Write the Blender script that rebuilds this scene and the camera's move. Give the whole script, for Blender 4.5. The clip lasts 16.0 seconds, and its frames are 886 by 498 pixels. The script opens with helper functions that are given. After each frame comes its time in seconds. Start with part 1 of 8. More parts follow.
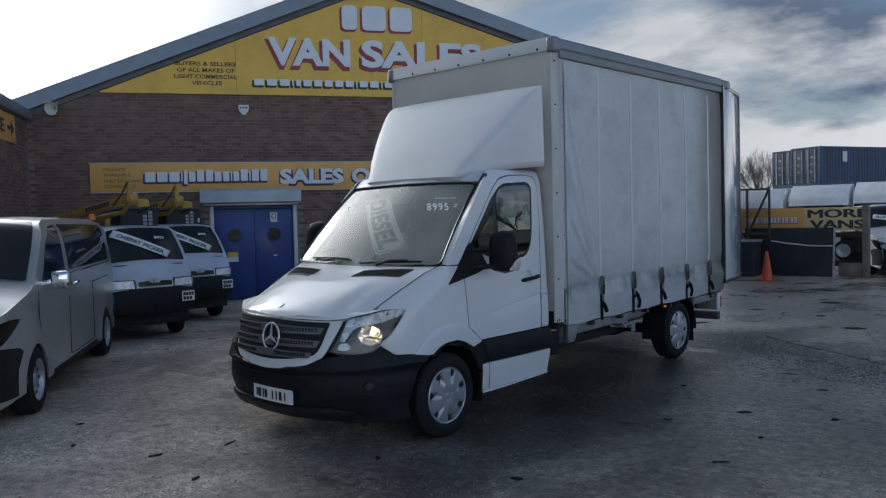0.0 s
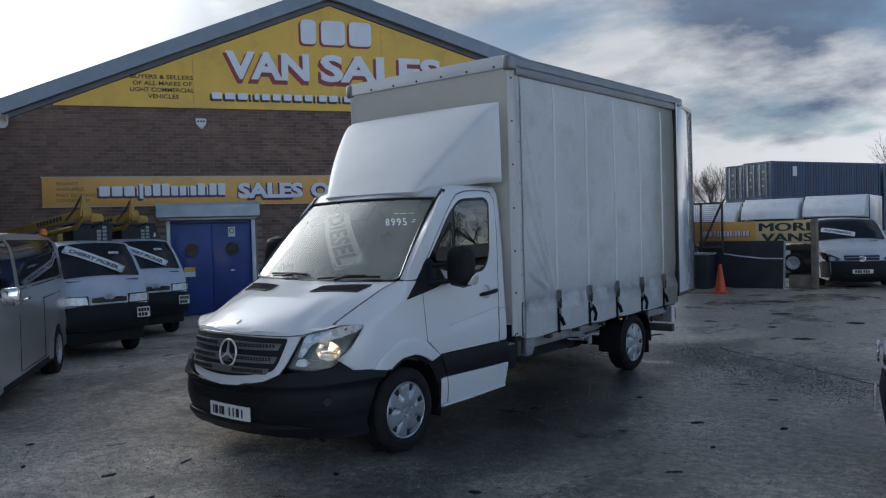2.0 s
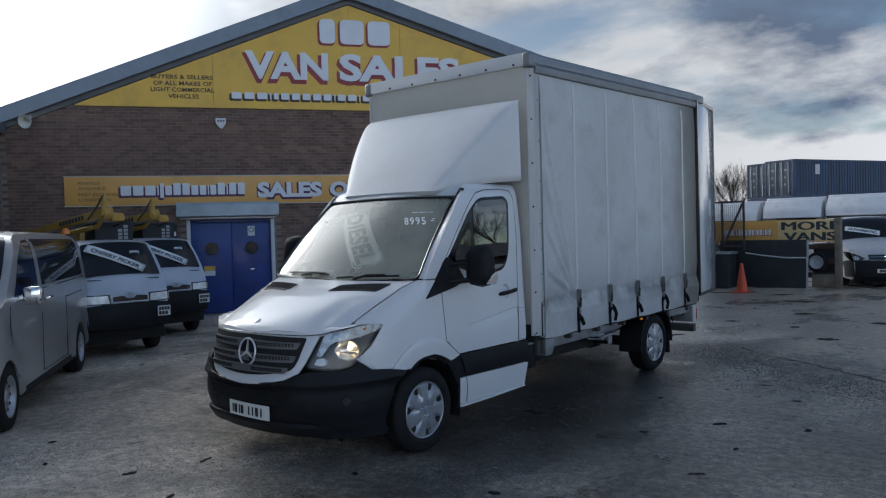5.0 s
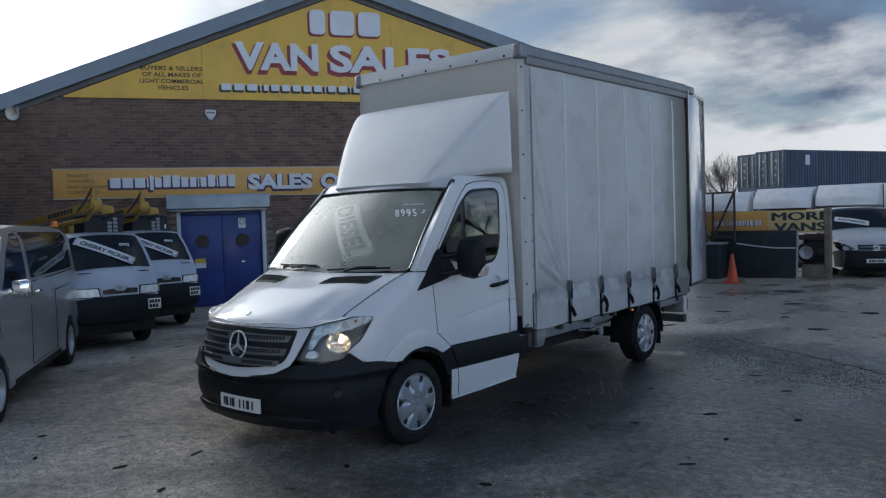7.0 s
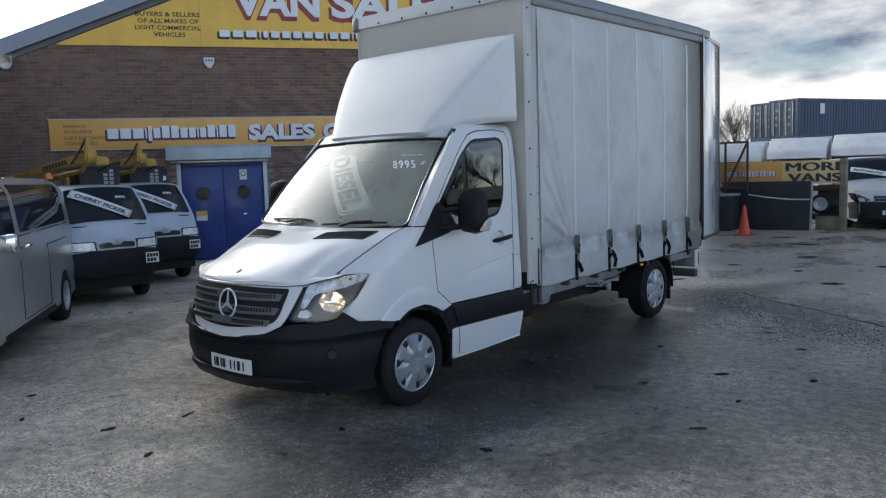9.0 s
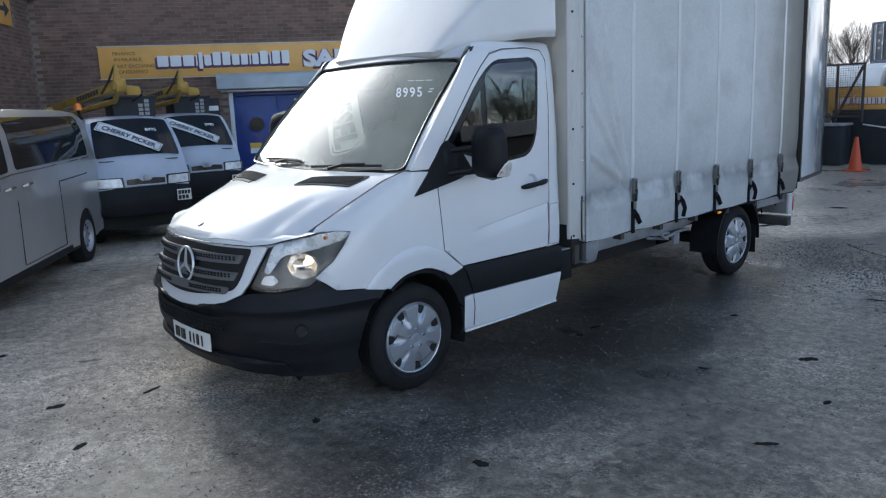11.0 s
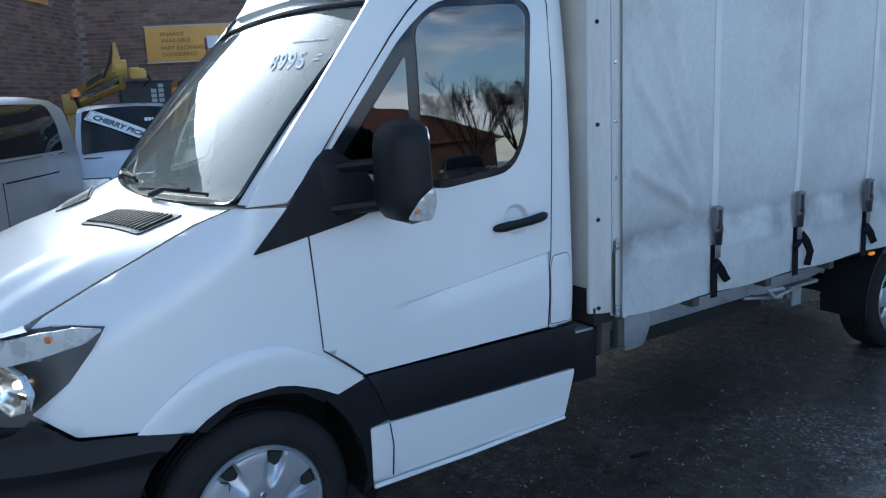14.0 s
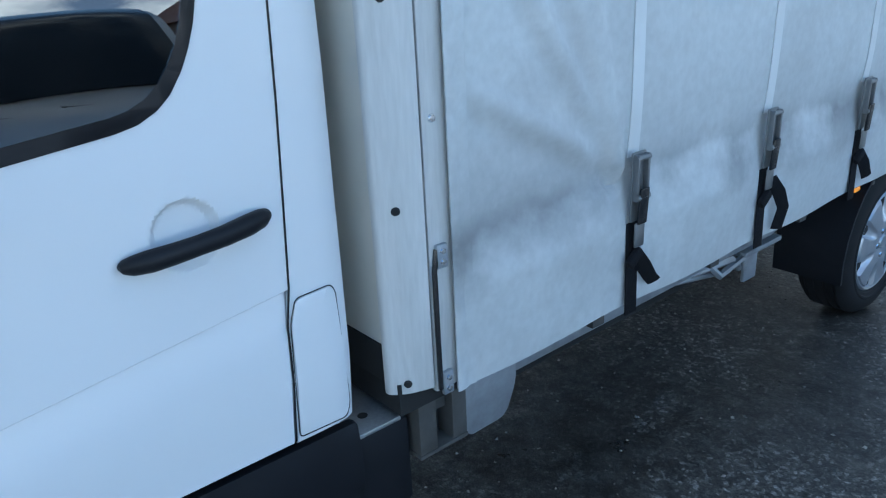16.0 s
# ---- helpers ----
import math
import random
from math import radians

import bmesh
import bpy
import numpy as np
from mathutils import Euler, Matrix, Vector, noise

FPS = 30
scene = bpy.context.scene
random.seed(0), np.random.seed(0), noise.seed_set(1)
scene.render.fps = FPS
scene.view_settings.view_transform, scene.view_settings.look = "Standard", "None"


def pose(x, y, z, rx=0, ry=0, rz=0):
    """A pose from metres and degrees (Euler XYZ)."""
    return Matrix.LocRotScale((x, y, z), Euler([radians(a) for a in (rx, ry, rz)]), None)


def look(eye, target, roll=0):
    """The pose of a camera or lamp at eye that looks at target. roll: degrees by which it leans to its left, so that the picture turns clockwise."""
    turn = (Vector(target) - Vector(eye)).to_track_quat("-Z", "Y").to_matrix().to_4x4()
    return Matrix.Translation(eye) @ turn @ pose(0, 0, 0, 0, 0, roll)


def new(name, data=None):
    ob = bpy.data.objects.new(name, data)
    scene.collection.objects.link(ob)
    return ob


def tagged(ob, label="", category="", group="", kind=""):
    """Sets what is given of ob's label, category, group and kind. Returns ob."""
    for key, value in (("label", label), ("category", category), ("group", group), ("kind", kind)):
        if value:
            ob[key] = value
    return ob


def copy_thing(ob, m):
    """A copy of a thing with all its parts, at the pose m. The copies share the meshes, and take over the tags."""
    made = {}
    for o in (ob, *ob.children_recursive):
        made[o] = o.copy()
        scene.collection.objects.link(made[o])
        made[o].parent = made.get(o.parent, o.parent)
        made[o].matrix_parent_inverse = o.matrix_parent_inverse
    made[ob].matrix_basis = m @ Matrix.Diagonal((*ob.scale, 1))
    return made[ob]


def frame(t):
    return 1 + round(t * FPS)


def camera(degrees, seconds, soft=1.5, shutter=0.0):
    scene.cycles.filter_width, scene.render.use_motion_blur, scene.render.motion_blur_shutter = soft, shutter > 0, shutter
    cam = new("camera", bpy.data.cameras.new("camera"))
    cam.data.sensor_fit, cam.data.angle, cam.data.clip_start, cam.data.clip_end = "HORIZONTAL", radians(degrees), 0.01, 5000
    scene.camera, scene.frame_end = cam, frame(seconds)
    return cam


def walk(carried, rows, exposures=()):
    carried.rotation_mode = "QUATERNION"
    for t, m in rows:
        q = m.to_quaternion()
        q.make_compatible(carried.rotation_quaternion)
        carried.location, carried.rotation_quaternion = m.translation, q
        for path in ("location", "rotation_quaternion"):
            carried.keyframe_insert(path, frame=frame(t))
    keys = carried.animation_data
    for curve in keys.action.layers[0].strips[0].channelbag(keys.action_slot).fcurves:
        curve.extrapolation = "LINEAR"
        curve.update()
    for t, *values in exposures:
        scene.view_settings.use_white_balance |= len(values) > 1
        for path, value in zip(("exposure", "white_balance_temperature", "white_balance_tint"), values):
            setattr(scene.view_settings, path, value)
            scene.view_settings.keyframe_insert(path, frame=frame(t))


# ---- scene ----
cam = camera(59.4, 16.0, soft=1.2)
PATH = [
    (0, (5.281, -4.772, 1.857), (3.939, -3.291, 1.77), -1.5),
    (0.5, (5.295, -4.781, 1.868), (3.977, -3.279, 1.782), -1.3),
    (1, (5.314, -4.789, 1.865), (4.02, -3.265, 1.786), -1.4),
    (1.5, (5.326, -4.795, 1.873), (4.055, -3.252, 1.813), -1.5),
    (2, (5.328, -4.793, 1.871), (4.063, -3.245, 1.816), -1.6),
    (2.5, (5.313, -4.78, 1.864), (4.038, -3.24, 1.808), -1.8),
    (3, (5.334, -4.793, 1.872), (4.066, -3.247, 1.822), -1.4),
    (3.5, (5.301, -4.767, 1.858), (4.009, -3.241, 1.811), -1.6),
    (4, (5.3, -4.763, 1.873), (3.992, -3.251, 1.821), -1.8),
    (4.5, (5.302, -4.771, 1.871), (3.996, -3.257, 1.818), -1.7),
    (7, (5.3, -4.758, 1.875), (4.015, -3.228, 1.796), -1.8),
    (7.5, (5.299, -4.72, 1.873), (4.0, -3.203, 1.781), -2.0),
    (8, (5.312, -4.687, 1.868), (4.0, -3.183, 1.738), -2.3),
    (8.5, (5.259, -4.614, 1.861), (3.945, -3.118, 1.668), -2.3),
    (9, (5.138, -4.457, 1.88), (3.839, -2.95, 1.676), -1.9),
    (9.5, (5.041, -4.201, 1.872), (3.717, -2.72, 1.64), -2.2),
    (10, (4.965, -3.781, 1.889), (3.592, -2.362, 1.572), -2.3),
    (10.2, (4.927, -3.658, 1.872), (3.547, -2.25, 1.531), -2.2),
    (12.3, (4.292, -2.07, 1.87), (2.72, -0.89, 1.497), -3.1),
    (12.5, (4.22, -1.891, 1.838), (2.634, -0.732, 1.462), -3.2),
    (13, (3.989, -1.467, 1.844), (2.267, -0.54, 1.429), -3.8),
    (13.5, (3.745, -1.174, 1.832), (2.041, -0.217, 1.405), -2.9),
    (14, (3.49, -0.791, 1.793), (1.839, 0.264, 1.394), -2.7),
    (14.5, (3.192, -0.387, 1.809), (1.568, 0.701, 1.387), -3.0),
    (15, (2.833, -0.059, 1.823), (1.298, 1.134, 1.355), -2.6),
    (15.5, (2.556, 0.369, 1.757), (1.015, 1.519, 1.206), -4.0),
    (16, (2.233, 0.733, 1.71), (0.794, 1.909, 0.972), -2.9),
]
walk(cam, [(t, look(eye, target, roll)) for t, eye, target, roll in PATH],
     [(0, -.74, 5850, 9), (.5, -.66, 5850, 9), (4.5, -.64, 5850, 9), (7.5, -.62, 5850, 9), (8.5, -.42, 5900, 9), (9, -.13, 6150, 9), (10.2, .06, 6100, 9), (12.3, .22, 5650, 8), (14, .20, 5350, 5), (15, .12, 5050, 4), (15.5, .50, 5150, 3), (16, .70, 5300, 1)])

# ---- world and light ----
SUN_YAW, SUN_UP = 84.0, 23.0        # the sun stands behind the workshop's roof, veiled by cloud
sun_way = Vector((-math.sin(radians(SUN_YAW)) * math.cos(radians(SUN_UP)), math.cos(radians(SUN_YAW)) * math.cos(radians(SUN_UP)), math.sin(radians(SUN_UP))))
sun = new("sun", bpy.data.lights.new("sun", "SUN"))
sun.data.energy, sun.data.angle, sun.data.color = .85, radians(16), (1.0, 0.93, 0.82)
sun.matrix_world = look(sun_way * 60, (0, 0, 0))


def sky():
    world = bpy.data.worlds.new("world")
    scene.world = world
    world.use_nodes = True
    t = world.node_tree
    t.nodes.clear()
    n, l = t.nodes.new, t.links.new
    out, bg = n("ShaderNodeOutputWorld"), n("ShaderNodeBackground")
    nishita = n("ShaderNodeTexSky")
    nishita.sky_type, nishita.sun_disc = "NISHITA", False
    nishita.sun_elevation, nishita.sun_rotation = radians(SUN_UP), radians(-SUN_YAW)
    nishita.air_density, nishita.dust_density = 1.0, .5
    co = n("ShaderNodeTexCoord")
    # clouds lie on a flat layer: the way is divided by its height
    sep, comb = n("ShaderNodeSeparateXYZ"), n("ShaderNodeCombineXYZ")
    l(co.outputs["Generated"], sep.inputs[0])
    up = n("ShaderNodeMath"); up.operation = "ADD"; up.inputs[1].default_value = 0.26
    ab = n("ShaderNodeMath"); ab.operation = "MAXIMUM"; ab.inputs[1].default_value = 0.0
    l(sep.outputs["Z"], ab.inputs[0]); l(ab.outputs[0], up.inputs[0])
    for i in (0, 1):
        d = n("ShaderNodeMath"); d.operation = "DIVIDE"
        l(sep.outputs[i], d.inputs[0]); l(up.outputs[0], d.inputs[1]); l(d.outputs[0], comb.inputs[i])
    big = n("ShaderNodeTexNoise"); big.inputs["Scale"].default_value = 0.95; big.inputs["Detail"].default_value = 7; big.inputs["Roughness"].default_value = 0.55; big.inputs["Distortion"].default_value = 0.3
    shift = n("ShaderNodeVectorMath"); shift.operation = "ADD"; shift.inputs[1].default_value = (3.7, 1.9, 0.4)
    l(comb.outputs[0], shift.inputs[0]); l(shift.outputs[0], big.inputs["Vector"])
    # the cloud banks low over the horizon are lit from the side, those overhead show their grey undersides
    low = n("ShaderNodeMapRange"); low.interpolation_type = "SMOOTHSTEP"
    for nm, x in zip(("From Min", "From Max", "To Min", "To Max"), (.11, .26, .10, -.095)):
        low.inputs[nm].default_value = x
    l(sep.outputs["Z"], low.inputs["Value"])
    cover = n("ShaderNodeMapRange"); cover.interpolation_type = "SMOOTHSTEP"
    cover.inputs["From Min"].default_value, cover.inputs["From Max"].default_value = 0.39, 0.52
    thick = n("ShaderNodeMath"); thick.operation = "MULTIPLY_ADD"; thick.inputs[1].default_value = .6
    l(low.outputs[0], thick.inputs[0]); l(big.outputs["Fac"], thick.inputs[2]); l(thick.outputs[0], cover.inputs["Value"])
    shade = n("ShaderNodeTexNoise"); shade.inputs["Scale"].default_value = 1.5; shade.inputs["Detail"].default_value = 8; shade.inputs["Roughness"].default_value = 0.58
    l(shift.outputs[0], shade.inputs["Vector"])
    grey = n("ShaderNodeValToRGB")
    grey.color_ramp.elements[0].position, grey.color_ramp.elements[0].color = 0.40, (1.6, 2.05, 2.9, 1)
    grey.color_ramp.elements[1].position, grey.color_ramp.elements[1].color = 0.57, (9.6, 9.2, 8.7, 1)
    lift = n("ShaderNodeMath"); lift.operation = "ADD"
    l(shade.outputs["Fac"], lift.inputs[0]); l(low.outputs[0], lift.inputs[1]); l(lift.outputs[0], grey.inputs["Fac"])
    mix = n("ShaderNodeMix"); mix.data_type = "RGBA"
    l(cover.outputs[0], mix.inputs["Factor"]); l(nishita.outputs[0], mix.inputs["A"]); l(grey.outputs["Color"], mix.inputs["B"])
    # light scattered forward by the cloud round the sun
    dot = n("ShaderNodeVectorMath"); dot.operation = "DOT_PRODUCT"; dot.inputs[1].default_value = sun_way
    l(co.outputs["Generated"], dot.inputs[0])
    pos = n("ShaderNodeMath"); pos.operation = "MAXIMUM"; pos.inputs[1].default_value = 0.0
    l(dot.outputs["Value"], pos.inputs[0])
    pw = n("ShaderNodeMath"); pw.operation = "POWER"; pw.inputs[1].default_value = 18.0
    l(pos.outputs[0], pw.inputs[0])
    gain = n("ShaderNodeMath"); gain.operation = "MULTIPLY_ADD"; gain.inputs[1].default_value = 12.0
    l(pw.outputs[0], gain.inputs[0])
    # and the clouds that face the sun from the other side of the sky are lit full on
    facing = n("ShaderNodeMapRange"); facing.interpolation_type = "SMOOTHSTEP"
    for nm, x in zip(("From Min", "From Max", "To Min", "To Max"), (.55, -.70, .92, 2.15)):
        facing.inputs[nm].default_value = x
    l(dot.outputs["Value"], facing.inputs["Value"]); l(facing.outputs[0], gain.inputs[2])
    mul = n("ShaderNodeVectorMath"); mul.operation = "SCALE"
    # a white veil of thin cloud drawn across the sky round the sun
    near_sun = n("ShaderNodeMath"); near_sun.operation = "POWER"; near_sun.inputs[1].default_value = 4.0
    l(pos.outputs[0], near_sun.inputs[0])
    veil = n("ShaderNodeMix"); veil.data_type = "RGBA"; veil.inputs["B"].default_value = (6.6, 6.3, 5.7, 1)
    l(near_sun.outputs[0], veil.inputs["Factor"]); l(mix.outputs["Result"], veil.inputs["A"])
    l(veil.outputs["Result"], mul.inputs[0]); l(gain.outputs[0], mul.inputs["Scale"])
    l(mul.outputs[0], bg.inputs["Color"])
    bg.inputs["Strength"].default_value = 0.125
    l(bg.outputs[0], out.inputs[0])


sky()

# ---- materials ----
def mat(name, base, rough=0.5, metal=0.0, var=0.12, scale=3.0, fine=0.0, fine_scale=120.0, bump=0.0, bump_scale=80.0, coat=0.0, dirt=None, dirt_amt=0.0, dirt_scale=2.0, rough_var=0.12, spread=0.0):
    """A surface with a base colour that varies broadly and in the grain, dirt in patches, and fine relief. spread: how far pieces differ."""
    m = bpy.data.materials.new(name)
    m.use_nodes = True
    t = m.node_tree
    n, l = t.nodes.new, t.links.new
    p = t.nodes["Principled BSDF"]
    co = n("ShaderNodeTexCoord")
    a = n("ShaderNodeTexNoise"); a.inputs["Scale"].default_value, a.inputs["Detail"].default_value = scale, 5
    l(co.outputs["Object"], a.inputs["Vector"])
    rr = n("ShaderNodeMapRange"); rr.inputs["From Min"].default_value, rr.inputs["From Max"].default_value = 0.3, 0.7
    rr.inputs["To Min"].default_value, rr.inputs["To Max"].default_value = 1 - var, 1 + var
    l(a.outputs["Fac"], rr.inputs["Value"])
    value = rr.outputs[0]
    if fine:
        b = n("ShaderNodeTexNoise"); b.inputs["Scale"].default_value, b.inputs["Detail"].default_value = fine_scale, 2
        l(co.outputs["Object"], b.inputs["Vector"])
        r2 = n("ShaderNodeMapRange"); r2.inputs["From Min"].default_value, r2.inputs["From Max"].default_value = 0.3, 0.7
        r2.inputs["To Min"].default_value, r2.inputs["To Max"].default_value = 1 - fine, 1 + fine
        l(b.outputs["Fac"], r2.inputs["Value"])
        mm = n("ShaderNodeMath"); mm.operation = "MULTIPLY"; l(value, mm.inputs[0]); l(r2.outputs[0], mm.inputs[1]); value = mm.outputs[0]
    if spread:
        info = n("ShaderNodeObjectInfo"); geo = n("ShaderNodeNewGeometry")
        add = n("ShaderNodeMath"); add.operation = "ADD"; l(info.outputs["Random"], add.inputs[0]); l(geo.outputs["Random Per Island"], add.inputs[1])
        fr = n("ShaderNodeMath"); fr.operation = "FRACT"; l(add.outputs[0], fr.inputs[0])
        r3 = n("ShaderNodeMapRange"); r3.inputs["To Min"].default_value, r3.inputs["To Max"].default_value = 1 - spread, 1 + spread
        l(fr.outputs[0], r3.inputs["Value"])
        mm = n("ShaderNodeMath"); mm.operation = "MULTIPLY"; l(value, mm.inputs[0]); l(r3.outputs[0], mm.inputs[1]); value = mm.outputs[0]
    sc = n("ShaderNodeVectorMath"); sc.operation = "SCALE"; sc.inputs[0].default_value = base
    l(value, sc.inputs["Scale"])
    colour = sc.outputs[0]
    if dirt:
        dn = n("ShaderNodeTexNoise"); dn.inputs["Scale"].default_value, dn.inputs["Detail"].default_value, dn.inputs["Roughness"].default_value = dirt_scale, 8, 0.65
        l(co.outputs["Object"], dn.inputs["Vector"])
        dr = n("ShaderNodeMapRange"); dr.inputs["From Min"].default_value, dr.inputs["From Max"].default_value, dr.inputs["To Max"].default_value = 0.5, 0.75, dirt_amt
        l(dn.outputs["Fac"], dr.inputs["Value"])
        mx = n("ShaderNodeMix"); mx.data_type = "RGBA"; mx.inputs["B"].default_value = (*dirt, 1)
        l(dr.outputs[0], mx.inputs["Factor"]); l(colour, mx.inputs["A"]); colour = mx.outputs["Result"]
    l(colour, p.inputs["Base Color"])
    rv = n("ShaderNodeMapRange"); rv.inputs["To Min"].default_value, rv.inputs["To Max"].default_value = max(0.02, rough - rough_var), min(1, rough + rough_var)
    l(a.outputs["Fac"], rv.inputs["Value"]); l(rv.outputs[0], p.inputs["Roughness"])
    p.inputs["Metallic"].default_value = metal
    p.inputs["Coat Weight"].default_value, p.inputs["Coat Roughness"].default_value = coat, 0.06
    if bump:
        bn = n("ShaderNodeTexNoise"); bn.inputs["Scale"].default_value, bn.inputs["Detail"].default_value = bump_scale, 4
        l(co.outputs["Object"], bn.inputs["Vector"])
        bp = n("ShaderNodeBump"); bp.inputs["Strength"].default_value, bp.inputs["Distance"].default_value = bump, 0.01
        l(bn.outputs["Fac"], bp.inputs["Height"]); l(bp.outputs[0], p.inputs["Normal"])
    return m


def glass(name, tint, ior=1.5, rough=0.0, glare=0.0):
    """A thin pane: seen through, with the gloss of its face and, where asked, a pale diffuse layer painted in for
    bright reflections.
    """
    m = bpy.data.materials.new(name)
    m.use_nodes = True
    t = m.node_tree
    t.nodes.clear()
    n, l = t.nodes.new, t.links.new
    out, mx, tr, gl, fr = n("ShaderNodeOutputMaterial"), n("ShaderNodeMixShader"), n("ShaderNodeBsdfTransparent"), n("ShaderNodeBsdfGlossy"), n("ShaderNodeFresnel")
    tr.inputs["Color"].default_value = (*tint, 1)
    gl.inputs["Roughness"].default_value = rough
    fr.inputs["IOR"].default_value = ior
    clear = tr.outputs[0]
    if glare:
        df, fm, nz, rg, co = n("ShaderNodeBsdfDiffuse"), n("ShaderNodeMixShader"), n("ShaderNodeTexNoise"), n("ShaderNodeMapRange"), n("ShaderNodeTexCoord")
        df.inputs["Color"].default_value = (.80, .82, .68, 1)
        nz.inputs["Scale"].default_value, nz.inputs["Detail"].default_value, nz.inputs["Distortion"].default_value = 1.6, 3, 0
        rg.inputs["From Min"].default_value, rg.inputs["From Max"].default_value, rg.inputs["To Min"].default_value, rg.inputs["To Max"].default_value = .3, .7, glare * .7, glare * 1.35
        l(co.outputs["Object"], nz.inputs["Vector"]); l(nz.outputs["Fac"], rg.inputs["Value"]); l(rg.outputs[0], fm.inputs[0])
        l(clear, fm.inputs[1]); l(df.outputs[0], fm.inputs[2]); clear = fm.outputs[0]
    l(fr.outputs[0], mx.inputs[0]); l(clear, mx.inputs[1]); l(gl.outputs[0], mx.inputs[2]); l(mx.outputs[0], out.inputs[0])
    return m


WHITE = mat("white_paint", (.69, .70, .715), .32, var=.03, scale=1.2, coat=.45, dirt=(.50, .48, .45), dirt_amt=.05, dirt_scale=1.7, rough_var=.06)
FIBRE = mat("white_gelcoat", (.70, .71, .72), .50, var=.05, scale=1.6, coat=.12, dirt=(.5, .48, .43), dirt_amt=.16, dirt_scale=2.2, rough_var=.08)
PANEL = mat("cream_panel", (.62, .60, .54), .45, var=.06, scale=1.5, dirt=(.33, .30, .24), dirt_amt=.3, dirt_scale=1.6)
VINYL = mat("white_curtain_vinyl", (.560, .578, .580), .50, var=.08, scale=1.1, fine=.05, fine_scale=40, bump=.12, bump_scale=9, dirt=(.24, .23, .22), dirt_amt=.42, dirt_scale=1.5, rough_var=.1)
POST = mat("pale_post_paint", (.54, .54, .53), .5, var=.10, scale=7, fine=.05, dirt=(.24, .225, .20), dirt_amt=.55, dirt_scale=6)
SEAM = mat("white_seam_tape", (.65, .66, .66), .35, var=.05, dirt=(.3, .3, .28), dirt_amt=.3)
BLACK = mat("black_plastic", (.010, .011, .014), .52, var=.2, scale=4, bump=.08, bump_scale=300, dirt=(.05, .047, .044), dirt_amt=.12, dirt_scale=5)
BLACK.node_tree.nodes["Principled BSDF"].inputs["Specular IOR Level"].default_value = .22
TRIM = mat("black_gloss_trim", (.012, .012, .014), .2, var=.1)
VALANCE = mat("grubby_grey_steel", (.30, .305, .31), .55, metal=.2, var=.2, scale=6, dirt=(.12, .11, .10), dirt_amt=.6, dirt_scale=5)
MUDDY = mat("muddy_steel", (.085, .082, .078), .65, metal=.3, var=.3, scale=9, dirt=(.045, .04, .035), dirt_amt=.6, dirt_scale=12, bump=.1, bump_scale=60)
WINK = mat("clear_indicator_lens", (.40, .41, .43), .16, metal=.55, var=.25, scale=30, bump=.05, bump_scale=50)
DARK = mat("underbody_black", (.012, .012, .012), .8, var=.3)
GRILLE = mat("grey_grille", (.16, .165, .175), .34, var=.08, metal=.3)
RUBBER = mat("tyre_rubber", (.016, .016, .017), .75, var=.25, scale=9, dirt=(.05, .046, .042), dirt_amt=.15, dirt_scale=6)
RUBBER.node_tree.nodes["Principled BSDF"].inputs["Specular IOR Level"].default_value = .18
SILVER = mat("silver_wheel_trim", (.44, .46, .50), .34, metal=.65, var=.06, dirt=(.2, .19, .17), dirt_amt=.25, dirt_scale=9)
STAIN = VINYL.node_tree
STAIN.nodes["Principled BSDF"].inputs["Specular IOR Level"].default_value = .28


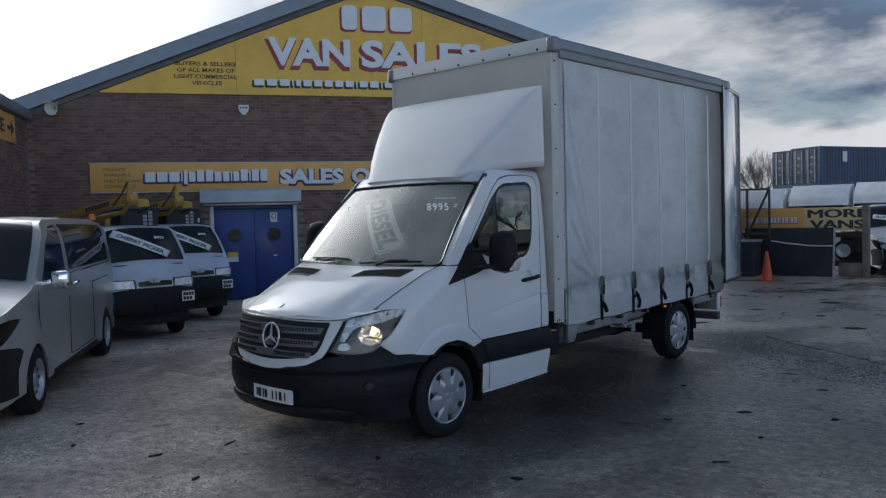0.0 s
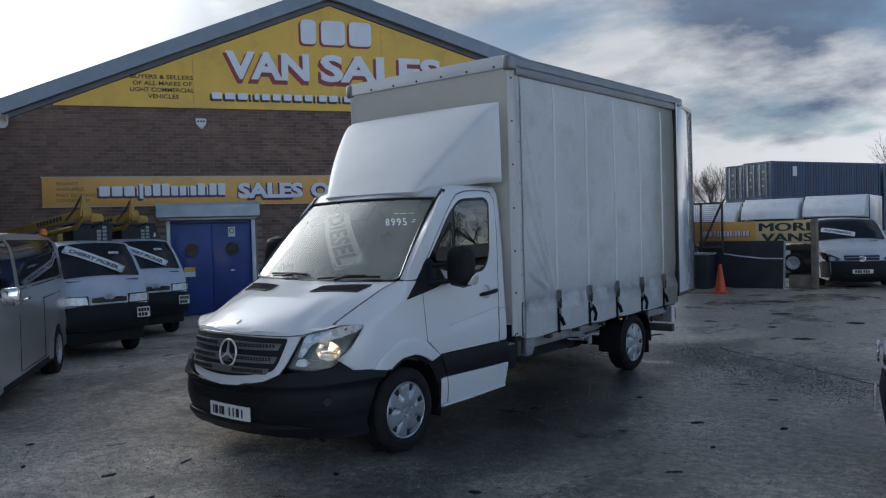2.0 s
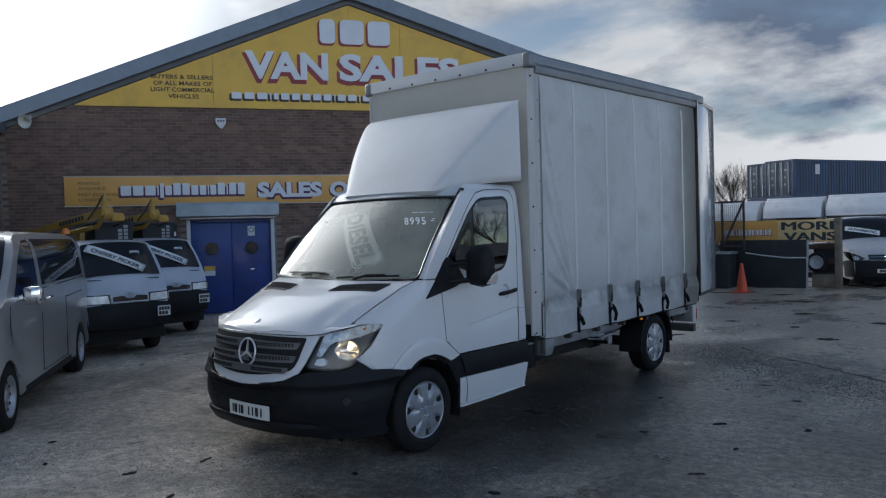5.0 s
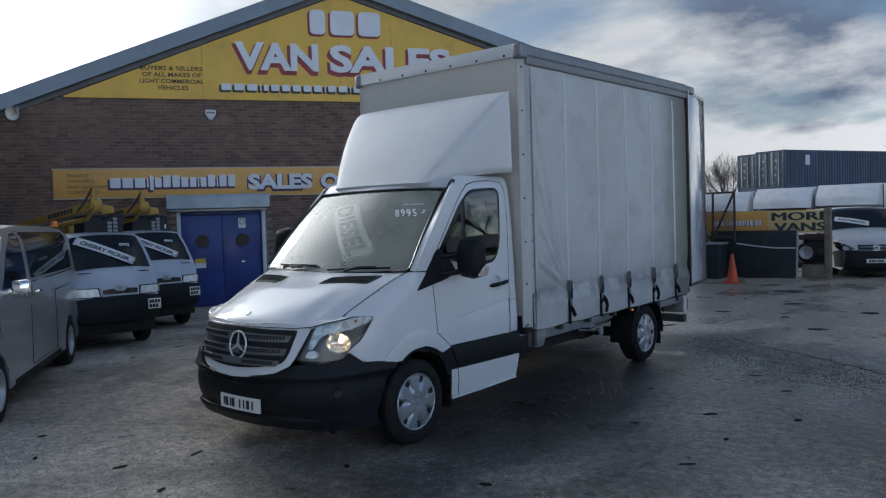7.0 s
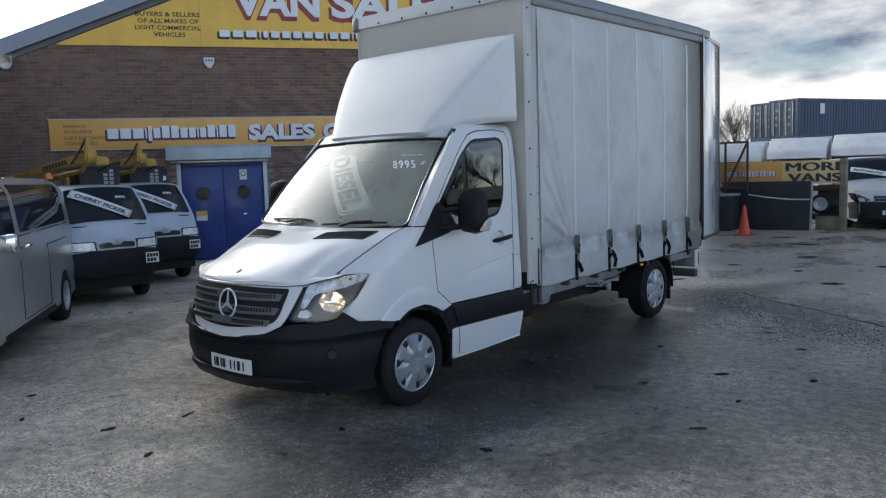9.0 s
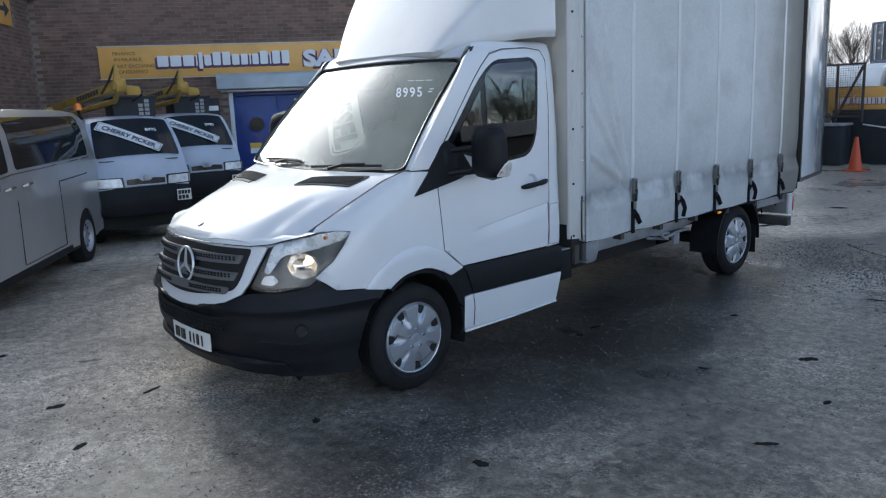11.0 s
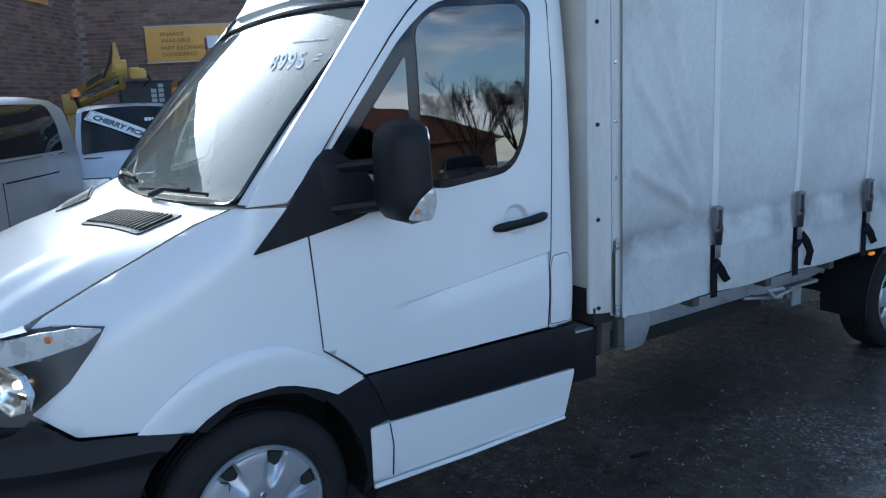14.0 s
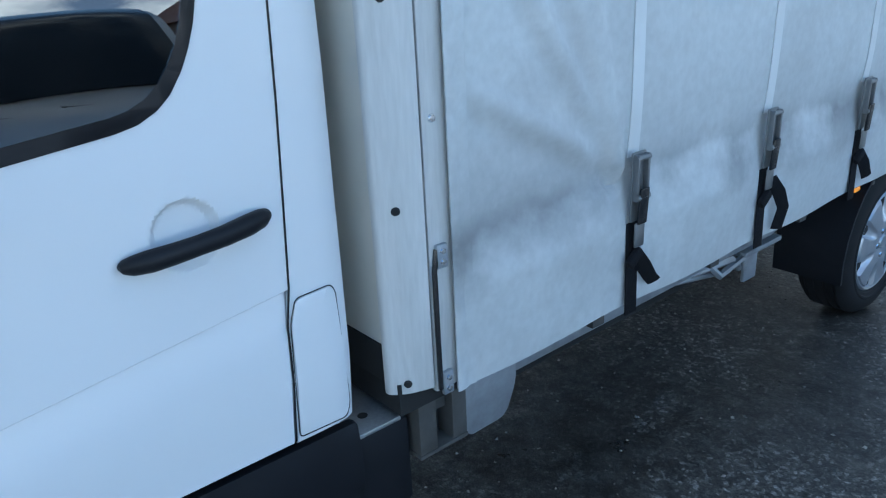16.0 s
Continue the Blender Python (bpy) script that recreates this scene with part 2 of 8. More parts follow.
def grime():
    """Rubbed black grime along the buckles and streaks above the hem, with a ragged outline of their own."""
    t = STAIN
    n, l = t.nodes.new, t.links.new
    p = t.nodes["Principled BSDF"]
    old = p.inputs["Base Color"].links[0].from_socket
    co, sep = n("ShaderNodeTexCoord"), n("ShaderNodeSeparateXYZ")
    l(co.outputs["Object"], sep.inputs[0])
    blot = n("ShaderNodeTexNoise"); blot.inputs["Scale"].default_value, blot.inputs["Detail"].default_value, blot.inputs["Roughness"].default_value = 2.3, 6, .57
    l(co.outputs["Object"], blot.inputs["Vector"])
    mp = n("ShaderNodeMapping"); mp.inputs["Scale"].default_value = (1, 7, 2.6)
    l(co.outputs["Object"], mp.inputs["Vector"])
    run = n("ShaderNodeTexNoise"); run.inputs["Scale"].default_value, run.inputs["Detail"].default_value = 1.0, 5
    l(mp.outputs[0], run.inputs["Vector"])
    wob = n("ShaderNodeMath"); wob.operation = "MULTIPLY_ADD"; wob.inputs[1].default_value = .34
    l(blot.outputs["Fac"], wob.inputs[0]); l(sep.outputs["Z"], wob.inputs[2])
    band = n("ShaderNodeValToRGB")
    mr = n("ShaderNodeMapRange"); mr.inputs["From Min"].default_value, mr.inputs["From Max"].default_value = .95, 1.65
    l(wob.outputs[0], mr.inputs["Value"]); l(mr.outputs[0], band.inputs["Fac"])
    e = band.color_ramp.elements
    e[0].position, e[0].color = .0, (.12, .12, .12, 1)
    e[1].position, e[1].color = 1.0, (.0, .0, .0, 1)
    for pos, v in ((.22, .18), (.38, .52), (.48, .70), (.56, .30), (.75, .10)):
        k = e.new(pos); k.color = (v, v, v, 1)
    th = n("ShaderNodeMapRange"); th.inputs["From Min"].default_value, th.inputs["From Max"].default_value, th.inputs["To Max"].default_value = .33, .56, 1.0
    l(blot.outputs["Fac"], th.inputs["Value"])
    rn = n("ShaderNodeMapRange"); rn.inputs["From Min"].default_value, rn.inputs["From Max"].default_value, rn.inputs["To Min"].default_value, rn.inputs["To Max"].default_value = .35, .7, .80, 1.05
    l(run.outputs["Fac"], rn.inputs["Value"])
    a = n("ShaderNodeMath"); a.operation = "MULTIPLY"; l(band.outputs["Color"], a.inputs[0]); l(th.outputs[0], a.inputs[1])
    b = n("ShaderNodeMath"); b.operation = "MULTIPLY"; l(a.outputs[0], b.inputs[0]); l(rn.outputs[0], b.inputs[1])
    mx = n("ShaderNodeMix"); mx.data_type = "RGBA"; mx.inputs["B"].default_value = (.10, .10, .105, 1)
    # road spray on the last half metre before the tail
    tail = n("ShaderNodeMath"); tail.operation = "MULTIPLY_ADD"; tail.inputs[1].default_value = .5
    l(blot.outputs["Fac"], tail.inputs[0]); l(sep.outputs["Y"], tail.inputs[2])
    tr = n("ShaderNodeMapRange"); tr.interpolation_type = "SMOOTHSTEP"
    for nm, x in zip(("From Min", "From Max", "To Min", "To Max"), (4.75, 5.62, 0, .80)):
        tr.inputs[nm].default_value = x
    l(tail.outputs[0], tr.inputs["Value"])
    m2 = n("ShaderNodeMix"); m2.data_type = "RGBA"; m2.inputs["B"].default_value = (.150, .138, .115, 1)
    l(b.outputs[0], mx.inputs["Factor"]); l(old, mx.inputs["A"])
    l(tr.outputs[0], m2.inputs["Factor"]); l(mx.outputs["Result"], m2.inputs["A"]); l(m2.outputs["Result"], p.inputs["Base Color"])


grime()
CHROME = mat("chrome", (.75, .76, .78), .09, metal=1, var=.03, rough_var=.04)
ALLOY = mat("worn_aluminium", (.46, .47, .48), .45, metal=.7, var=.12, scale=5, fine=.08, dirt=(.20, .18, .15), dirt_amt=.5, dirt_scale=4)
RAIL = mat("grey_roof_rail", (.24, .25, .27), .42, metal=.5, var=.12, dirt=(.12, .11, .10), dirt_amt=.4, dirt_scale=4)
STEEL = mat("galvanised_steel", (.34, .36, .39), .5, metal=.6, var=.15, scale=7, dirt=(.12, .11, .10), dirt_amt=.5, dirt_scale=5)
WEB = mat("black_webbing", (.010, .010, .012), .85, var=.2, bump=.3, bump_scale=300)
WEB.node_tree.nodes["Principled BSDF"].inputs["Specular IOR Level"].default_value = .15
DOORSKIN = mat("glossy_door_panel", (.46, .51, .57), .16, var=.05, scale=1.1, coat=.8, dirt=(.30, .29, .26), dirt_amt=.25, dirt_scale=1.4, rough_var=.05)
CLEAR = glass("clear_lens", (.93, .94, .95), 1.45)
SCREEN = glass("windscreen_glass", (.80, .86, .78), 1.72, glare=.26)
SIDEGLASS = glass("side_glass", (.40, .45, .47), 2.35)
DARKGLASS = mat("tinted_glass", (.010, .012, .014), .05, var=.1, rough_var=.02)
BUCKLE = mat("dull_buckle_steel", (.20, .205, .21), .45, metal=.6, var=.2, scale=12, dirt=(.04, .04, .04), dirt_amt=.5, dirt_scale=12)
MIRROR = mat("mirror_silver", (.85, .86, .87), .03, metal=1, var=.01, rough_var=.01)
AMBER = mat("amber_lens", (.75, .20, .02), .2, var=.05, coat=.5)
GLOW = mat("lit_amber_lens", (.75, .25, .02), .2, var=.05, coat=.5)
GLOW.node_tree.nodes["Principled BSDF"].inputs["Emission Color"].default_value = (1.0, .35, .03, 1)
GLOW.node_tree.nodes["Principled BSDF"].inputs["Emission Strength"].default_value = .35
RED = mat("red_lens", (.45, .02, .02), .2, var=.05, coat=.5)
BULB = mat("reflector_bowl", (.90, .87, .82), .16, metal=.85, var=.1, scale=40, bump=.25, bump_scale=45)
LAMPPALE = mat("pale_lamp_glass", (.62, .64, .66), .12, metal=.2, var=.25, scale=16, bump=.3, bump_scale=40)
FADED = mat("faded_grey_print", (.30, .31, .32), .6, var=.2)
LAMPGLASS = mat("dull_lamp_glass", (.42, .43, .44), .12, metal=.4, var=.2, scale=20, bump=.3, bump_scale=40)
LAMPBACK = mat("lamp_housing_grey", (.11, .115, .12), .3, metal=.4, var=.1)
FROST = mat("frosted_silver_lens", (.66, .68, .70), .28, metal=.35, var=.12, scale=14, bump=.10, bump_scale=60)
LIT = mat("lit_bulb", (.9, .8, .6), .3, var=.02)
LIT.node_tree.nodes["Principled BSDF"].inputs["Emission Color"].default_value = (1.0, .72, .38, 1)
LIT.node_tree.nodes["Principled BSDF"].inputs["Emission Strength"].default_value = 7.0
PLATE_W = mat("plate_white", (.78, .79, .76), .35, var=.04)
PLATE_K = mat("plate_black", (.015, .015, .015), .4, var=.1)
LINING = mat("pale_cab_lining", (.50, .48, .43), .75, var=.08)
CREAM = mat("cab_trim_beige", (.34, .32, .28), .6, var=.1, bump=.05)
SEATCLOTH = mat("seat_cloth", (.05, .052, .058), .85, var=.2, scale=12, bump=.2)
PAPER = mat("white_card", (.75, .76, .76), .55, var=.04)
INK = mat("dark_print", (.03, .045, .06), .55, var=.1)
INK_T = mat("teal_print", (.07, .13, .135), .5, var=.08)
BRIGHTCARD = mat("bright_white_card", (.86, .88, .87), .5, var=.03)
CHALK = mat("white_marker", (.90, .91, .90), .6, var=.05)
YELLOW = mat("sign_yellow", (.74, .46, .060), .42, var=.07, scale=1.3, dirt=(.30, .20, .06), dirt_amt=.35, dirt_scale=1.8)
YELLOW2 = mat("sign_orange_yellow", (.74, .41, .11), .42, var=.07, scale=1.3, dirt=(.30, .18, .08), dirt_amt=.35, dirt_scale=1.8)
LETTER = mat("letter_white", (.72, .74, .78), .4, var=.05)
LETTER_R = mat("letter_red_edge", (.28, .035, .045), .45, var=.1)
LETTER_P = mat("letter_purple_edge", (.085, .028, .085), .45, var=.1)
LETTER_K = mat("letter_dark", (.05, .035, .015), .5, var=.1)
BRICK = mat("brown_brick", (.175, .112, .088), .85, var=.25, scale=2.5, fine=.3, fine_scale=90, bump=.4, bump_scale=70, spread=.28, dirt=(.05, .04, .035), dirt_amt=.5, dirt_scale=.8)
MORTAR = mat("dark_mortar", (.225, .202, .182), .95, var=.25, scale=4, fine=.25, bump=.4)
BARGE = mat("grey_roof_metal", (.20, .235, .28), .45, metal=.3, var=.1, dirt=(.1, .1, .1), dirt_amt=.3)
ROOFING = mat("roof_sheet", (.16, .17, .18), .7, var=.15)
BLUE = mat("blue_door_paint", (.018, .045, .22), .45, var=.15, scale=2, dirt=(.02, .03, .08), dirt_amt=.4, dirt_scale=3, coat=.2)
FRAMEW = mat("white_door_post", (.62, .63, .65), .45, var=.08, dirt=(.3, .3, .28), dirt_amt=.3)
SHUTTER = mat("shutter_grey", (.40, .46, .50), .45, metal=.2, var=.1, dirt=(.25, .26, .26), dirt_amt=.4)
CREAMY = mat("sign_cream_yellow", (.72, .56, .27), .42, var=.07, scale=1.3, dirt=(.30, .22, .12), dirt_amt=.3, dirt_scale=1.8)
YELLOW_M = mat("boom_yellow", (.44, .27, .05), .5, var=.15, dirt=(.16, .1, .04), dirt_amt=.5, dirt_scale=5)
VANGREY = mat("silver_grey_paint", (.41, .415, .42), .34, metal=.4, var=.06, coat=.6, dirt=(.2, .19, .17), dirt_amt=.25, dirt_scale=2)
VANSILVER = mat("bright_silver_paint", (.58, .59, .60), .32, metal=.25, var=.06, coat=.6, dirt=(.25, .24, .22), dirt_amt=.2, dirt_scale=2)
VANWHITE = mat("white_van_paint", (.76, .78, .80), .32, var=.05, coat=.5, dirt=(.35, .33, .30), dirt_amt=.25)
VANBLUE = mat("pale_blue_van_paint", (.48, .53, .62), .32, var=.06, coat=.5, dirt=(.3, .3, .3), dirt_amt=.3)
NAVY = mat("dark_paint", (.025, .028, .034), .3, var=.1, coat=.5)
def stretch(m, scale):
    """Draws a material's pattern out along an axis."""
    t = m.node_tree
    co = next(k for k in t.nodes if k.type == "TEX_COORD")
    mp = t.nodes.new("ShaderNodeMapping")
    mp.inputs["Scale"].default_value = scale
    for link in list(co.outputs["Object"].links):
        t.links.new(mp.outputs[0], link.to_socket)
    t.links.new(co.outputs["Object"], mp.inputs["Vector"])
    return m


CONTBLUE = mat("container_blue", (.030, .062, .125), .55, var=.45, scale=1.2, dirt=(.09, .06, .05), dirt_amt=.4, dirt_scale=1.5)
stretch(CONTBLUE, (1, 1.9, .18))
stretch(POST, (1, 1, .12))
CONTGREY = mat("container_doors", (.055, .085, .125), .55, var=.2, dirt=(.2, .22, .24), dirt_amt=.5, dirt_scale=2)
BOARD = mat("black_board", (.014, .017, .022), .6, var=.3, scale=1.5, dirt=(.05, .05, .055), dirt_amt=.5)
TIMBER = mat("weathered_timber", (.20, .17, .13), .85, var=.3, scale=5, fine=.2, bump=.4)
RUST = mat("rusty_steel", (.06, .045, .04), .7, var=.3)
CONE = mat("orange_cone", (.55, .075, .02), .5, var=.12, dirt=(.2, .06, .03), dirt_amt=.4, dirt_scale=6)
CONCRETE = mat("pale_concrete", (.30, .29, .27), .85, var=.2, scale=2, fine=.15, bump=.3)
ROOFTILE = mat("brown_roof_tile", (.16, .065, .040), .8, var=.2, scale=3, bump=.4, bump_scale=20)
BARK = mat("bark", (.05, .04, .033), .9, var=.3, bump=.5)


# ---- building tools ----
def rise(v, xs, ys):
    return float(np.interp(v, xs, ys))


def thing(name, m, label, category, group="", kind=""):
    ob = new(name)
    ob.empty_display_size = 0.3
    ob.matrix_world = m
    return tagged(ob, label, category, group, kind)


def part(name, bm, material, parent=None, label="", sharp=32, m=None):
    """Links a bmesh as one mesh object under a thing or a part."""
    bm.normal_update()
    for f in bm.faces:
        f.smooth = True
    for e in bm.edges:
        e.smooth = len(e.link_faces) == 2 and e.calc_face_angle(3.2) < radians(sharp)
    me = bpy.data.meshes.new(name)
    bm.to_mesh(me)
    bm.free()
    me.materials.append(material)
    ob = new(name, me)
    if parent:
        ob.parent = parent
    if m is not None:
        ob.matrix_basis = m
    return tagged(ob, label)


def join(*many):
    bm = many[0]
    for b in many[1:]:
        me = bpy.data.meshes.new("tmp")
        b.to_mesh(me)
        b.free()
        bm.from_mesh(me)
        bpy.data.meshes.remove(me)
    return bm


def mirrored(bm):
    out = bm.copy()
    bmesh.ops.scale(out, vec=(-1, 1, 1), verts=out.verts)
    bmesh.ops.reverse_faces(out, faces=out.faces)
    return out


def moved(bm, m):
    bmesh.ops.transform(bm, matrix=m, verts=bm.verts)
    return bm


def box(lo, hi, bev=0.0, seg=2):
    bm = bmesh.new()
    bmesh.ops.create_cube(bm, size=1)
    for v in bm.verts:
        v.co = Vector([lo[i] + (v.co[i] + .5) * (hi[i] - lo[i]) for i in range(3)])
    if bev:
        bmesh.ops.bevel(bm, geom=bm.edges[:], offset=bev, segments=seg, affect="EDGES", profile=.5)
    return bm


def prism(pts, axis, a, b, bev=0.0, seg=2):
    """A polygon of the two other axes, in their order, drawn out along an axis from a to b."""
    bm = bmesh.new()
    put = {"x": lambda p, c: (c, p[0], p[1]), "y": lambda p, c: (p[0], c, p[1]), "z": lambda p, c: (p[0], p[1], c)}[axis]
    lo, hi = [bm.verts.new(put(p, a)) for p in pts], [bm.verts.new(put(p, b)) for p in pts]
    k = len(pts)
    bm.faces.new(lo), bm.faces.new(hi)
    for i in range(k):
        bm.faces.new((lo[i], lo[(i + 1) % k], hi[(i + 1) % k], hi[i]))
    bmesh.ops.recalc_face_normals(bm, faces=bm.faces)
    if bev:
        bmesh.ops.bevel(bm, geom=bm.edges[:], offset=bev, segments=seg, affect="EDGES", profile=.5, clamp_overlap=True)
    return bm


def tube(path, r, n=8, closed=False, flat=1.0):
    """A round bar along points; r may be one radius or one for each point."""
    bm = bmesh.new()
    pts = [Vector(p) for p in path]
    k = len(pts)
    rs = r if isinstance(r, (list, tuple)) else [r] * k
    rings, side = [], None
    for i, p in enumerate(pts):
        a, b = (pts[(i - 1) % k], pts[(i + 1) % k]) if closed else (pts[max(i - 1, 0)], pts[min(i + 1, k - 1)])
        way = (b - a).normalized()
        if side is None:
            side = way.orthogonal().normalized()
        side = (side - way * side.dot(way)).normalized()
        other = way.cross(side)
        rings.append([bm.verts.new(p + rs[i] * (math.cos(2 * math.pi * j / n) * side + flat * math.sin(2 * math.pi * j / n) * other)) for j in range(n)])
    for i in range(k if closed else k - 1):
        a, b = rings[i], rings[(i + 1) % k]
        for j in range(n):
            bm.faces.new((a[j], a[(j + 1) % n], b[(j + 1) % n], b[j]))
    if not closed:
        bm.faces.new(rings[0][::-1]), bm.faces.new(rings[-1])
    bmesh.ops.recalc_face_normals(bm, faces=bm.faces)
    return bm


def lathe(profile, n=32, m=None):
    """A profile of (radius, height) turned round the z axis."""
    bm = bmesh.new()
    rings = []
    for r, h in profile:
        if r < 1e-5:
            rings.append([bm.verts.new((0, 0, h))])
        else:
            rings.append([bm.verts.new((r * math.cos(2 * math.pi * j / n), r * math.sin(2 * math.pi * j / n), h)) for j in range(n)])
    for a, b in zip(rings, rings[1:]):
        for j in range(n):
            k = (j + 1) % n
            if len(a) == 1 and len(b) == 1:
                continue
            if len(a) == 1:
                bm.faces.new((a[0], b[j], b[k]))
            elif len(b) == 1:
                bm.faces.new((a[j], a[k], b[0]))
            else:
                bm.faces.new((a[j], a[k], b[k], b[j]))
    bmesh.ops.recalc_face_normals(bm, faces=bm.faces)
    return moved(bm, m) if m is not None else bm


def fillet(pts, r=0.03, n=4):
    """Rounds the corners of a closed outline. A point may carry its own radius as a third value."""
    out, k = [], len(pts)
    for i in range(k):
        a, b, c = (Vector(pts[j % k][:2]) for j in (i - 1, i, i + 1))
        rad = pts[i][2] if len(pts[i]) > 2 else r
        d = min(rad, (a - b).length * .48, (c - b).length * .48)
        if d < 1e-4:
            out.append(tuple(b))
            continue
        p, q = b + (a - b).normalized() * d, b + (c - b).normalized() * d
        for s in range(n + 1):
            u = s / n
            out.append(tuple(p * (1 - u) ** 2 + b * 2 * u * (1 - u) + q * u * u))
    return out


def sheet(outline, fn, step=0.06, thick=0.012, out=(0, 0, 1), lip=0.0):
    """A panel: an outline in two coordinates, laid by fn on a curved surface, with thickness to the inside."""
    bm = bmesh.new()
    bm.faces.new([bm.verts.new((p[0], p[1], 0)) for p in outline])
    for axis in (0, 1):
        lo, hi = min(p[axis] for p in outline), max(p[axis] for p in outline)
        st = step[axis] if isinstance(step, tuple) else step
        if isinstance(st, list):
            cuts = [c for c in st if lo < c < hi]
        else:
            cuts = [lo + st * (i + 1) for i in range(int(max(0, (hi - lo) / st - .3)))]
        for c in cuts:
            co, no = [0, 0, 0], [0, 0, 0]
            co[axis], no[axis] = c, 1
            bmesh.ops.bisect_plane(bm, geom=bm.verts[:] + bm.edges[:] + bm.faces[:], plane_co=co, plane_no=no, dist=1e-5)
    for v in bm.verts:
        v.co = Vector(fn(v.co.x, v.co.y))
    big = [f for f in bm.faces if len(f.verts) > 4]
    if big:
        bmesh.ops.triangulate(bm, faces=big)
    bm.normal_update()
    if sum((f.normal.dot(Vector(out)) * f.calc_area() for f in bm.faces), 0.0) < 0:
        bmesh.ops.reverse_faces(bm, faces=bm.faces)
        bm.normal_update()
    if thick:
        rim = [e for e in bm.edges if len(e.link_faces) == 1]
        loops = []
        for e in rim:
            lp = e.link_loops[0]
            loops.append((lp.vert, lp.link_loop_next.vert))
        under = {v: bm.verts.new(v.co - v.normal * thick) for v in bm.verts[:]}
        tops = bm.faces[:]
        for f in tops:
            bm.faces.new([under[v] for v in reversed(f.verts)])
        sides = [bm.faces.new((b, a, under[a], under[b])) for a, b in loops]
        if lip:
            edges = [e for e in bm.edges if len(e.link_faces) == 2 and any(f in sides for f in e.link_faces) and not all(f in sides for f in e.link_faces) and e.verts[0] in under and e.verts[1] in under]
            bmesh.ops.bevel(bm, geom=edges, offset=lip, segments=1, affect="EDGES", clamp_overlap=True)
    bm.normal_update()
    return bm


def words(text, size, depth=0.0, bold=0.0, space=1.0, line=1.0, align="LEFT", width=0.0):
    """Letters of the built-in font in the x, y plane; size is about the height of its capitals."""
    cu = bpy.data.curves.new("words", "FONT")
    cu.body, cu.size, cu.extrude, cu.offset = text, size / .73, depth, bold
    cu.space_character, cu.space_line, cu.align_x, cu.resolution_u = space, line, align, 3
    ob = bpy.data.objects.new("words", cu)
    scene.collection.objects.link(ob)
    bpy.context.view_layer.update()
    me = bpy.data.meshes.new_from_object(ob)
    bpy.data.objects.remove(ob)
    bm = bmesh.new()
    bm.from_mesh(me)
    bpy.data.meshes.remove(me)
    if width:
        xs = [v.co.x for v in bm.verts]
        k = width / (max(xs) - min(xs))
        for v in bm.verts:
            v.co.x = (v.co.x - min(xs)) * k if align == "LEFT" else v.co.x * k
    return bm


def bars(rows, h, gap, depth=0.004, seed=1):
    """Plain bars in place of writing: rows of widths."""
    bm, y = bmesh.new(), 0.0
    for row in rows:
        x = 0.0
        for w in row:
            if w > 0:
                bm = join(bm, box((x, y, 0), (x + w, y + h, depth)))
            x += abs(w)
        y -= h + gap
    return bm


# ---- the shape of the cab ----
def lerp(v, xs, ys):
    return float(np.interp(v, xs, ys))


YS, POW = -0.10, 2.4


def nose(z):
    """How far forward the cab's nose stands on the centreline at a height."""
    return lerp(z, (.28, .36, .48, .60, .68, .72, .80, .92, 1.06, 1.12, 1.3), (-.99, -1.06, -1.085, -1.095, -1.10, -1.085, -1.075, -1.04, -1.00, -.97, -.9))


def flank(z):
    """Half the cab's width at a height, behind the rounded nose."""
    return lerp(z, (.25, .5, .9, 1.1, 1.25, 1.45, 1.8, 2.05, 2.18, 2.25, 2.29), (.965, .985, .985, .968, .954, .938, .918, .898, .880, .845, .77))


def bonnet_edge(y):
    return lerp(y, (-1.1, -.9, -.68, -.4, -.1, .04), (.68, .71, .765, .80, .845, .885))


def shoulder(y):
    return lerp(y, (-1.1, -.9, -.68, -.4, -.1, .04), (.90, 1.0, 1.10, 1.24, 1.385, 1.435))


def half_width(y, z):
    """The cab's side surface: x at a place along the cab and a height."""
    w = flank(z)
    if y < YS:
        w *= max(0.0, 1 - ((YS - y) / (YS - nose(z))) ** POW) ** (1 / POW)
    if -.75 < y < .04:
        top, edge = shoulder(y), bonnet_edge(y)
        low = top - .17
        if z > low:
            t = min(1.0, (z - low) / (top - low))
            base = min(w, flank(low) if y >= YS else w)
            w = edge + (max(base, edge) - edge) * (1 - t ** 2) ** .5
    return w


def front(x, z):
    """The cab's front surface: y at a distance from the centreline and a height."""
    s = min(1.0, abs(x) / flank(min(z, 1.2)))
    return YS - (YS - nose(z)) * (1 - s ** POW) ** (1 / POW)


# ---- the yard and the workshop ----
YARD = Matrix.Translation((-12.03, 2.79, 0)) @ pose(0, 0, 0, 0, 0, 58)   # x along the workshop's front, y into it
GROUND = bpy.data.materials.new("worn_wet_tarmac")


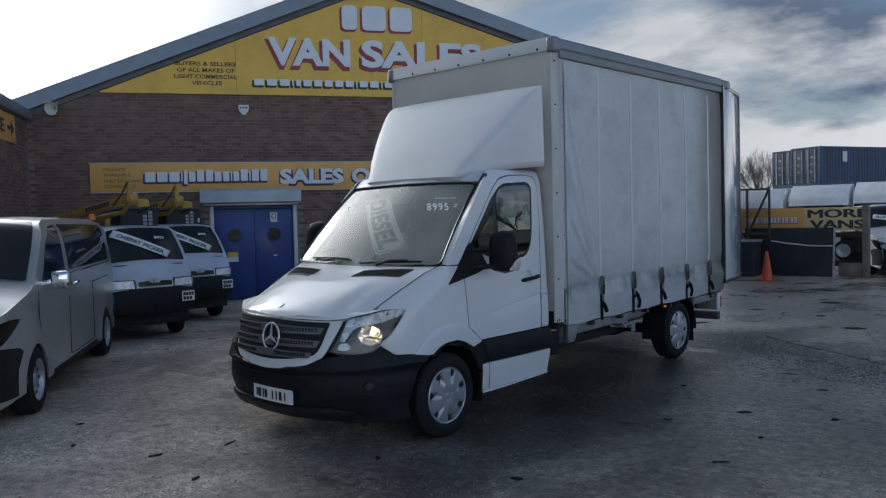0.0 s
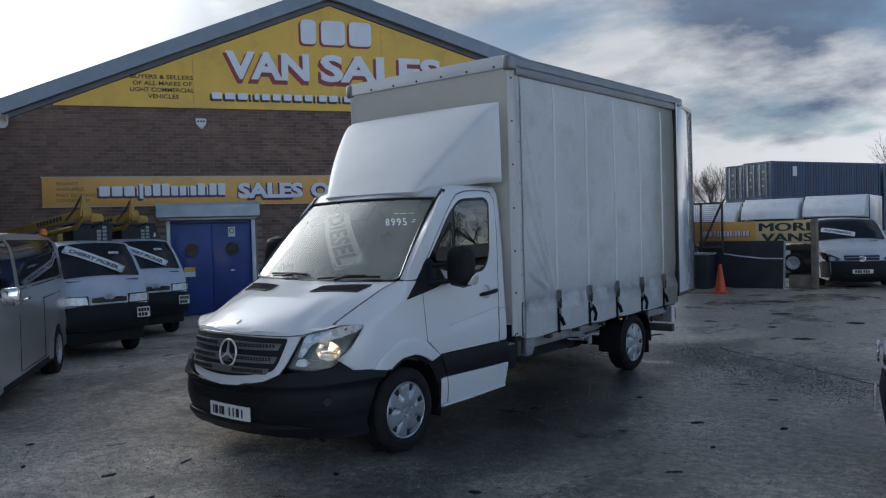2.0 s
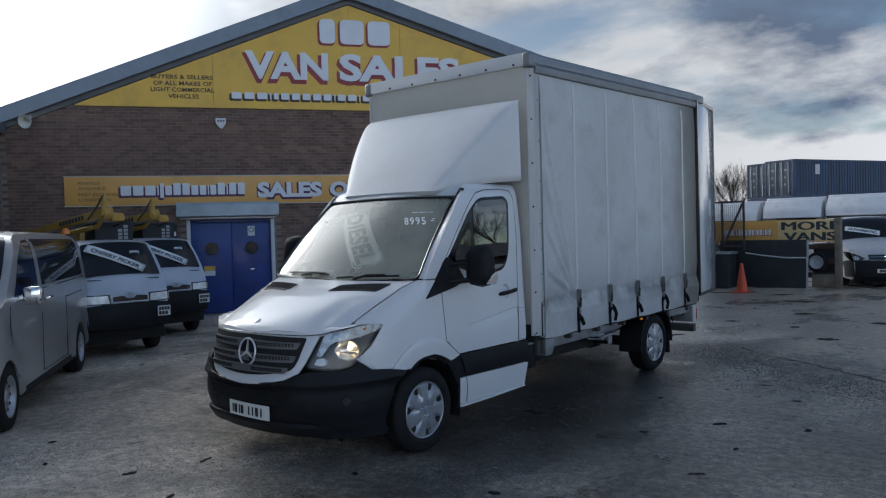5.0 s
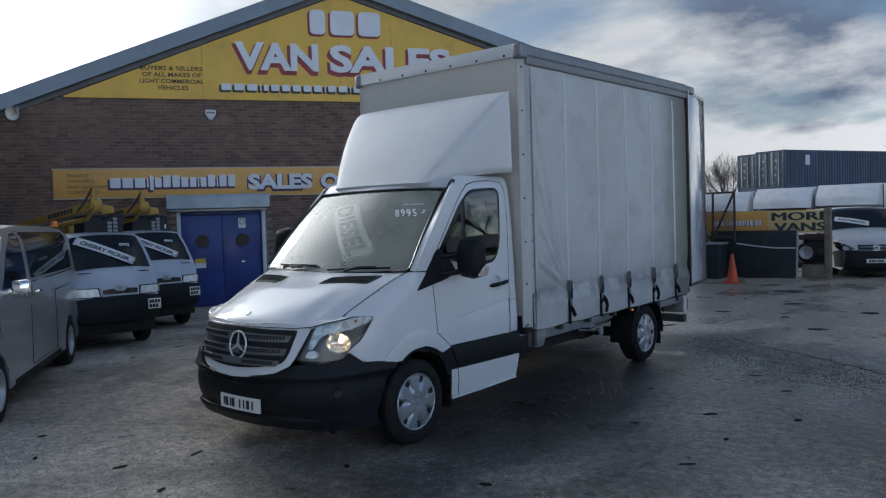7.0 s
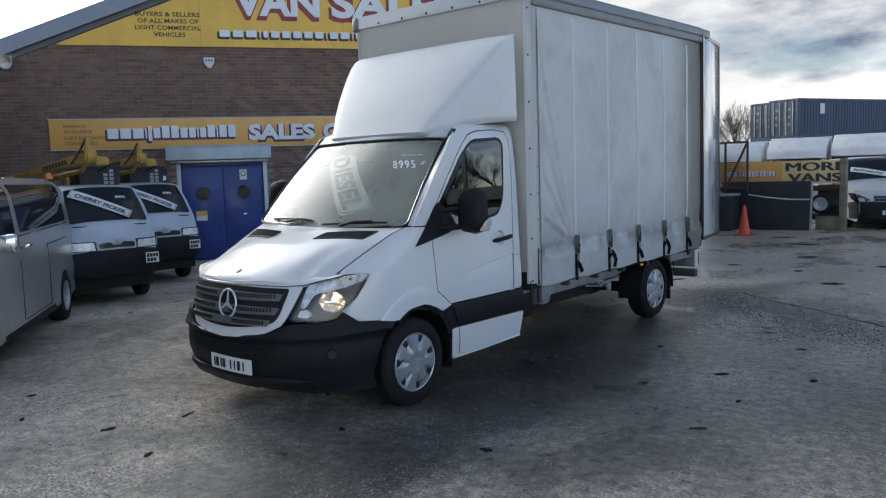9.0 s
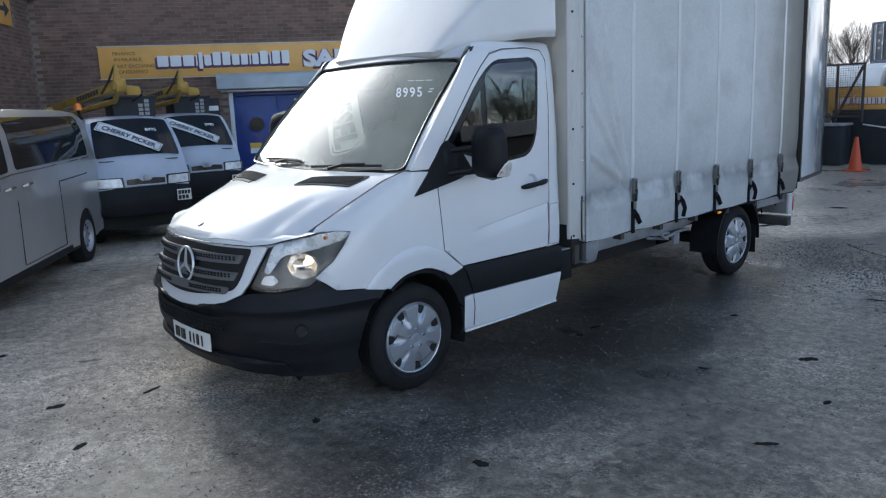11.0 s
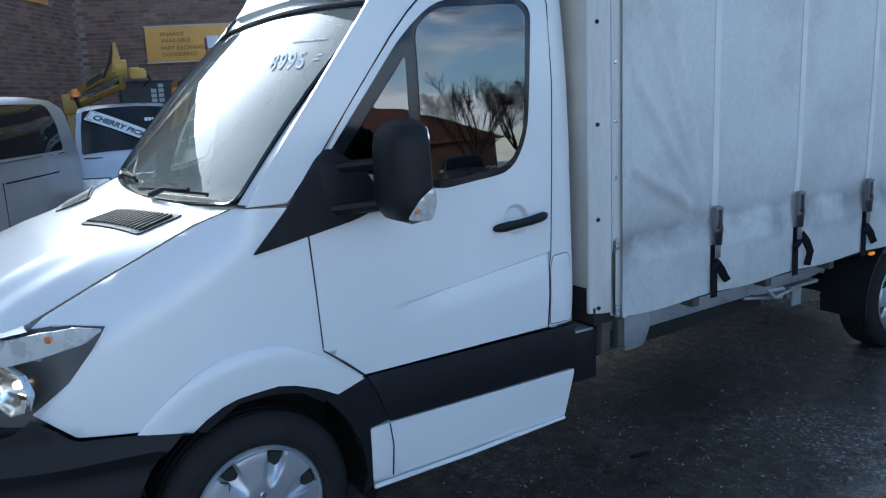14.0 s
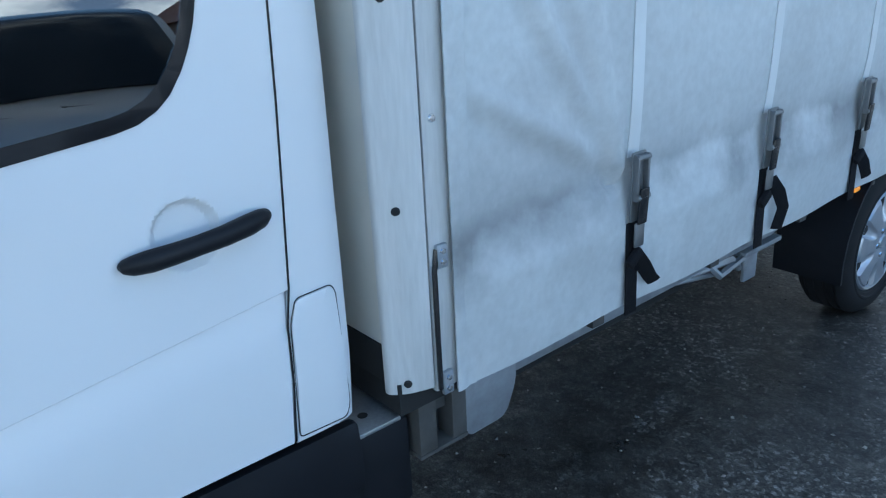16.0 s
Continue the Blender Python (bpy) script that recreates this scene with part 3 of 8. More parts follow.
def ground_material():
    GROUND.use_nodes = True
    t = GROUND.node_tree
    n, l = t.nodes.new, t.links.new
    p = t.nodes["Principled BSDF"]
    co = n("ShaderNodeTexCoord")

    def nz(scale, detail=5, rough=.6, dist=0.0):
        k = n("ShaderNodeTexNoise")
        k.inputs["Scale"].default_value, k.inputs["Detail"].default_value, k.inputs["Roughness"].default_value, k.inputs["Distortion"].default_value = scale, detail, rough, dist
        l(co.outputs["Object"], k.inputs["Vector"])
        return k.outputs["Fac"]

    def span(v, a, b, c, d, smooth=True):
        k = n("ShaderNodeMapRange")
        if smooth:
            k.interpolation_type = "SMOOTHSTEP"
        for nm, x in zip(("From Min", "From Max", "To Min", "To Max"), (a, b, c, d)):
            k.inputs[nm].default_value = x
        l(v, k.inputs["Value"])
        return k.outputs[0]

    def mth(op, a, b):
        k = n("ShaderNodeMath"); k.operation = op
        for i, x in enumerate((a, b)):
            if isinstance(x, (int, float)):
                k.inputs[i].default_value = x
            else:
                l(x, k.inputs[i])
        return k.outputs[0]

    wide, mid, grit, crumb = nz(.22, 4), nz(1.1, 6, .65, .4), nz(48, 4, .75), nz(11, 6, .75)
    loose = span(nz(.8, 5, .65, .5), .42, .58, .25, 1)
    vor = n("ShaderNodeTexVoronoi"); vor.inputs["Scale"].default_value = 75
    l(co.outputs["Object"], vor.inputs["Vector"])
    stones = span(vor.outputs["Color"], .55, .95, 0, 1)
    tone = mth("MULTIPLY", span(wide, .35, .65, .75, 1.25), span(mid, .3, .7, .78, 1.22))
    tone = mth("MULTIPLY", tone, mth("ADD", 1.0, mth("MULTIPLY", loose, span(grit, .32, .68, -.65, .9))))
    tone = mth("MULTIPLY", tone, span(crumb, .32, .68, .68, 1.34))
    sand = nz(150, 3, .7)
    tone = mth("MULTIPLY", tone, span(sand, .34, .66, .62, 1.42))
    # A is tarmac darkened for the shade beside the truck, B paler open ground
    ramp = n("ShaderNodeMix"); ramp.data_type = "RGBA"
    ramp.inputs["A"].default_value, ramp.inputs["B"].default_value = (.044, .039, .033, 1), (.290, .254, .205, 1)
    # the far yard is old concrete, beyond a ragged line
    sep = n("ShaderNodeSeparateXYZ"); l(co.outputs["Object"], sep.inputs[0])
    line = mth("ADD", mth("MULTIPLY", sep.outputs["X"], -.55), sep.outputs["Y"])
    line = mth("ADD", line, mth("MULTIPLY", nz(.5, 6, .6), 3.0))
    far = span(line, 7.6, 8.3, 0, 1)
    # the stretch before the workshop is dry matt brown, painted paler for sunlight
    dry_lit = mth("ADD", mth("MULTIPLY", sep.outputs["X"], -1.0), mth("MULTIPLY", sep.outputs["Y"], -.25))
    dry_lit = span(mth("ADD", dry_lit, mth("MULTIPLY", nz(.6, 6, .6), 2.4)), -.4, 2.2, 0, 1)
    # the worn open drive has its light painted in, paler with a ragged edge
    worn_lit = mth("ADD", sep.outputs["X"], mth("MULTIPLY", sep.outputs["Y"], .10))
    worn_lit = span(mth("ADD", worn_lit, mth("MULTIPLY", nz(.7, 6, .65, .5), 2.0)), 2.7, 3.7, 0, .95)
    l(mth("MAXIMUM", far, worn_lit), ramp.inputs["Factor"])
    tone = mth("MULTIPLY", tone, mth("ADD", 1.0, mth("MULTIPLY", span(dry_lit, 0, 1, 1, 0, False), span(crumb, .36, .64, -.17, .22))))
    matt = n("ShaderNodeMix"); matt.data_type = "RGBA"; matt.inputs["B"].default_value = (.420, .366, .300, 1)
    l(dry_lit, matt.inputs["Factor"]); l(ramp.outputs["Result"], matt.inputs["A"])
    pale = n("ShaderNodeMix"); pale.data_type = "RGBA"; pale.inputs["B"].default_value = (.30, .28, .25, 1)
    l(mth("MULTIPLY", mth("MULTIPLY", stones, loose), .60), pale.inputs["Factor"]); l(matt.outputs["Result"], pale.inputs["A"])
    # dark soaked patches and holes
    wet = span(nz(.55, 6, .6, .6), .47, .62, 0, 1)
    hole = span(nz(1.9, 3, .5, .3), .685, .72, 0, 1)
    tone = mth("MULTIPLY", tone, span(wet, 0, 1, 1.08, .62, False))
    tone = mth("MULTIPLY", tone, span(hole, 0, 1, 1, .40, False))
    sc = n("ShaderNodeVectorMath"); sc.operation = "SCALE"
    l(pale.outputs["Result"], sc.inputs[0]); l(tone, sc.inputs["Scale"])
    l(sc.outputs[0], p.inputs["Base Color"])
    ro = mth("SUBTRACT", span(mid, .3, .7, .30, .46), mth("MULTIPLY", wet, .17))
    ro = mth("ADD", ro, mth("MULTIPLY", dry_lit, .40))
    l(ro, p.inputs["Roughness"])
    l(span(dry_lit, 0, 1, .50, .18, False), p.inputs["Specular IOR Level"])
    h = mth("ADD", mth("ADD", mth("MULTIPLY", grit, .5), mth("MULTIPLY", sand, .25)), mth("MULTIPLY", stones, .35))
    h = mth("SUBTRACT", mth("ADD", h, mth("MULTIPLY", mid, 2.0)), mth("MULTIPLY", hole, 1.6))
    b = n("ShaderNodeBump"); b.inputs["Strength"].default_value, b.inputs["Distance"].default_value = .55, .012
    l(h, b.inputs["Height"]); l(b.outputs[0], p.inputs["Normal"])


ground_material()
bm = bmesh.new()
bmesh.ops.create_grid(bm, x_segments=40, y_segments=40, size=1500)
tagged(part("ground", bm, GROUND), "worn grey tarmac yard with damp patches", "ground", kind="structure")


def yard(name, bm, material, label="", category="", parent=None):
    """A piece of the workshop, given along its front."""
    ob = part(name, bm, material, parent, "" if not label else label)
    if parent is None:
        ob.matrix_world = YARD
        tagged(ob, label, category, kind="structure")
    return ob


APEX, LEFT, RIGHT = (6.38, 7.51), (-1.22, 4.40), (13.98, 5.22)
def gable_z(u):
    end = LEFT if u < APEX[0] else RIGHT
    return APEX[1] - (APEX[1] - end[1]) * (u - APEX[0]) / (end[0] - APEX[0])


DOOR = (2.50, 4.47, 2.19)
# brick front with the door's opening through it; piers and gable butt end to end
wall_front = yard("wall_front", join(
    prism([(LEFT[0], 0), (DOOR[0], 0), (DOOR[0], DOOR[2]), (DOOR[1], DOOR[2]), (DOOR[1], 0), (RIGHT[0], 0), RIGHT, APEX, LEFT], "y", 0.012, .30)), MORTAR, "dark brown brick gable wall of a workshop", "wall")
yard("wall_rear", join(prism([(LEFT[0], 0), (RIGHT[0], 0), RIGHT, APEX, LEFT], "y", 24.0, 24.3)), MORTAR, "brick rear wall of the workshop", "wall")
yard("wall_side", box((RIGHT[0] - .3, .30, 0), (RIGHT[0], 24.0, 4.4)), MORTAR, "brick side wall of the workshop", "wall")
yard("wall_left", box((LEFT[0] + .0, .30, 0), (LEFT[0] + .3, 24.0, 4.4)), MORTAR, "brick side wall of the workshop", "wall")
for s, end in ((-1, LEFT), (1, RIGHT)):
    e = (end[0] + s * .45, gable_z(end[0] + s * .45))
    up = [(APEX[0], APEX[1] + .02), (e[0], e[1] + .02), (e[0], e[1] + .12), (APEX[0], APEX[1] + .12)]
    yard("roof_slope", prism(up, "y", -.14, 24.4), ROOFING, "grey sheet roof slope", "roof")
    board = [(APEX[0], APEX[1] - .06), (e[0], e[1] - .06), (e[0], e[1] + .24), (APEX[0], APEX[1] + .24)]
    yard("barge_board", prism(board, "y", -.22, -.16), BARGE, "grey metal verge trim along the gable", "trim")
    yard("verge_soffit", prism([(APEX[0], APEX[1] - .09), (e[0], e[1] - .09), (e[0], e[1] - .06), (APEX[0], APEX[1] - .06)], "y", -.22, .012), BARGE, "grey soffit under the verge", "trim")
    yard("gutter_drip", prism([(APEX[0], APEX[1] - .20), (e[0] - s * .3, gable_z(e[0] - s * .3) - .20), (e[0] - s * .3, gable_z(e[0] - s * .3) - .09), (APEX[0], APEX[1] - .09)], "y", -.05, .012), ROOFING, "dark strip below the verge", "trim")

# double door, posts and shutter box
blue = thing("double_door", YARD, "closed blue steel double door with round windows", "door")
for a, b in ((DOOR[0] + .09, (DOOR[0] + DOOR[1]) / 2 - .004), ((DOOR[0] + DOOR[1]) / 2 + .004, DOOR[1] - .09)):
    leaf = part("door_leaf", box((a, .06, .02), (b, .11, 2.12), .006), BLUE, blue)
    c = (a + b) / 2
    part("porthole_rim", moved(lathe([(.15, 0), (.19, 0), (.19, .015), (.15, .02)], 28), pose(c, .06, 1.52, 90)), BLUE, leaf)
    part("porthole_pane", moved(lathe([(0, .004), (.155, .004), (.155, 0)], 28), pose(c, .058, 1.52, 90)), DARKGLASS, leaf, "dark round window")
leafs = [o for o in blue.children]
part("door_knob", box((3.90, .03, 1.0), (3.98, .06, 1.03), .006), CHROME, blue)
part("notice_yellow", box((2.86, .052, 1.02), (3.10, .058, 1.12)), YELLOW, leafs[0], "yellow and white notice")
part("notice_white", box((2.86, .052, .90), (3.10, .058, 1.016)), PAPER, leafs[0])
nt = part("round_notice", box((3.86, .052, 1.80), (4.02, .058, 2.03)), PAPER, leafs[1], "white notice with a ring mark")
part("notice_ring", moved(lathe([(.045, 0), (.062, 0), (.062, .004), (.045, .004)], 20), pose(3.94, .050, 1.94, 90)), INK, nt)
part("door_post", box((DOOR[0], -.02, 0), (DOOR[0] + .085, .10, 2.19), .006), FRAMEW, blue, "white door post")
part("door_post", box((DOOR[1] - .085, -.02, 0), (DOOR[1], .10, 2.19), .006), FRAMEW, blue, "white door post")
part("door_head", box((DOOR[0] + .085, -.0, 2.125), (DOOR[1] - .085, .10, 2.19), .004), BLUE, blue)
sb = thing("shutter_box", YARD, "pale grey roller shutter box above the door", "shutter")
part("hood", prism(fillet([(-.30, 2.27), (-.30, 2.53, .05), (-.22, 2.59, .03), (-.003, 2.59), (-.003, 2.24)], .01), "x", 2.30, 4.56, .006), SHUTTER, sb)
part("shutter_slat", box((2.36, -.18, 2.205), (4.50, -.14, 2.25), .006), ALLOY, sb)


# signs on the wall
def lettered(parent, text, u, z, cap, width, face, edge=None, depth=.012, y=-.06, bold=.006, drop=.05, **k):
    """Upright letters on the front, with a drop-shade of another colour behind them."""
    b = moved(words(text, cap, depth, bold, width=width, **k), pose(u, y, z, 90))
    ob = part("lettering", b, face, parent, "")
    if edge:
        b = moved(words(text, cap, .004, bold + .026, width=width * 1.025, **k), pose(u - drop, y + .018, z - drop, 90))
        part("letter_shade", b, edge, ob)
    return ob


def capsule(parent, name, u0, u1, z0, z1, face, edge=None, y=-.06, r=.05):
    bm = prism(fillet([(u0, z0), (u1, z0), (u1, z1), (u0, z1)], r), "y", y - .012, y)
    ob = part(name, bm, face, parent)
    if edge:
        part("letter_shade", prism(fillet([(u0 - .05, z0 - .05), (u1 - .01, z0 - .05), (u1 - .01, z1 - .03), (u0 - .05, z1 - .03)], r), "y", y + .006, y + .014), edge, ob)
    return ob


gable_sign = thing("gable_sign", YARD, "yellow gable sign board with white red-edged lettering", "sign")
top = lambda u: gable_z(u) - .23  # noqa: E731
for a, b in ((.28, 3.2), (3.2, APEX[0]), (APEX[0], 7.65), (7.65, 10.2), (10.2, 12.4)):
    pts = [(a + .003, 4.76), (b - .003, 4.76), (b - .003, top(b - .003)), (a + .003, top(a + .003))]
    part("sign_panel", prism(pts, "y", -.045, -.012), YELLOW, gable_sign)
lettered(gable_sign, "VAN", 3.93, 5.49, .62, 1.93, LETTER, LETTER_R, drop=.075, bold=.032)
lettered(gable_sign, "SALES", 6.13, 5.49, .62, 3.05, LETTER, LETTER_R, drop=.075, bold=.032)
for a, b in ((5.68, 6.05), (6.17, 6.75), (6.85, 7.40)):
    capsule(gable_sign, "name_block", a, b, 6.34, 6.92, LETTER, LETTER_R, r=.12)
u = 3.60
for w in (.26, .26, .26, .06, .14, .22, .22, .22, .22, .22, .06, .22, .24, .06, .24, .24):
    capsule(gable_sign, "address_bar", u, u + w - .035, 4.98, 5.13, LETTER, LETTER_K, r=.04)
    u += w + .03
for i, (t, u0, w) in enumerate((("BUYERS & SELLERS", 1.87, 1.33), ("OF ALL MAKES OF", 1.91, 1.26), ("LIGHT COMMERCIAL", 1.85, 1.37), ("VEHICLES", 2.22, .66))):
    lettered(gable_sign, t, u0, 5.40 - i * .145, .095, w, LETTER_K, y=-.05, depth=.003, bold=.002)

low_sign = thing("office_sign", YARD, "long yellow sign board over the blue door", "sign")
part("sign_panel", box((0, -.05, 2.56), (7.9, -.012, 3.19), .004), YELLOW2, low_sign)
part("sign_trim", join(box((-.02, -.056, 2.54), (7.92, -.012, 2.557)), box((-.02, -.056, 3.193), (7.92, -.012, 3.21))), PANEL, low_sign)
lettered(low_sign, "SALES", 4.11, 2.71, .33, 1.50, LETTER, LETTER_P, drop=.026, bold=.021, y=-.078)
lettered(low_sign, "OFFICE", 5.80, 2.71, .33, 1.77, LETTER, LETTER_P, drop=.026, bold=.021, y=-.078)
u = 1.14
for w in (.24, .24, .24, .05, .10, .16, .18, .18, .17, .16, .05, .15, .18, .05, .18, .18):
    capsule(low_sign, "address_bar", u, u + w - .022, 2.77 - (.06 if w == .10 else 0), 2.99 + (.05 if w in (.10, .18) else 0), LETTER, LETTER_P, r=.03)
    u += w * 1.045 + .006
for i, (t, w) in enumerate((("FINANCE", .44), ("AVAILABLE", .55), ("PART EXCHANGE", .86), ("CONSIDERED", .66))):
    lettered(low_sign, t, .28, 3.02 - i * .115 - (.02 if i > 1 else 0), .07, w, mat("faded_print", (.20, .12, .04), .5), y=-.052, depth=.002, bold=.001)

# alarm box and horn speaker
alarm = thing("alarm_box", YARD, "white alarm bell box on the brick wall", "alarm")
part("case", prism(fillet([(3.22, 4.52), (3.46, 4.52), (3.45, 4.40), (3.37, 4.29), (3.31, 4.29), (3.23, 4.40)], .02), "y", -.10, .0, .01), FRAMEW, alarm)
part("case_eye", join(*[moved(lathe([(0, .006), (.022, .006), (.022, 0)], 12), pose(u, -.10, 4.455, 90)) for u in (3.28, 3.34, 3.40)]), INK, alarm)
horn = thing("horn_speaker", YARD, "grey horn loudspeaker on the brick wall", "loudspeaker")
part("flare", lathe([(.03, 0), (.045, .06), (.08, .13), (.15, .20), (.145, .20), (.07, .12)], 20, pose(-.62, -.04, 4.42, 104, 0, -20)), PANEL, horn)
part("bracket", box((-.66, -.06, 4.40), (-.58, .0, 4.56), .006), STEEL, horn)

# brick wing at the workshop's left, coming forward along the yard
WW = LEFT[0]
wing_wall = yard("wall_wing", join(prism([(-4.25, 0), (.30, 0), (.30, 4.12), (-4.25, 4.12)], "x", WW - .3, WW), prism([(-14, 0), (-6.6, 0), (-6.6, 4.12), (-14, 4.12)], "x", WW - .3, WW), prism([(-6.6, 3.02), (-4.25, 3.02), (-4.25, 4.12), (-6.6, 4.12)], "x", WW - .3, WW)), MORTAR, "dark brick wall of the wing beside the workshop", "wall")
yard("wing_fascia", join(box((WW - .5, -14.2, 4.12), (WW + .12, 0.0, 4.34), .01)), BARGE, "grey fascia of the wing's flat roof", "trim")
yard("wing_roof", box((WW - 9, -14.2, 4.20), (WW - .5, .3, 4.36)), ROOFING, "flat roof of the wing", "roof")
yard("wall_wing_rear", box((WW - 9, -14, 0), (WW - 8.7, .3, 4.2)), MORTAR, "rear wall of the wing", "wall")
yard("wall_wing_end", box((WW - 8.7, -14, 0), (WW - .3, -13.7, 4.2)), MORTAR, "end wall of the wing", "wall")
sh = thing("panel_shutter", YARD, "pale grey panelled shutter with a white frame", "shutter")
for i in range(6):
    part("panel", box((WW - .12, -6.60, i * .492 + .004), (WW - .08, -4.25, (i + 1) * .492 - .002), .008), SHUTTER, sh)
part("shutter_frame", join(box((WW - .06, -6.6, 0), (WW + .03, -6.52, 3.02), .006), box((WW - .06, -4.33, 0), (WW + .03, -4.25, 3.02), .006), box((WW - .06, -6.52, 2.94), (WW + .03, -4.33, 3.02), .006), box((WW - .06, -6.52, 2.38), (WW + .01, -4.33, 2.46), .006), box((WW - .06, -5.6, 2.46), (WW + .01, -5.54, 2.94), .006)), FRAMEW, sh)
part("drain_pole", join(tube([(WW + .06, -3.98, 0), (WW + .06, -3.98, 2.9)], .016, 8), *[box((WW + .002, -4.06, z), (WW + .07, -3.94, z + .025), .004) for z in (.6, 1.6, 2.5, 2.75)]), SHUTTER, thing("down_pipe", YARD, "thin pale pipe on the wing's wall", "pipe"))
os_ = thing("arrow_sign", YARD, "yellow sign with dark letters on the wing's wall", "sign")
part("sign_panel", box((WW + .004, -3.9, 3.52), (WW + .03, -1.15, 4.08), .004), YELLOW2, os_)
part("lettering", moved(words("OFFICE", .26, .003, .008, width=1.7), pose(WW + .036, -3.7, 3.68, 90, 0, 90)), INK, os_)
part("arrow", prism([(-1.75, 3.76), (-1.50, 3.76), (-1.50, 3.66), (-1.25, 3.80), (-1.50, 3.94), (-1.50, 3.84), (-1.75, 3.84)], "x", WW + .031, WW + .038), INK, os_)

# ---- the truck: its front axle stands over the origin, its tail points to +y, its near side to +x ----
HUB_F, HUB_R, TYRE = 0.0, 4.325, 0.352
BOX_F, BOX_R, BOX_W, BOX_TOP, FLOOR = 1.585, 5.53, 1.032, 3.53, 0.78
BOX_L = 1.235        # the body is widened on the off side to fit the camera's view
truck = thing("box_truck", pose(0, 0, 0), "white cab truck with a pale curtain-sided box body, parked", "truck")


def side(y, z, off=0.0):
    return (half_width(y, z) + off, y, z)


def nosed(x, z, off=0.0):
    return (x, front(x, z) - off, z)


def both(name, bm, material, parent, label=""):
    """The same part on the near side and, mirrored, on the off side."""
    other = mirrored(bm)
    return part(name, bm, material, parent, label), part(name, other, material, parent, label)


# cab panels
def zbonnet(x, y):
    zc = rise(y, (-1.03, -.99, -.95, -.8, -.5, -.1, .1), (1.062, 1.115, 1.145, 1.205, 1.308, 1.42, 1.46))
    s = min(1.05, abs(x) / bonnet_edge(y))
    g = lambda c, w: math.exp(-((abs(x) - c) / w) ** 2)  # noqa: E731
    ridge = (.007 * g(.685, .05) - .004 * g(.59, .05) + .005 * g(.48, .09)) * rise(y, (-.95, -.78, -.50, -.36), (.2, .9, .9, .0))
    ridge += .024 * math.exp(-((y + .745) / .06) ** 2) * rise(abs(x), (.60, .75), (0, 1))
    return zc - max(0.0, zc - shoulder(y)) * s ** rise(y, (-1.0, -.6), (2.2, 4)) + ridge


bonnet_line = [(0, -1.02), (.2, -1.01), (.4, -.965), (.56, -.905), (.66, -.84), (.76, -.70)]
bonnet_back = [(-.9 * math.cos(a), -.10 + .12 * math.cos(a) ** 2) for a in np.linspace(0, math.pi, 13)]
edge_r = [(bonnet_edge(y) - .004, y) for y in np.linspace(-.62, .0, 8)]
outline = bonnet_line + edge_r + [(.875, .02)] + [(x, y) for x, y in bonnet_back[::-1] if abs(x) < .86]
outline += [(-.875, .02)] + [(-x, y) for x, y in edge_r[::-1]] + [(-x, y) for x, y in bonnet_line[:0:-1]]
bonnet = part("bonnet", sheet(outline, lambda x, y: (x, y, zbonnet(x, y)), (.02, .02), .03, (0, 0, 1), .006), WHITE, truck)
# the bonnet's front edge turns down to the grille and the lamps
nose_a = [(0, -1.02), (.2, -1.01), (.4, -.965), (.56, -.905), (.66, -.84), (.71, -.77), (.76, -.70), (.766, -.64)]
nose_b = [(0, -1.022, 1.066), (.2, -1.014, 1.065), (.4, -.974, 1.063), (.56, -.914, 1.060), (.672, -.838, 1.070), (.752, -.780, 1.094), (.826, -.722, 1.112), (.868, -.640, 1.128)]
bm = bmesh.new()
rows_n = []
for s in range(-7, 8):
    (ax, ay), (bx, by, bz), sg = nose_a[abs(s)], nose_b[abs(s)], -1 if s < 0 else 1
    inset = (1, 1, 1, 1, .8, .4, .1, 0)[abs(s)]
    ax, ay = ax * (1 - .035 * inset), ay + .030 * inset
    row = []
    for k in range(5):
        w = k / 4
        row.append(bm.verts.new((sg * (ax + (bx - ax) * w), ay + (by - ay) * w - .003 * math.sin(math.pi * w), zbonnet(ax, ay) + .003 + (bz - zbonnet(ax, ay) - .003) * w + .0025 * math.sin(math.pi * w))))
    rows_n.append(row)
for a, b in zip(rows_n, rows_n[1:]):
    for k in range(4):
        bm.faces.new((a[k], a[k + 1], b[k + 1], b[k]))
bmesh.ops.recalc_face_normals(bm, faces=bm.faces)
for f in bm.faces:
    f.smooth = True
part("bonnet_lip", bm, WHITE, bonnet)
part("lip_gap", tube([(-x, y - .002, z - .003) for x, y, z in nose_b[:0:-1]] + [(x, y - .002, z - .003) for x, y, z in nose_b], .0032, 5), TRIM, bonnet)

for s in (1, -1):        # air vents near the windscreen, with fine slats
    o = fillet([(s * .20, -.365), (s * .21, -.215), (s * .715, -.095), (s * .675, -.25)], .02) if s > 0 else fillet([(-.33, -.385), (-.34, -.235), (-.790, -.125), (-.755, -.28)], .02)
    vent = part("bonnet_vent", sheet(o, lambda x, y: (x, y, zbonnet(x, y) + .006), .04, .006, (0, 0, 1)), BLACK, bonnet, "black slatted air vent")
    bm = bmesh.new()
    for i in range(15):
        x = .235 + i * .0305
        a, b = -.365 + .115 * (x - .20) / .475 + .016, -.215 + .12 * (x - .21) / .505 - .016
        if x > .67:
            a = -.25 + (x - .675) * 3 + .02
        if s < 0:
            x, a, b = .06 + x * 1.05, a - .022, b - .022
        bm = join(bm, tube([(s * (x - .01), a, zbonnet(s * x, a) + .009), (s * (x + .012), b, zbonnet(s * x, b) + .009)], .005, 5))
    part("vent_slat", bm, BLACK, vent)
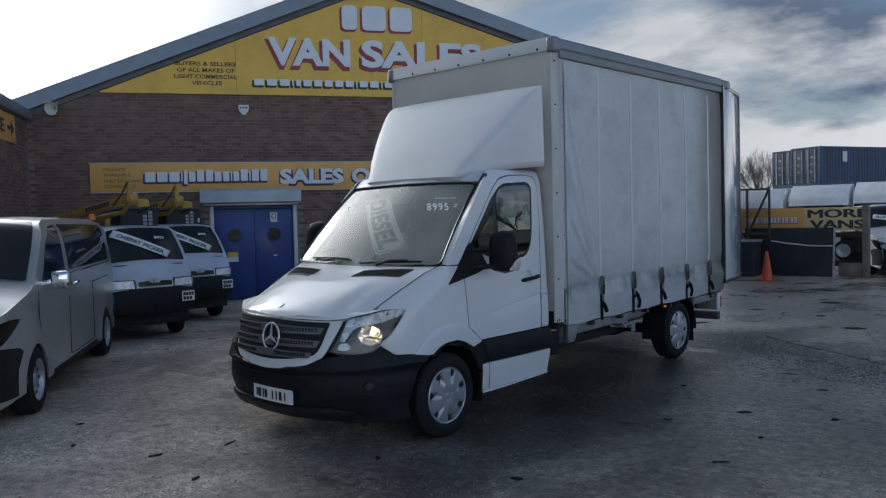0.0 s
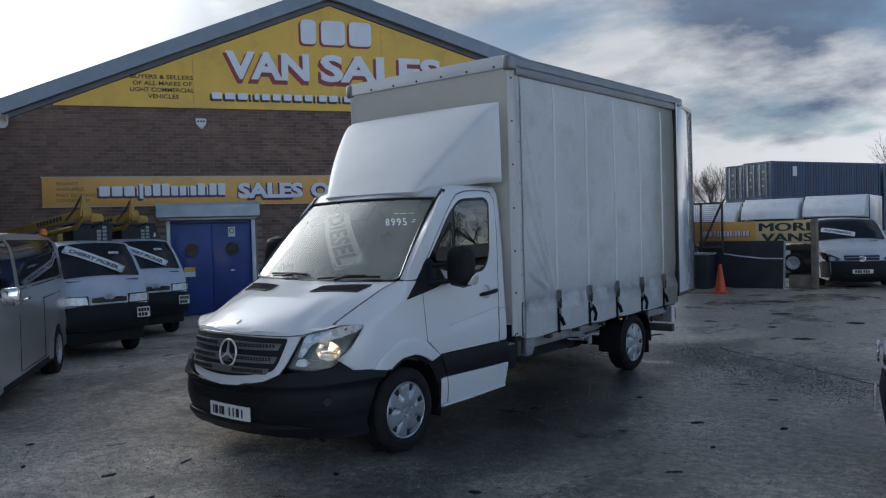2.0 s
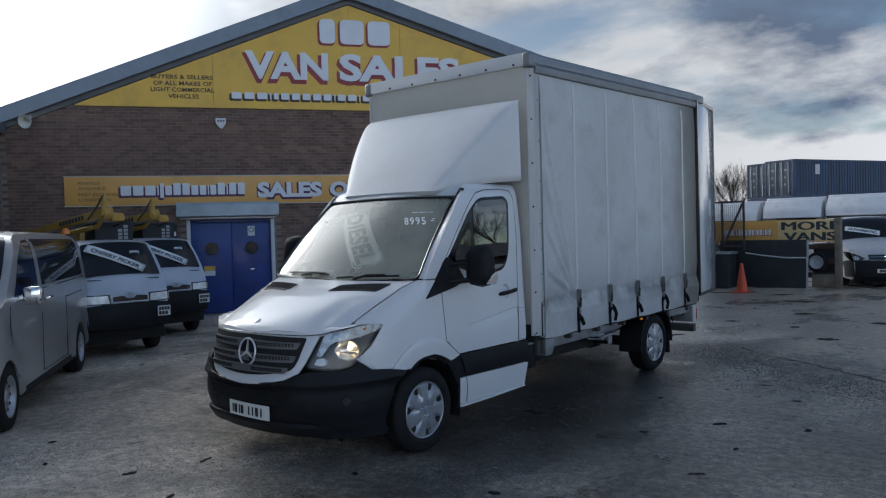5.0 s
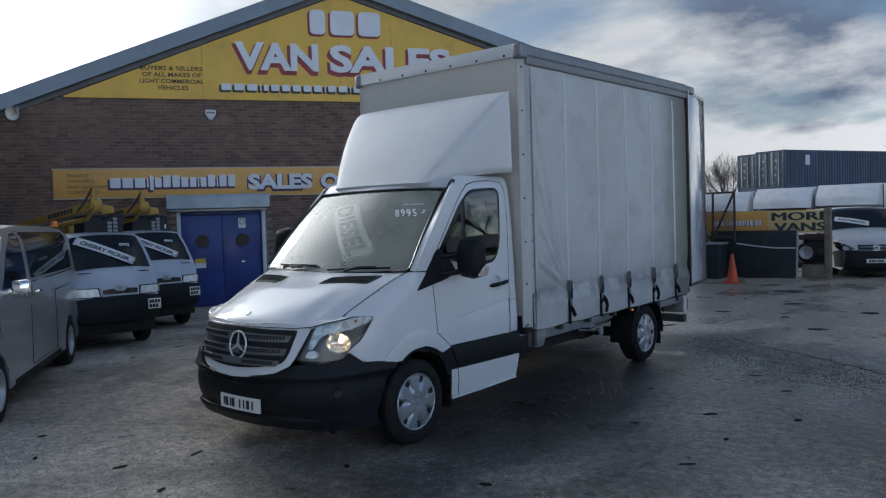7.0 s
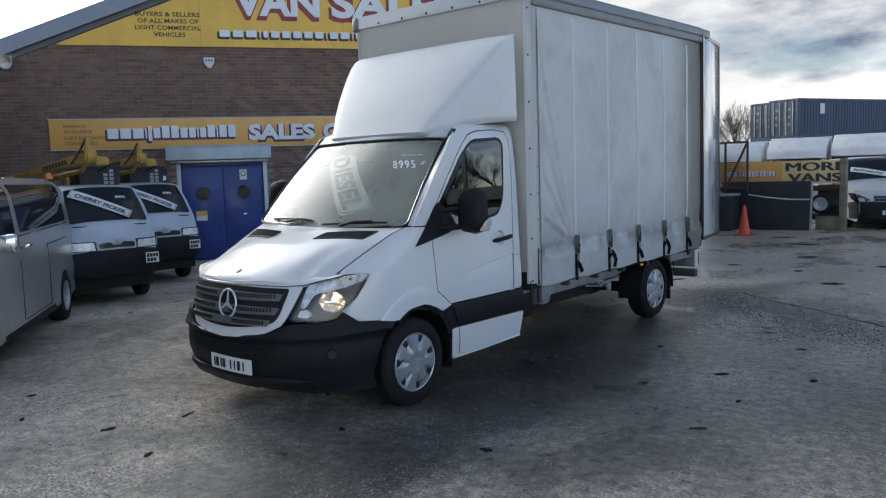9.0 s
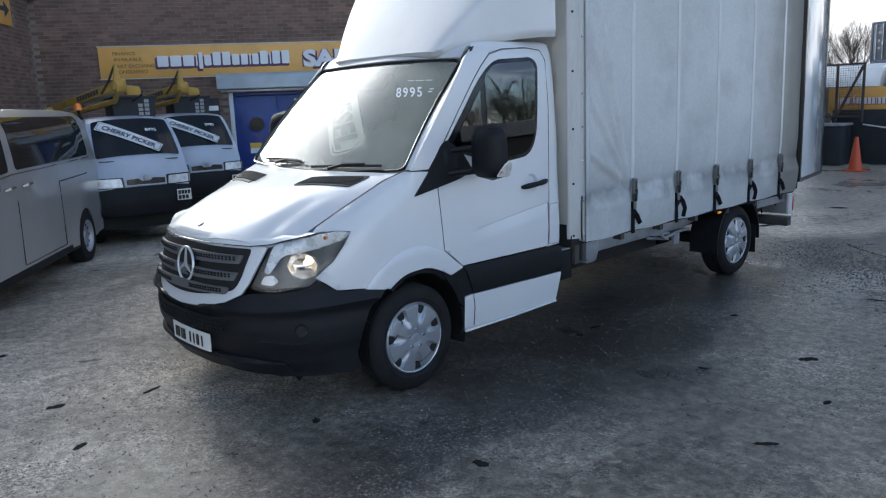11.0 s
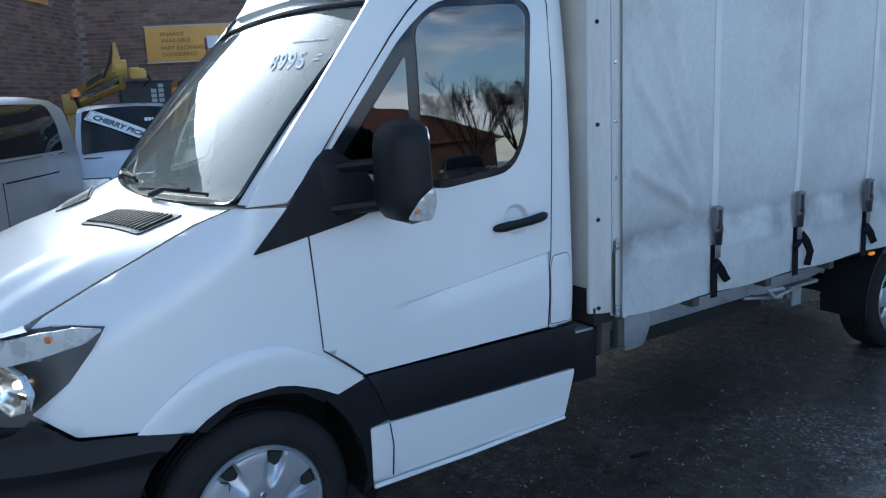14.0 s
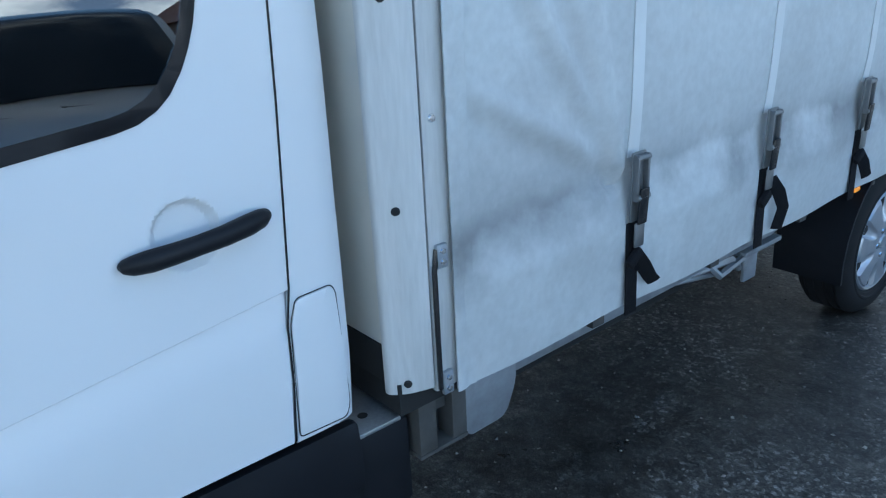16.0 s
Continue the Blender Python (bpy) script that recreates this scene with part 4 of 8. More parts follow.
part("bonnet_badge", lathe([(0, .006), (.018, .006), (.026, .003), (.028, 0)], 20, pose(0, -.945, 1.150, 30, 0, 0)), SILVER, bonnet, "small round silver badge")

wing_o = [(-.625, 1.118)] + [(y, shoulder(y) - .001) for y in np.linspace(-.58, .0, 9)] + [(.035, 1.432), (.225, 1.418), (.062, 1.275), (.266, 1.312), (.272, 1.10), (.274, .89)]
wing_o += [(.43, .758), (.31, .725), (.234, .770), (.088, .815), (-.02, .808), (-.113, .790), (-.214, .728), (-.38, .757), (-.55, .772), (-.66, .860), (-.55, .95), (-.47, 1.05), (-.425, 1.115), (-.52, 1.125)]
wing = both("wing", sheet(wing_o, lambda y, z: side(y, z), .045, .015, (1, 0, 0), .003), WHITE, truck)
flare = [(-.385, .755), (-.33, .81), (-.268, .86), (-.19, .91), (-.098, .945), (0, .958), (.10, .953), (.20, .915), (.271, .872), (.35, .815), (.422, .757), (.31, .722), (.234, .764), (.15, .797), (.088, .810), (0, .806), (-.06, .80), (-.113, .785), (-.17, .755), (-.214, .724)]


def flared(y, z):
    r = math.hypot(y - .03, z - .40)
    return side(y, z, .022 * min(1.0, max(0.0, (.575 - r) / .05)) ** .7 + .001)


for w, bm in zip(wing, (lambda b: (b, mirrored(b)))(sheet(flare, flared, .03, .02, (1, 0, 0), .004))):
    part("arch_flare", bm, WHITE, w)

# front: bumper, grille, lamps
BU = .70


def wrapped(u, z, off):
    """Round the cab's corner: u is x on the front up to BU and then runs on along the side."""
    if u <= BU:
        return nosed(u, z, off + .055 * rise(u, (.36, .62, .70), (0, .8, 1)))
    y = front(BU, z) + (u - BU)
    square = .055 * rise(u, (BU, BU + .10, BU + .42), (1, 1, 0))      # the corner is squarer than the cab above it
    return (half_width(y, min(z, .9)) + off * .9 + square * .8, y - square * .6, z)


bu = lambda y, z: BU + y - front(BU, z)  # noqa: E731
arch = [(.02 - .46 * math.cos(a), .36 + .46 * math.sin(a)) for a in np.linspace(-.25, .95, 8)]
half = [(0, .262), (.3, .265), (.6, .268), (bu(-.75, .262), .262), (bu(-.45, .25), .25)] + [(bu(y, z), z) for y, z in arch]
half += [(bu(y, z), z) for y, z in ((-.215, .726), (-.38, .755), (-.55, .770), (-.655, .852), (-.70, .815), (-.757, .800))] + [(.62, .785), (.585, .768), (.45, .715), (.2, .672), (0, .658)]
bm_s = sheet(half, lambda u, z: wrapped(u, z, .012 + .034 * rise(z, (.655, .688, .78), (0, 1, .1)) + .012 * rise(z, (.40, .46), (0, 1)) * rise(z, (.56, .62), (1, 0))), (.04, .018), .03, (.5, -.8, 0), .003)
bm_f = mirrored(bm_s)
bumper = part("bumper", join(bm_s, bm_f), BLACK, truck, "black plastic front bumper")
part("lower_intake", join(sheet(fillet([(-.60, .632), (-.30, .622), (.30, .622), (.60, .632), (.54, .535), (.36, .522), (-.36, .522), (-.54, .535)], .03), lambda x, z: nosed(x, z, .034), .05, .01, (0, -1, 0)),
     ), DARK, bumper, "dark lower air intake")
cells = bmesh.new()
for k in range(3):
    for i in range(34 - k % 2):
        x, z = (i - 16.5 + .5 * (k % 2)) * .0305, .550 + k * .026
        hexa = [nosed(x + .0165 * math.cos(a), z + .0165 * math.sin(a), .040) for a in np.linspace(math.pi / 6, math.pi * 13 / 6, 7)[:-1]]
        cells = join(cells, tube(hexa, .0030, 4, True))
tagged(part("intake_mesh", cells, BLACK, bumper), "black honeycomb mesh of the intake", kind="stuff")
for s in (1, -1):
    fog = tube([wrapped(u, z, .026) for u, z in ((.69, .503), (.75, .486), (.81, .480), (.88, .487), (.95, .504))], [.004, .009, .010, .009, .004], 6)
    part("fog_ledge", fog if s > 0 else mirrored(fog), TRIM, bumper, "curved lip under the round blank")
    c0, c1 = Vector(wrapped(.82, .565, .02)), Vector(wrapped(.90, .565, .02))
    face = (c1 - c0).cross(Vector((0, 0, 1))).normalized()
    disc = lathe([(0, .004), (.030, .004), (.036, .008), (.040, .0)], 20, Matrix.Translation(c0 + face * .006) @ face.to_track_quat("Z", "Y").to_matrix().to_4x4())
    part("fog_blank", disc if s > 0 else mirrored(disc), TRIM, bumper)
    part("fog_recess", sheet(fillet([(s * .60, .50), (s * .66, .60), (s * .80, .62), (s * .865, .56), (s * .865, .478), (s * .70, .462)], .03), lambda x, z: nosed(x, z, .018), .03, .01, (0, -1, 0)), BLACK, bumper)
    part("fog_lip", tube([nosed(s * x, z, .02) for x, z in ((.62, .478), (.70, .462), (.78, .464), (.868, .482))], .009, 6), TRIM, bumper)
part("front_lip", sheet([(-.80, .275), (.80, .275), (.78, .36), (.62, .392), (.40, .385), (-.40, .385), (-.62, .392), (-.78, .36)], lambda x, z: nosed(x, z, .030 + .055 * rise(abs(x), (.36, .62, .70), (0, .8, 1)) + .020 * rise(z, (.30, .36, .39), (1, .8, 0))), .04, .02, (0, -1, 0), .006), BLACK, bumper)
plate = part("number_plate", moved(sheet(fillet([(-.262, -.057), (.262, -.057), (.262, .057), (-.262, .057)], .008), lambda x, z: (x, .012 * (x / .26) ** 2, z), .06, .006, (0, -1, 0)), pose(.075, -1.128, .455)), PLATE_W, bumper, "white number plate with dark bars")
for x, w in ((-.200, .010), (-.160, .030), (-.108, .010), (-.070, .030), (.020, .012), (.070, .010), (.120, .030), (.175, .010)):
    part("plate_bar", moved(box((-w / 2, -.003, -.034), (w / 2, .002, .034)), pose(.075 + x, -1.133 + .012 * (x / .26) ** 2, .455)), PLATE_K, plate)

sur_o = [(-.655, 1.052), (-.60, 1.058), (-.3, 1.067), (0, 1.07), (.3, 1.067), (.60, 1.058), (.655, 1.052), (.62, .94), (.585, .84), (.55, .772), (.44, .718), (.2, .678), (0, .664), (-.2, .678), (-.44, .718), (-.55, .772), (-.585, .84), (-.62, .94)]
surround = part("grille_surround", sheet(sur_o, lambda x, z: nosed(x, z, .010 + .018 * rise(z, (.66, .72, .80, 1.1), (1, 1, .3, .1))), .04, .02, (0, -1, 0), .008), WHITE, truck)
gr_o = fillet([(-.575, 1.043, .02), (0, 1.052, .2), (.575, 1.043, .02), (.535, .86, .06), (.50, .795, .06), (.30, .757, .1), (0, .735, .2), (-.30, .757, .1), (-.50, .795, .06), (-.535, .86, .06)], .03)
grille = part("grille", sheet(gr_o, lambda x, z: nosed(x, z, .024 + .012 * rise(z, (.70, .80), (1, 0))), .04, .01, (0, -1, 0)), DARK, truck, "dark grey radiator grille with three bands")
for z0, z1, xe in ((1.005, .955, .555), (.905, .855, .54), (.815, .772, .49)):
    o = fillet([(-xe, z0), (0, z0 + .012, .2), (xe, z0), (xe - .03, z1), (0, z1 - .006, .2), (-xe + .03, z1)], .012)
    band = part("grille_band", sheet(o, lambda x, z, z0=z0: nosed(x, z, .038 + .012 * rise(z, (.70, .80), (1, 0)) + .25 * max(0, z - z0 + .045)), (.05, .016), .016, (0, -1, 0), .003), GRILLE, grille)
    holes = bmesh.new()
    for i in range(36):
        x = -xe + .06 + i * (2 * xe - .12) / 35
        if abs(x) > .12:
            for dz in (.010, .024):
                zz = z0 - dz
                holes = join(holes, moved(box((-.0085, -.003, -.005), (.0085, .003, .005)), pose(x, front(x, zz) - .042 - .012 * rise(zz, (.70, .80), (1, 0)) - .25 * max(0, zz - z0 + .045), zz)))
    tagged(part("band_hole", holes, DARK, band), "rows of small dark perforations", kind="stuff")
STAR = mat("bright_emblem", (.78, .79, .80), .32, metal=.5, var=.03)
ring = [(.107 * math.cos(a), 0, .107 * math.sin(a)) for a in np.linspace(0, 2 * math.pi, 33)[:-1]]
emblem = part("emblem", join(moved(lathe([(0, .0), (.112, 0), (.112, .012), (0, .014)], 32), pose(0, 0, 0, 90))), BLACK, grille, "round chrome emblem on black", m=pose(.045, -1.075, .915, -8, 0, 0))
star = tube([(p[0], -.016, p[2]) for p in ring], .0085, 8, True)
for a in (90, 210, 330):
    ca, sa = math.cos(radians(a)), math.sin(radians(a))
    star = join(star, prism([(-.013 * sa, .013 * ca), (.104 * ca, .104 * sa), (.013 * sa, -.013 * ca)], "y", -.024, -.012))
part("emblem_ring", star, STAR, emblem)


def lamp_skin(u, z):
    """Round the corner: u is x on the front up to .76, then it runs on along the side."""
    if u < .76:
        return nosed(u, z, .014)
    y0 = front(.76, z)
    y = y0 + (u - .76) * 1.0
    return (max(half_width(y, min(z, shoulder(y) - .17)), .5) + .012, y, z)


u_of = lambda y, z: .76 + y - front(.76, z)  # noqa: E731
lamp_o = [(.600, .808), (.70, .790), (.76, .790), (u_of(-.70, .800), .800), (u_of(-.645, .842), .842), (u_of(-.60, .90), .90), (u_of(-.53, .99), .99), (u_of(-.455, 1.075), 1.075), (u_of(-.43, 1.118), 1.118), (u_of(-.52, 1.134), 1.134), (u_of(-.62, 1.128), 1.128), (.76, 1.112), (.675, 1.070), (.655, .985), (.625, .89)]
for s in (1, -1):
    lamp = bmesh.new()
    back = sheet([(u - (.035 if u < .70 else 0), z) for u, z in lamp_o], lambda u, z: tuple(Vector(lamp_skin(u, z)) - Vector((.040, -.072, 0))), .035, .01, (.6, -.8, 0))
    ob = part("headlight", back if s > 0 else mirrored(back), LAMPBACK, truck, "clear headlight with a bright reflector bowl", m=None)
    lens = sheet(lamp_o, lamp_skin, .03, 0, (.6, -.8, 0))
    part("lens", lens if s > 0 else mirrored(lens), CLEAR, ob, "clear curved lens")
    c = Vector((.815, -.705, .938))
    way = Vector((.50, -.86, 0)).normalized()
    turn = way.to_track_quat("Z", "Y").to_matrix().to_4x4()
    bowl = lathe([(.012, -.056), (.040, -.050), (.068, -.036), (.088, -.018), (.098, .002), (.104, .004), (.104, -.02)], 8, Matrix.Translation(c + way * .012) @ turn @ Matrix.Diagonal((1.0, .80, 1, 1)))
    part("reflector", bowl if s > 0 else mirrored(bowl), BULB, ob, "bright faceted reflector bowl")
    cap = lathe([(0, .030), (.010, .027), (.014, .018), (.014, .004), (0, .0)], 12, Matrix.Translation(c - way * .040 + Vector((0, 0, .010))) @ turn)
    shade = moved(prism([(-.062, .004), (-.02, .010), (.045, .006), (.062, -.002), (.03, -.010), (-.03, -.008)], "z", 0, .008), Matrix.Translation(c - way * .020 - Vector((0, 0, .022))) @ turn)
    part("bulb_shield", shade if s > 0 else mirrored(shade), CHROME, ob)
    part("bulb", cap if s > 0 else mirrored(cap), LIT, ob)
    wink = lathe([(0, .012), (.010, .010), (.014, 0)], 10, Matrix.Translation(Vector(lamp_skin(u_of(-.60, 1.095), 1.095)) - Vector((.010, -.014, 0))) @ turn)
    part("indicator_bulb", wink if s > 0 else mirrored(wink), AMBER, ob)
    for nm, o, mt in (("indicator", [(.655, .905), (.668, .985), (.682, 1.056), (.765, 1.100), (u_of(-.62, 1.118), 1.118), (u_of(-.52, 1.125), 1.125), (u_of(-.445, 1.11), 1.110), (u_of(-.50, 1.07), 1.072), (u_of(-.62, 1.04), 1.040), (.765, 1.010), (.725, .985), (.700, .925), (.680, .890)], FROST), ("side_lamp", [(.645, .835), (.70, .822), (.735, .85), (.705, .885), (.66, .88)], FROST)):
        b = sheet(fillet(o, .012), lambda u, z: tuple(Vector(lamp_skin(u, z)) - Vector((.006, -.010, 0))), .04, .01, (.6, -.8, 0))
        part(nm, b if s > 0 else mirrored(b), mt, ob)

both("lamp_shelf", prism([(.45, -.80), (.67, -.80), (.77, -.73), (.83, -.64), (.83, -.45), (.45, -.45)], "z", .60, .795), DARK, truck)

# doors with window, mirror and cladding
door_o = [(.278, .895), (.276, 1.10), (.272, 1.316), (.455, 1.345), (.36, 1.46), (.335, 1.55), (.50, 1.78), (.68, 2.00), (.76, 2.085), (.86, 2.170), (1.0, 2.203), (1.25, 2.216), (1.40, 2.200), (1.44, 2.135), (1.435, 1.8), (1.410, 1.4), (1.371, 1.095), (1.355, 1.02), (1.345, .90), (1.333, .762), (.435, .762), (.36, .83)]
win_hole = fillet([(.352, 1.560, .02), (.84, 1.415, .05), (1.20, 1.452, .14), (1.29, 1.60, .1), (1.350, 2.110, .07), (1.285, 2.156, .05), (.89, 2.136, .08), (.73, 2.015, .1)], .05)


def crease(y, z):
    """Pressed lines in the door skin."""
    line = press(y)
    off = -.012 * rise(z, (line - .085, line - .003, line + .004, line + .05), (0, 1, 0, 0)) * rise(y, (.55, .80), (0, 1))
    off -= .022 * rise(math.hypot(y - 1.20, z - 1.250), (.052, .064), (1, 0))
    return side(y, z, off)


def press(y):
    return rise(y, (-5, .55, 1.345, 5), (.985 - .1258 * 5.55, .985, 1.085, 1.085 + .1258 * 3.655))


ycut = [round(.28 + .03 * i, 4) for i in range(40) if not 1.10 < .28 + .03 * i < 1.30] + [round(1.10 + .0056 * i, 4) for i in range(37)]
wcut = [round(-.40 + .03 * i, 4) for i in range(54) if not -.10 < -.40 + .03 * i < .03 and not .08 < -.40 + .03 * i < .30] + [-.085, -.06, -.035, -.015, -.003, .004, .02] + [round(.08 + .0056 * i, 4) for i in range(41)]
door = both("cab_door", sheet([(y, z - press(y)) for y, z in door_o], lambda y, w: crease(y, w + press(y)), (ycut, wcut), .03, (1, 0, 0), .004), WHITE, truck)
for k, d in enumerate(door):
    fl = (lambda b: b) if k == 0 else mirrored
    part("window_frame", fl(sheet(win_hole, lambda y, z: side(y, z, .004), .06, .012, (1, 0, 0), .003)), TRIM, d, "black window surround")
    main = fillet([(.765, 1.465, .03), (.86, 1.447, .03), (1.18, 1.478, .12), (1.263, 1.60, .1), (1.315, 2.09, .06), (1.27, 2.126, .04), (.88, 2.106, .05), (.780, 2.03, .04)], .03)
    quarter = fillet([(.41, 1.555, .02), (.712, 1.482, .03), (.725, 1.93, .02)], .02)
    for o, nm in ((main, "window_pane"), (quarter, "quarter_pane")):
        part(nm, fl(sheet(o, lambda y, z: side(y, z, .008), .08, .003, (1, 0, 0))), SIDEGLASS, d, "clear side glass")
    part("mirror_wedge", fl(sheet(fillet([(.058, 1.272, .015), (.46, 1.346, .03), (.60, 1.395, .03), (.50, 1.54, .02), (.375, 1.615, .02), (.325, 1.58, .02), (.212, 1.43, .02)], .02), lambda y, z: side(y, z, .010), .05, .02, (1, 0, 0), .005)), BLACK, d, "black triangular mirror base")
    bow = [(1.074, 1.229, .004, .006), (1.080, 1.229, .010, .014), (1.092, 1.230, .018, .019), (1.12, 1.233, .028, .022), (1.16, 1.237, .036, .021), (1.20, 1.241, .040, .020), (1.25, 1.245, .040, .021), (1.30, 1.250, .034, .022), (1.330, 1.252, .024, .020), (1.346, 1.253, .014, .014), (1.352, 1.253, .008, .006)]
    grip = tube([(flank(z) + o, y, z) for y, z, o, r in bow], [r for y, z, o, r in bow], 14, flat=.9)
    part("door_handle", fl(grip), BLACK, d, "black pull handle")
    # mirror on two arms
    arms = join(tube([(.92, .36, 1.385), (1.02, .50, 1.40), (1.12, .58, 1.41)], .030, 8, flat=.7), tube([(.90, .38, 1.535), (1.02, .50, 1.55), (1.12, .58, 1.555)], .026, 8, flat=.7), box((.90, .33, 1.36), (.95, .47, 1.56), .02))
    part("mirror_arm", fl(arms), BLACK, d)
    shell = []
    for i in range(15):
        v = i / 14
        z = 1.338 + v * .375
        grow = (1 - abs(2 * v - 1) ** 5) ** .5 * .97 + .03
        shell.append([(z, grow, v)])
    bm = bmesh.new()
    rings = []
    for (z, g, v), in shell:
        cx, hw, dp = 1.160, (.148 - .014 * v) * g, .092 * g
        row = []
        for j in range(20):
            a = 2 * math.pi * j / 20
            ca, sa = math.cos(a), math.sin(a)
            xx = math.copysign(abs(ca) ** .6, ca) * hw
            yy = math.copysign(abs(sa) ** .75, sa) * dp * (1.25 if sa < 0 else .45)
            # the housing faces back and a little outwards
            row.append(bm.verts.new((cx + xx * .95 + yy * .12, .575 + yy * .95 - xx * .08, z)))
        rings.append(row)
    for a, b in zip(rings, rings[1:]):
        for j in range(20):
            bm.faces.new((a[j], a[(j + 1) % 20], b[(j + 1) % 20], b[j]))
    bm.faces.new(rings[0][::-1]), bm.faces.new(rings[-1])
    bmesh.ops.recalc_face_normals(bm, faces=bm.faces)
    mir = part("wing_mirror", fl(bm), BLACK, d, "large black wing mirror with a clear indicator")
    if k:
        mir.matrix_basis = pose(-.04, -.06, .12)
    part("mirror_glass", fl(moved(prism(fillet([(-.115, -.15), (.100, -.15), (.090, .15), (-.10, .15)], .03), "y", 0, .004), pose(1.155, .612, 1.53, 0, 0, -5))), MIRROR, mir)
    ind = sheet(fillet([(1.262, 1.372), (1.322, 1.370), (1.334, 1.43), (1.330, 1.485), (1.300, 1.445)], .015), lambda x, z: (x, .468 + 3.2 * max(0, x - 1.20) ** 1.7, z), .015, .012, (.3, -1, 0), .003)
    part("mirror_indicator", fl(ind), WINK, mir, "clear silver indicator lens")
    part("mirror_lamp", fl(moved(lathe([(0, .003), (.006, .002), (.008, 0)], 12), pose(1.295, .515, 1.402, 90, 0, 30))), AMBER, mir)

clad_o = [(.44, .755), (1.48, .748), (1.482, .545), (.525, .552), (.50, .62), (.47, .70)]
for k, bm in enumerate((lambda b: (b, mirrored(b)))(sheet(fillet(clad_o, .008), lambda y, z: side(y, z, .018 - .010 * abs((z - .65) / .1) ** 3), .04, .03, (1, 0, 0), .006))):
    part("side_cladding", bm, BLACK, truck, "black rubbing strip along the door")
gap_o = [(1.341, .76), (1.358, 1.02), (1.375, 1.095), (1.394, 1.25), (1.414, 1.45), (1.438, 1.8), (1.443, 2.142), (1.405, 2.207), (1.25, 2.222), (1.0, 2.209), (.86, 2.177), (.757, 2.092), (.675, 2.006), (.493, 1.783), (.330, 1.572), (.205, 1.435), (.06, 1.436), (.10, 1.50), (.42, 1.90), (.62, 2.15), (.72, 2.245), (.80, 2.266), (1.47, 2.270), (1.53, 2.25), (1.535, 1.8), (1.525, 1.45), (1.505, 1.1), (1.485, .76)]
both("cab_pillar", sheet(gap_o, lambda y, z: side(y, z, .0 - .05 * max(0.0, (y - rise(z, (.76, 1.5), (1.44, 1.485))) / .05) ** 2 * .35), .03, .02, (1, 0, 0), .003), WHITE, truck)
for k, bm in enumerate((lambda b: (b, mirrored(b)))(sheet(fillet([(1.347, .775), (1.364, 1.02), (1.382, 1.068), (1.462, 1.072), (1.474, 1.055), (1.474, .80), (1.462, .772)], .012), lambda y, z: side(y, z, .005 - .05 * max(0.0, (y - 1.445) / .05) ** 2 * .35), .03, .012, (1, 0, 0), .003))):
    flap = part("fuel_flap" if k == 0 else "filler_panel", bm, WHITE, truck)
    b = tube([side(y, z, .0035 - .05 * max(0.0, (y - 1.445) / .05) ** 2 * .35) for y, z in fillet([(1.345, .772), (1.362, 1.022), (1.381, 1.071), (1.463, 1.075), (1.476, 1.057), (1.476, .798), (1.463, .769)], .012)], .0013, 5, True)
    part("flap_gap", b if k == 0 else mirrored(b), TRIM, flap)
sill_o = fillet([(.44, .543), (.525, .546), (1.478, .537), (1.425, .315), (.445, .292)], .01)
both("sill", sheet(sill_o, lambda y, z: side(y, z, .010 - .02 * max(0, (.33 - z) / .04) ** 2), .05, .03, (1, 0, 0), .006), WHITE, truck)
both("sill_lip", tube([(.985, .445, .298), (.99, .9, .304), (.985, 1.42, .318)], .010, 6), WHITE, truck)
both("sill_seam", tube([side(y, z, .012) for y, z in ((.522, .545), (.535, .45), (.530, .32))], .003, 4), TRIM, truck)

for nm, pts, off in (("door_gap", [(.276, .90), (.274, 1.10), (.270, 1.308)], .001), ("door_gap", [(1.337, .765), (1.349, .90), (1.357, 1.02), (1.373, 1.095), (1.391, 1.25), (1.412, 1.45), (1.437, 1.8), (1.443, 2.135), (1.405, 2.208), (1.25, 2.224), (1.0, 2.211), (.86, 2.180), (.757, 2.090), (.677, 2.003), (.496, 1.781), (.335, 1.575)], .001), ("door_gap", [(.276, .89), (.36, .828), (.432, .765)], .002), ("wing_gap", [(.05, 1.434), (.13, 1.432), (.212, 1.430)], .001)):
    both(nm, tube([side(y, z, off) for y, z in pts], .0023, 5), TRIM, truck)
both("bonnet_gap", tube([(bonnet_edge(y) - .001, y, shoulder(y) + .001) for y in np.linspace(-.62, .02, 12)], .0030, 5), TRIM, truck)

# wheel wells, cab floor and rear wall: dark shells behind the panels
well = [(.03 + .455 * math.cos(a), .36 + .455 * math.sin(a)) for a in np.linspace(math.pi + .25, -.35, 18)]
bm = bmesh.new()
inner = [bm.verts.new((.55, y, z)) for y, z in well]
outer = [bm.verts.new((min(half_width(y, z), .975) - .012, y, z)) for y, z in well]
back = [bm.verts.new((.55, y, z)) for y, z in [(.03 + .01 * math.cos(a), .36 + .01 * math.sin(a)) for a in np.linspace(math.pi + .25, -.35, 18)]]
for i in range(17):
    bm.faces.new((inner[i], inner[i + 1], outer[i + 1], outer[i]))
    bm.faces.new((inner[i], inner[i + 1], back[i + 1], back[i]))
both("wheel_well", bm, DARK, truck, "black wheel arch liner")
clad_r = [(.31, .722), (.43, .757), (.50, .70), (.52, .56), (.443, .545), (.447, .30), (.40, .27), (.425, .36), (.40, .50), (.34, .62), (.234, .757)]
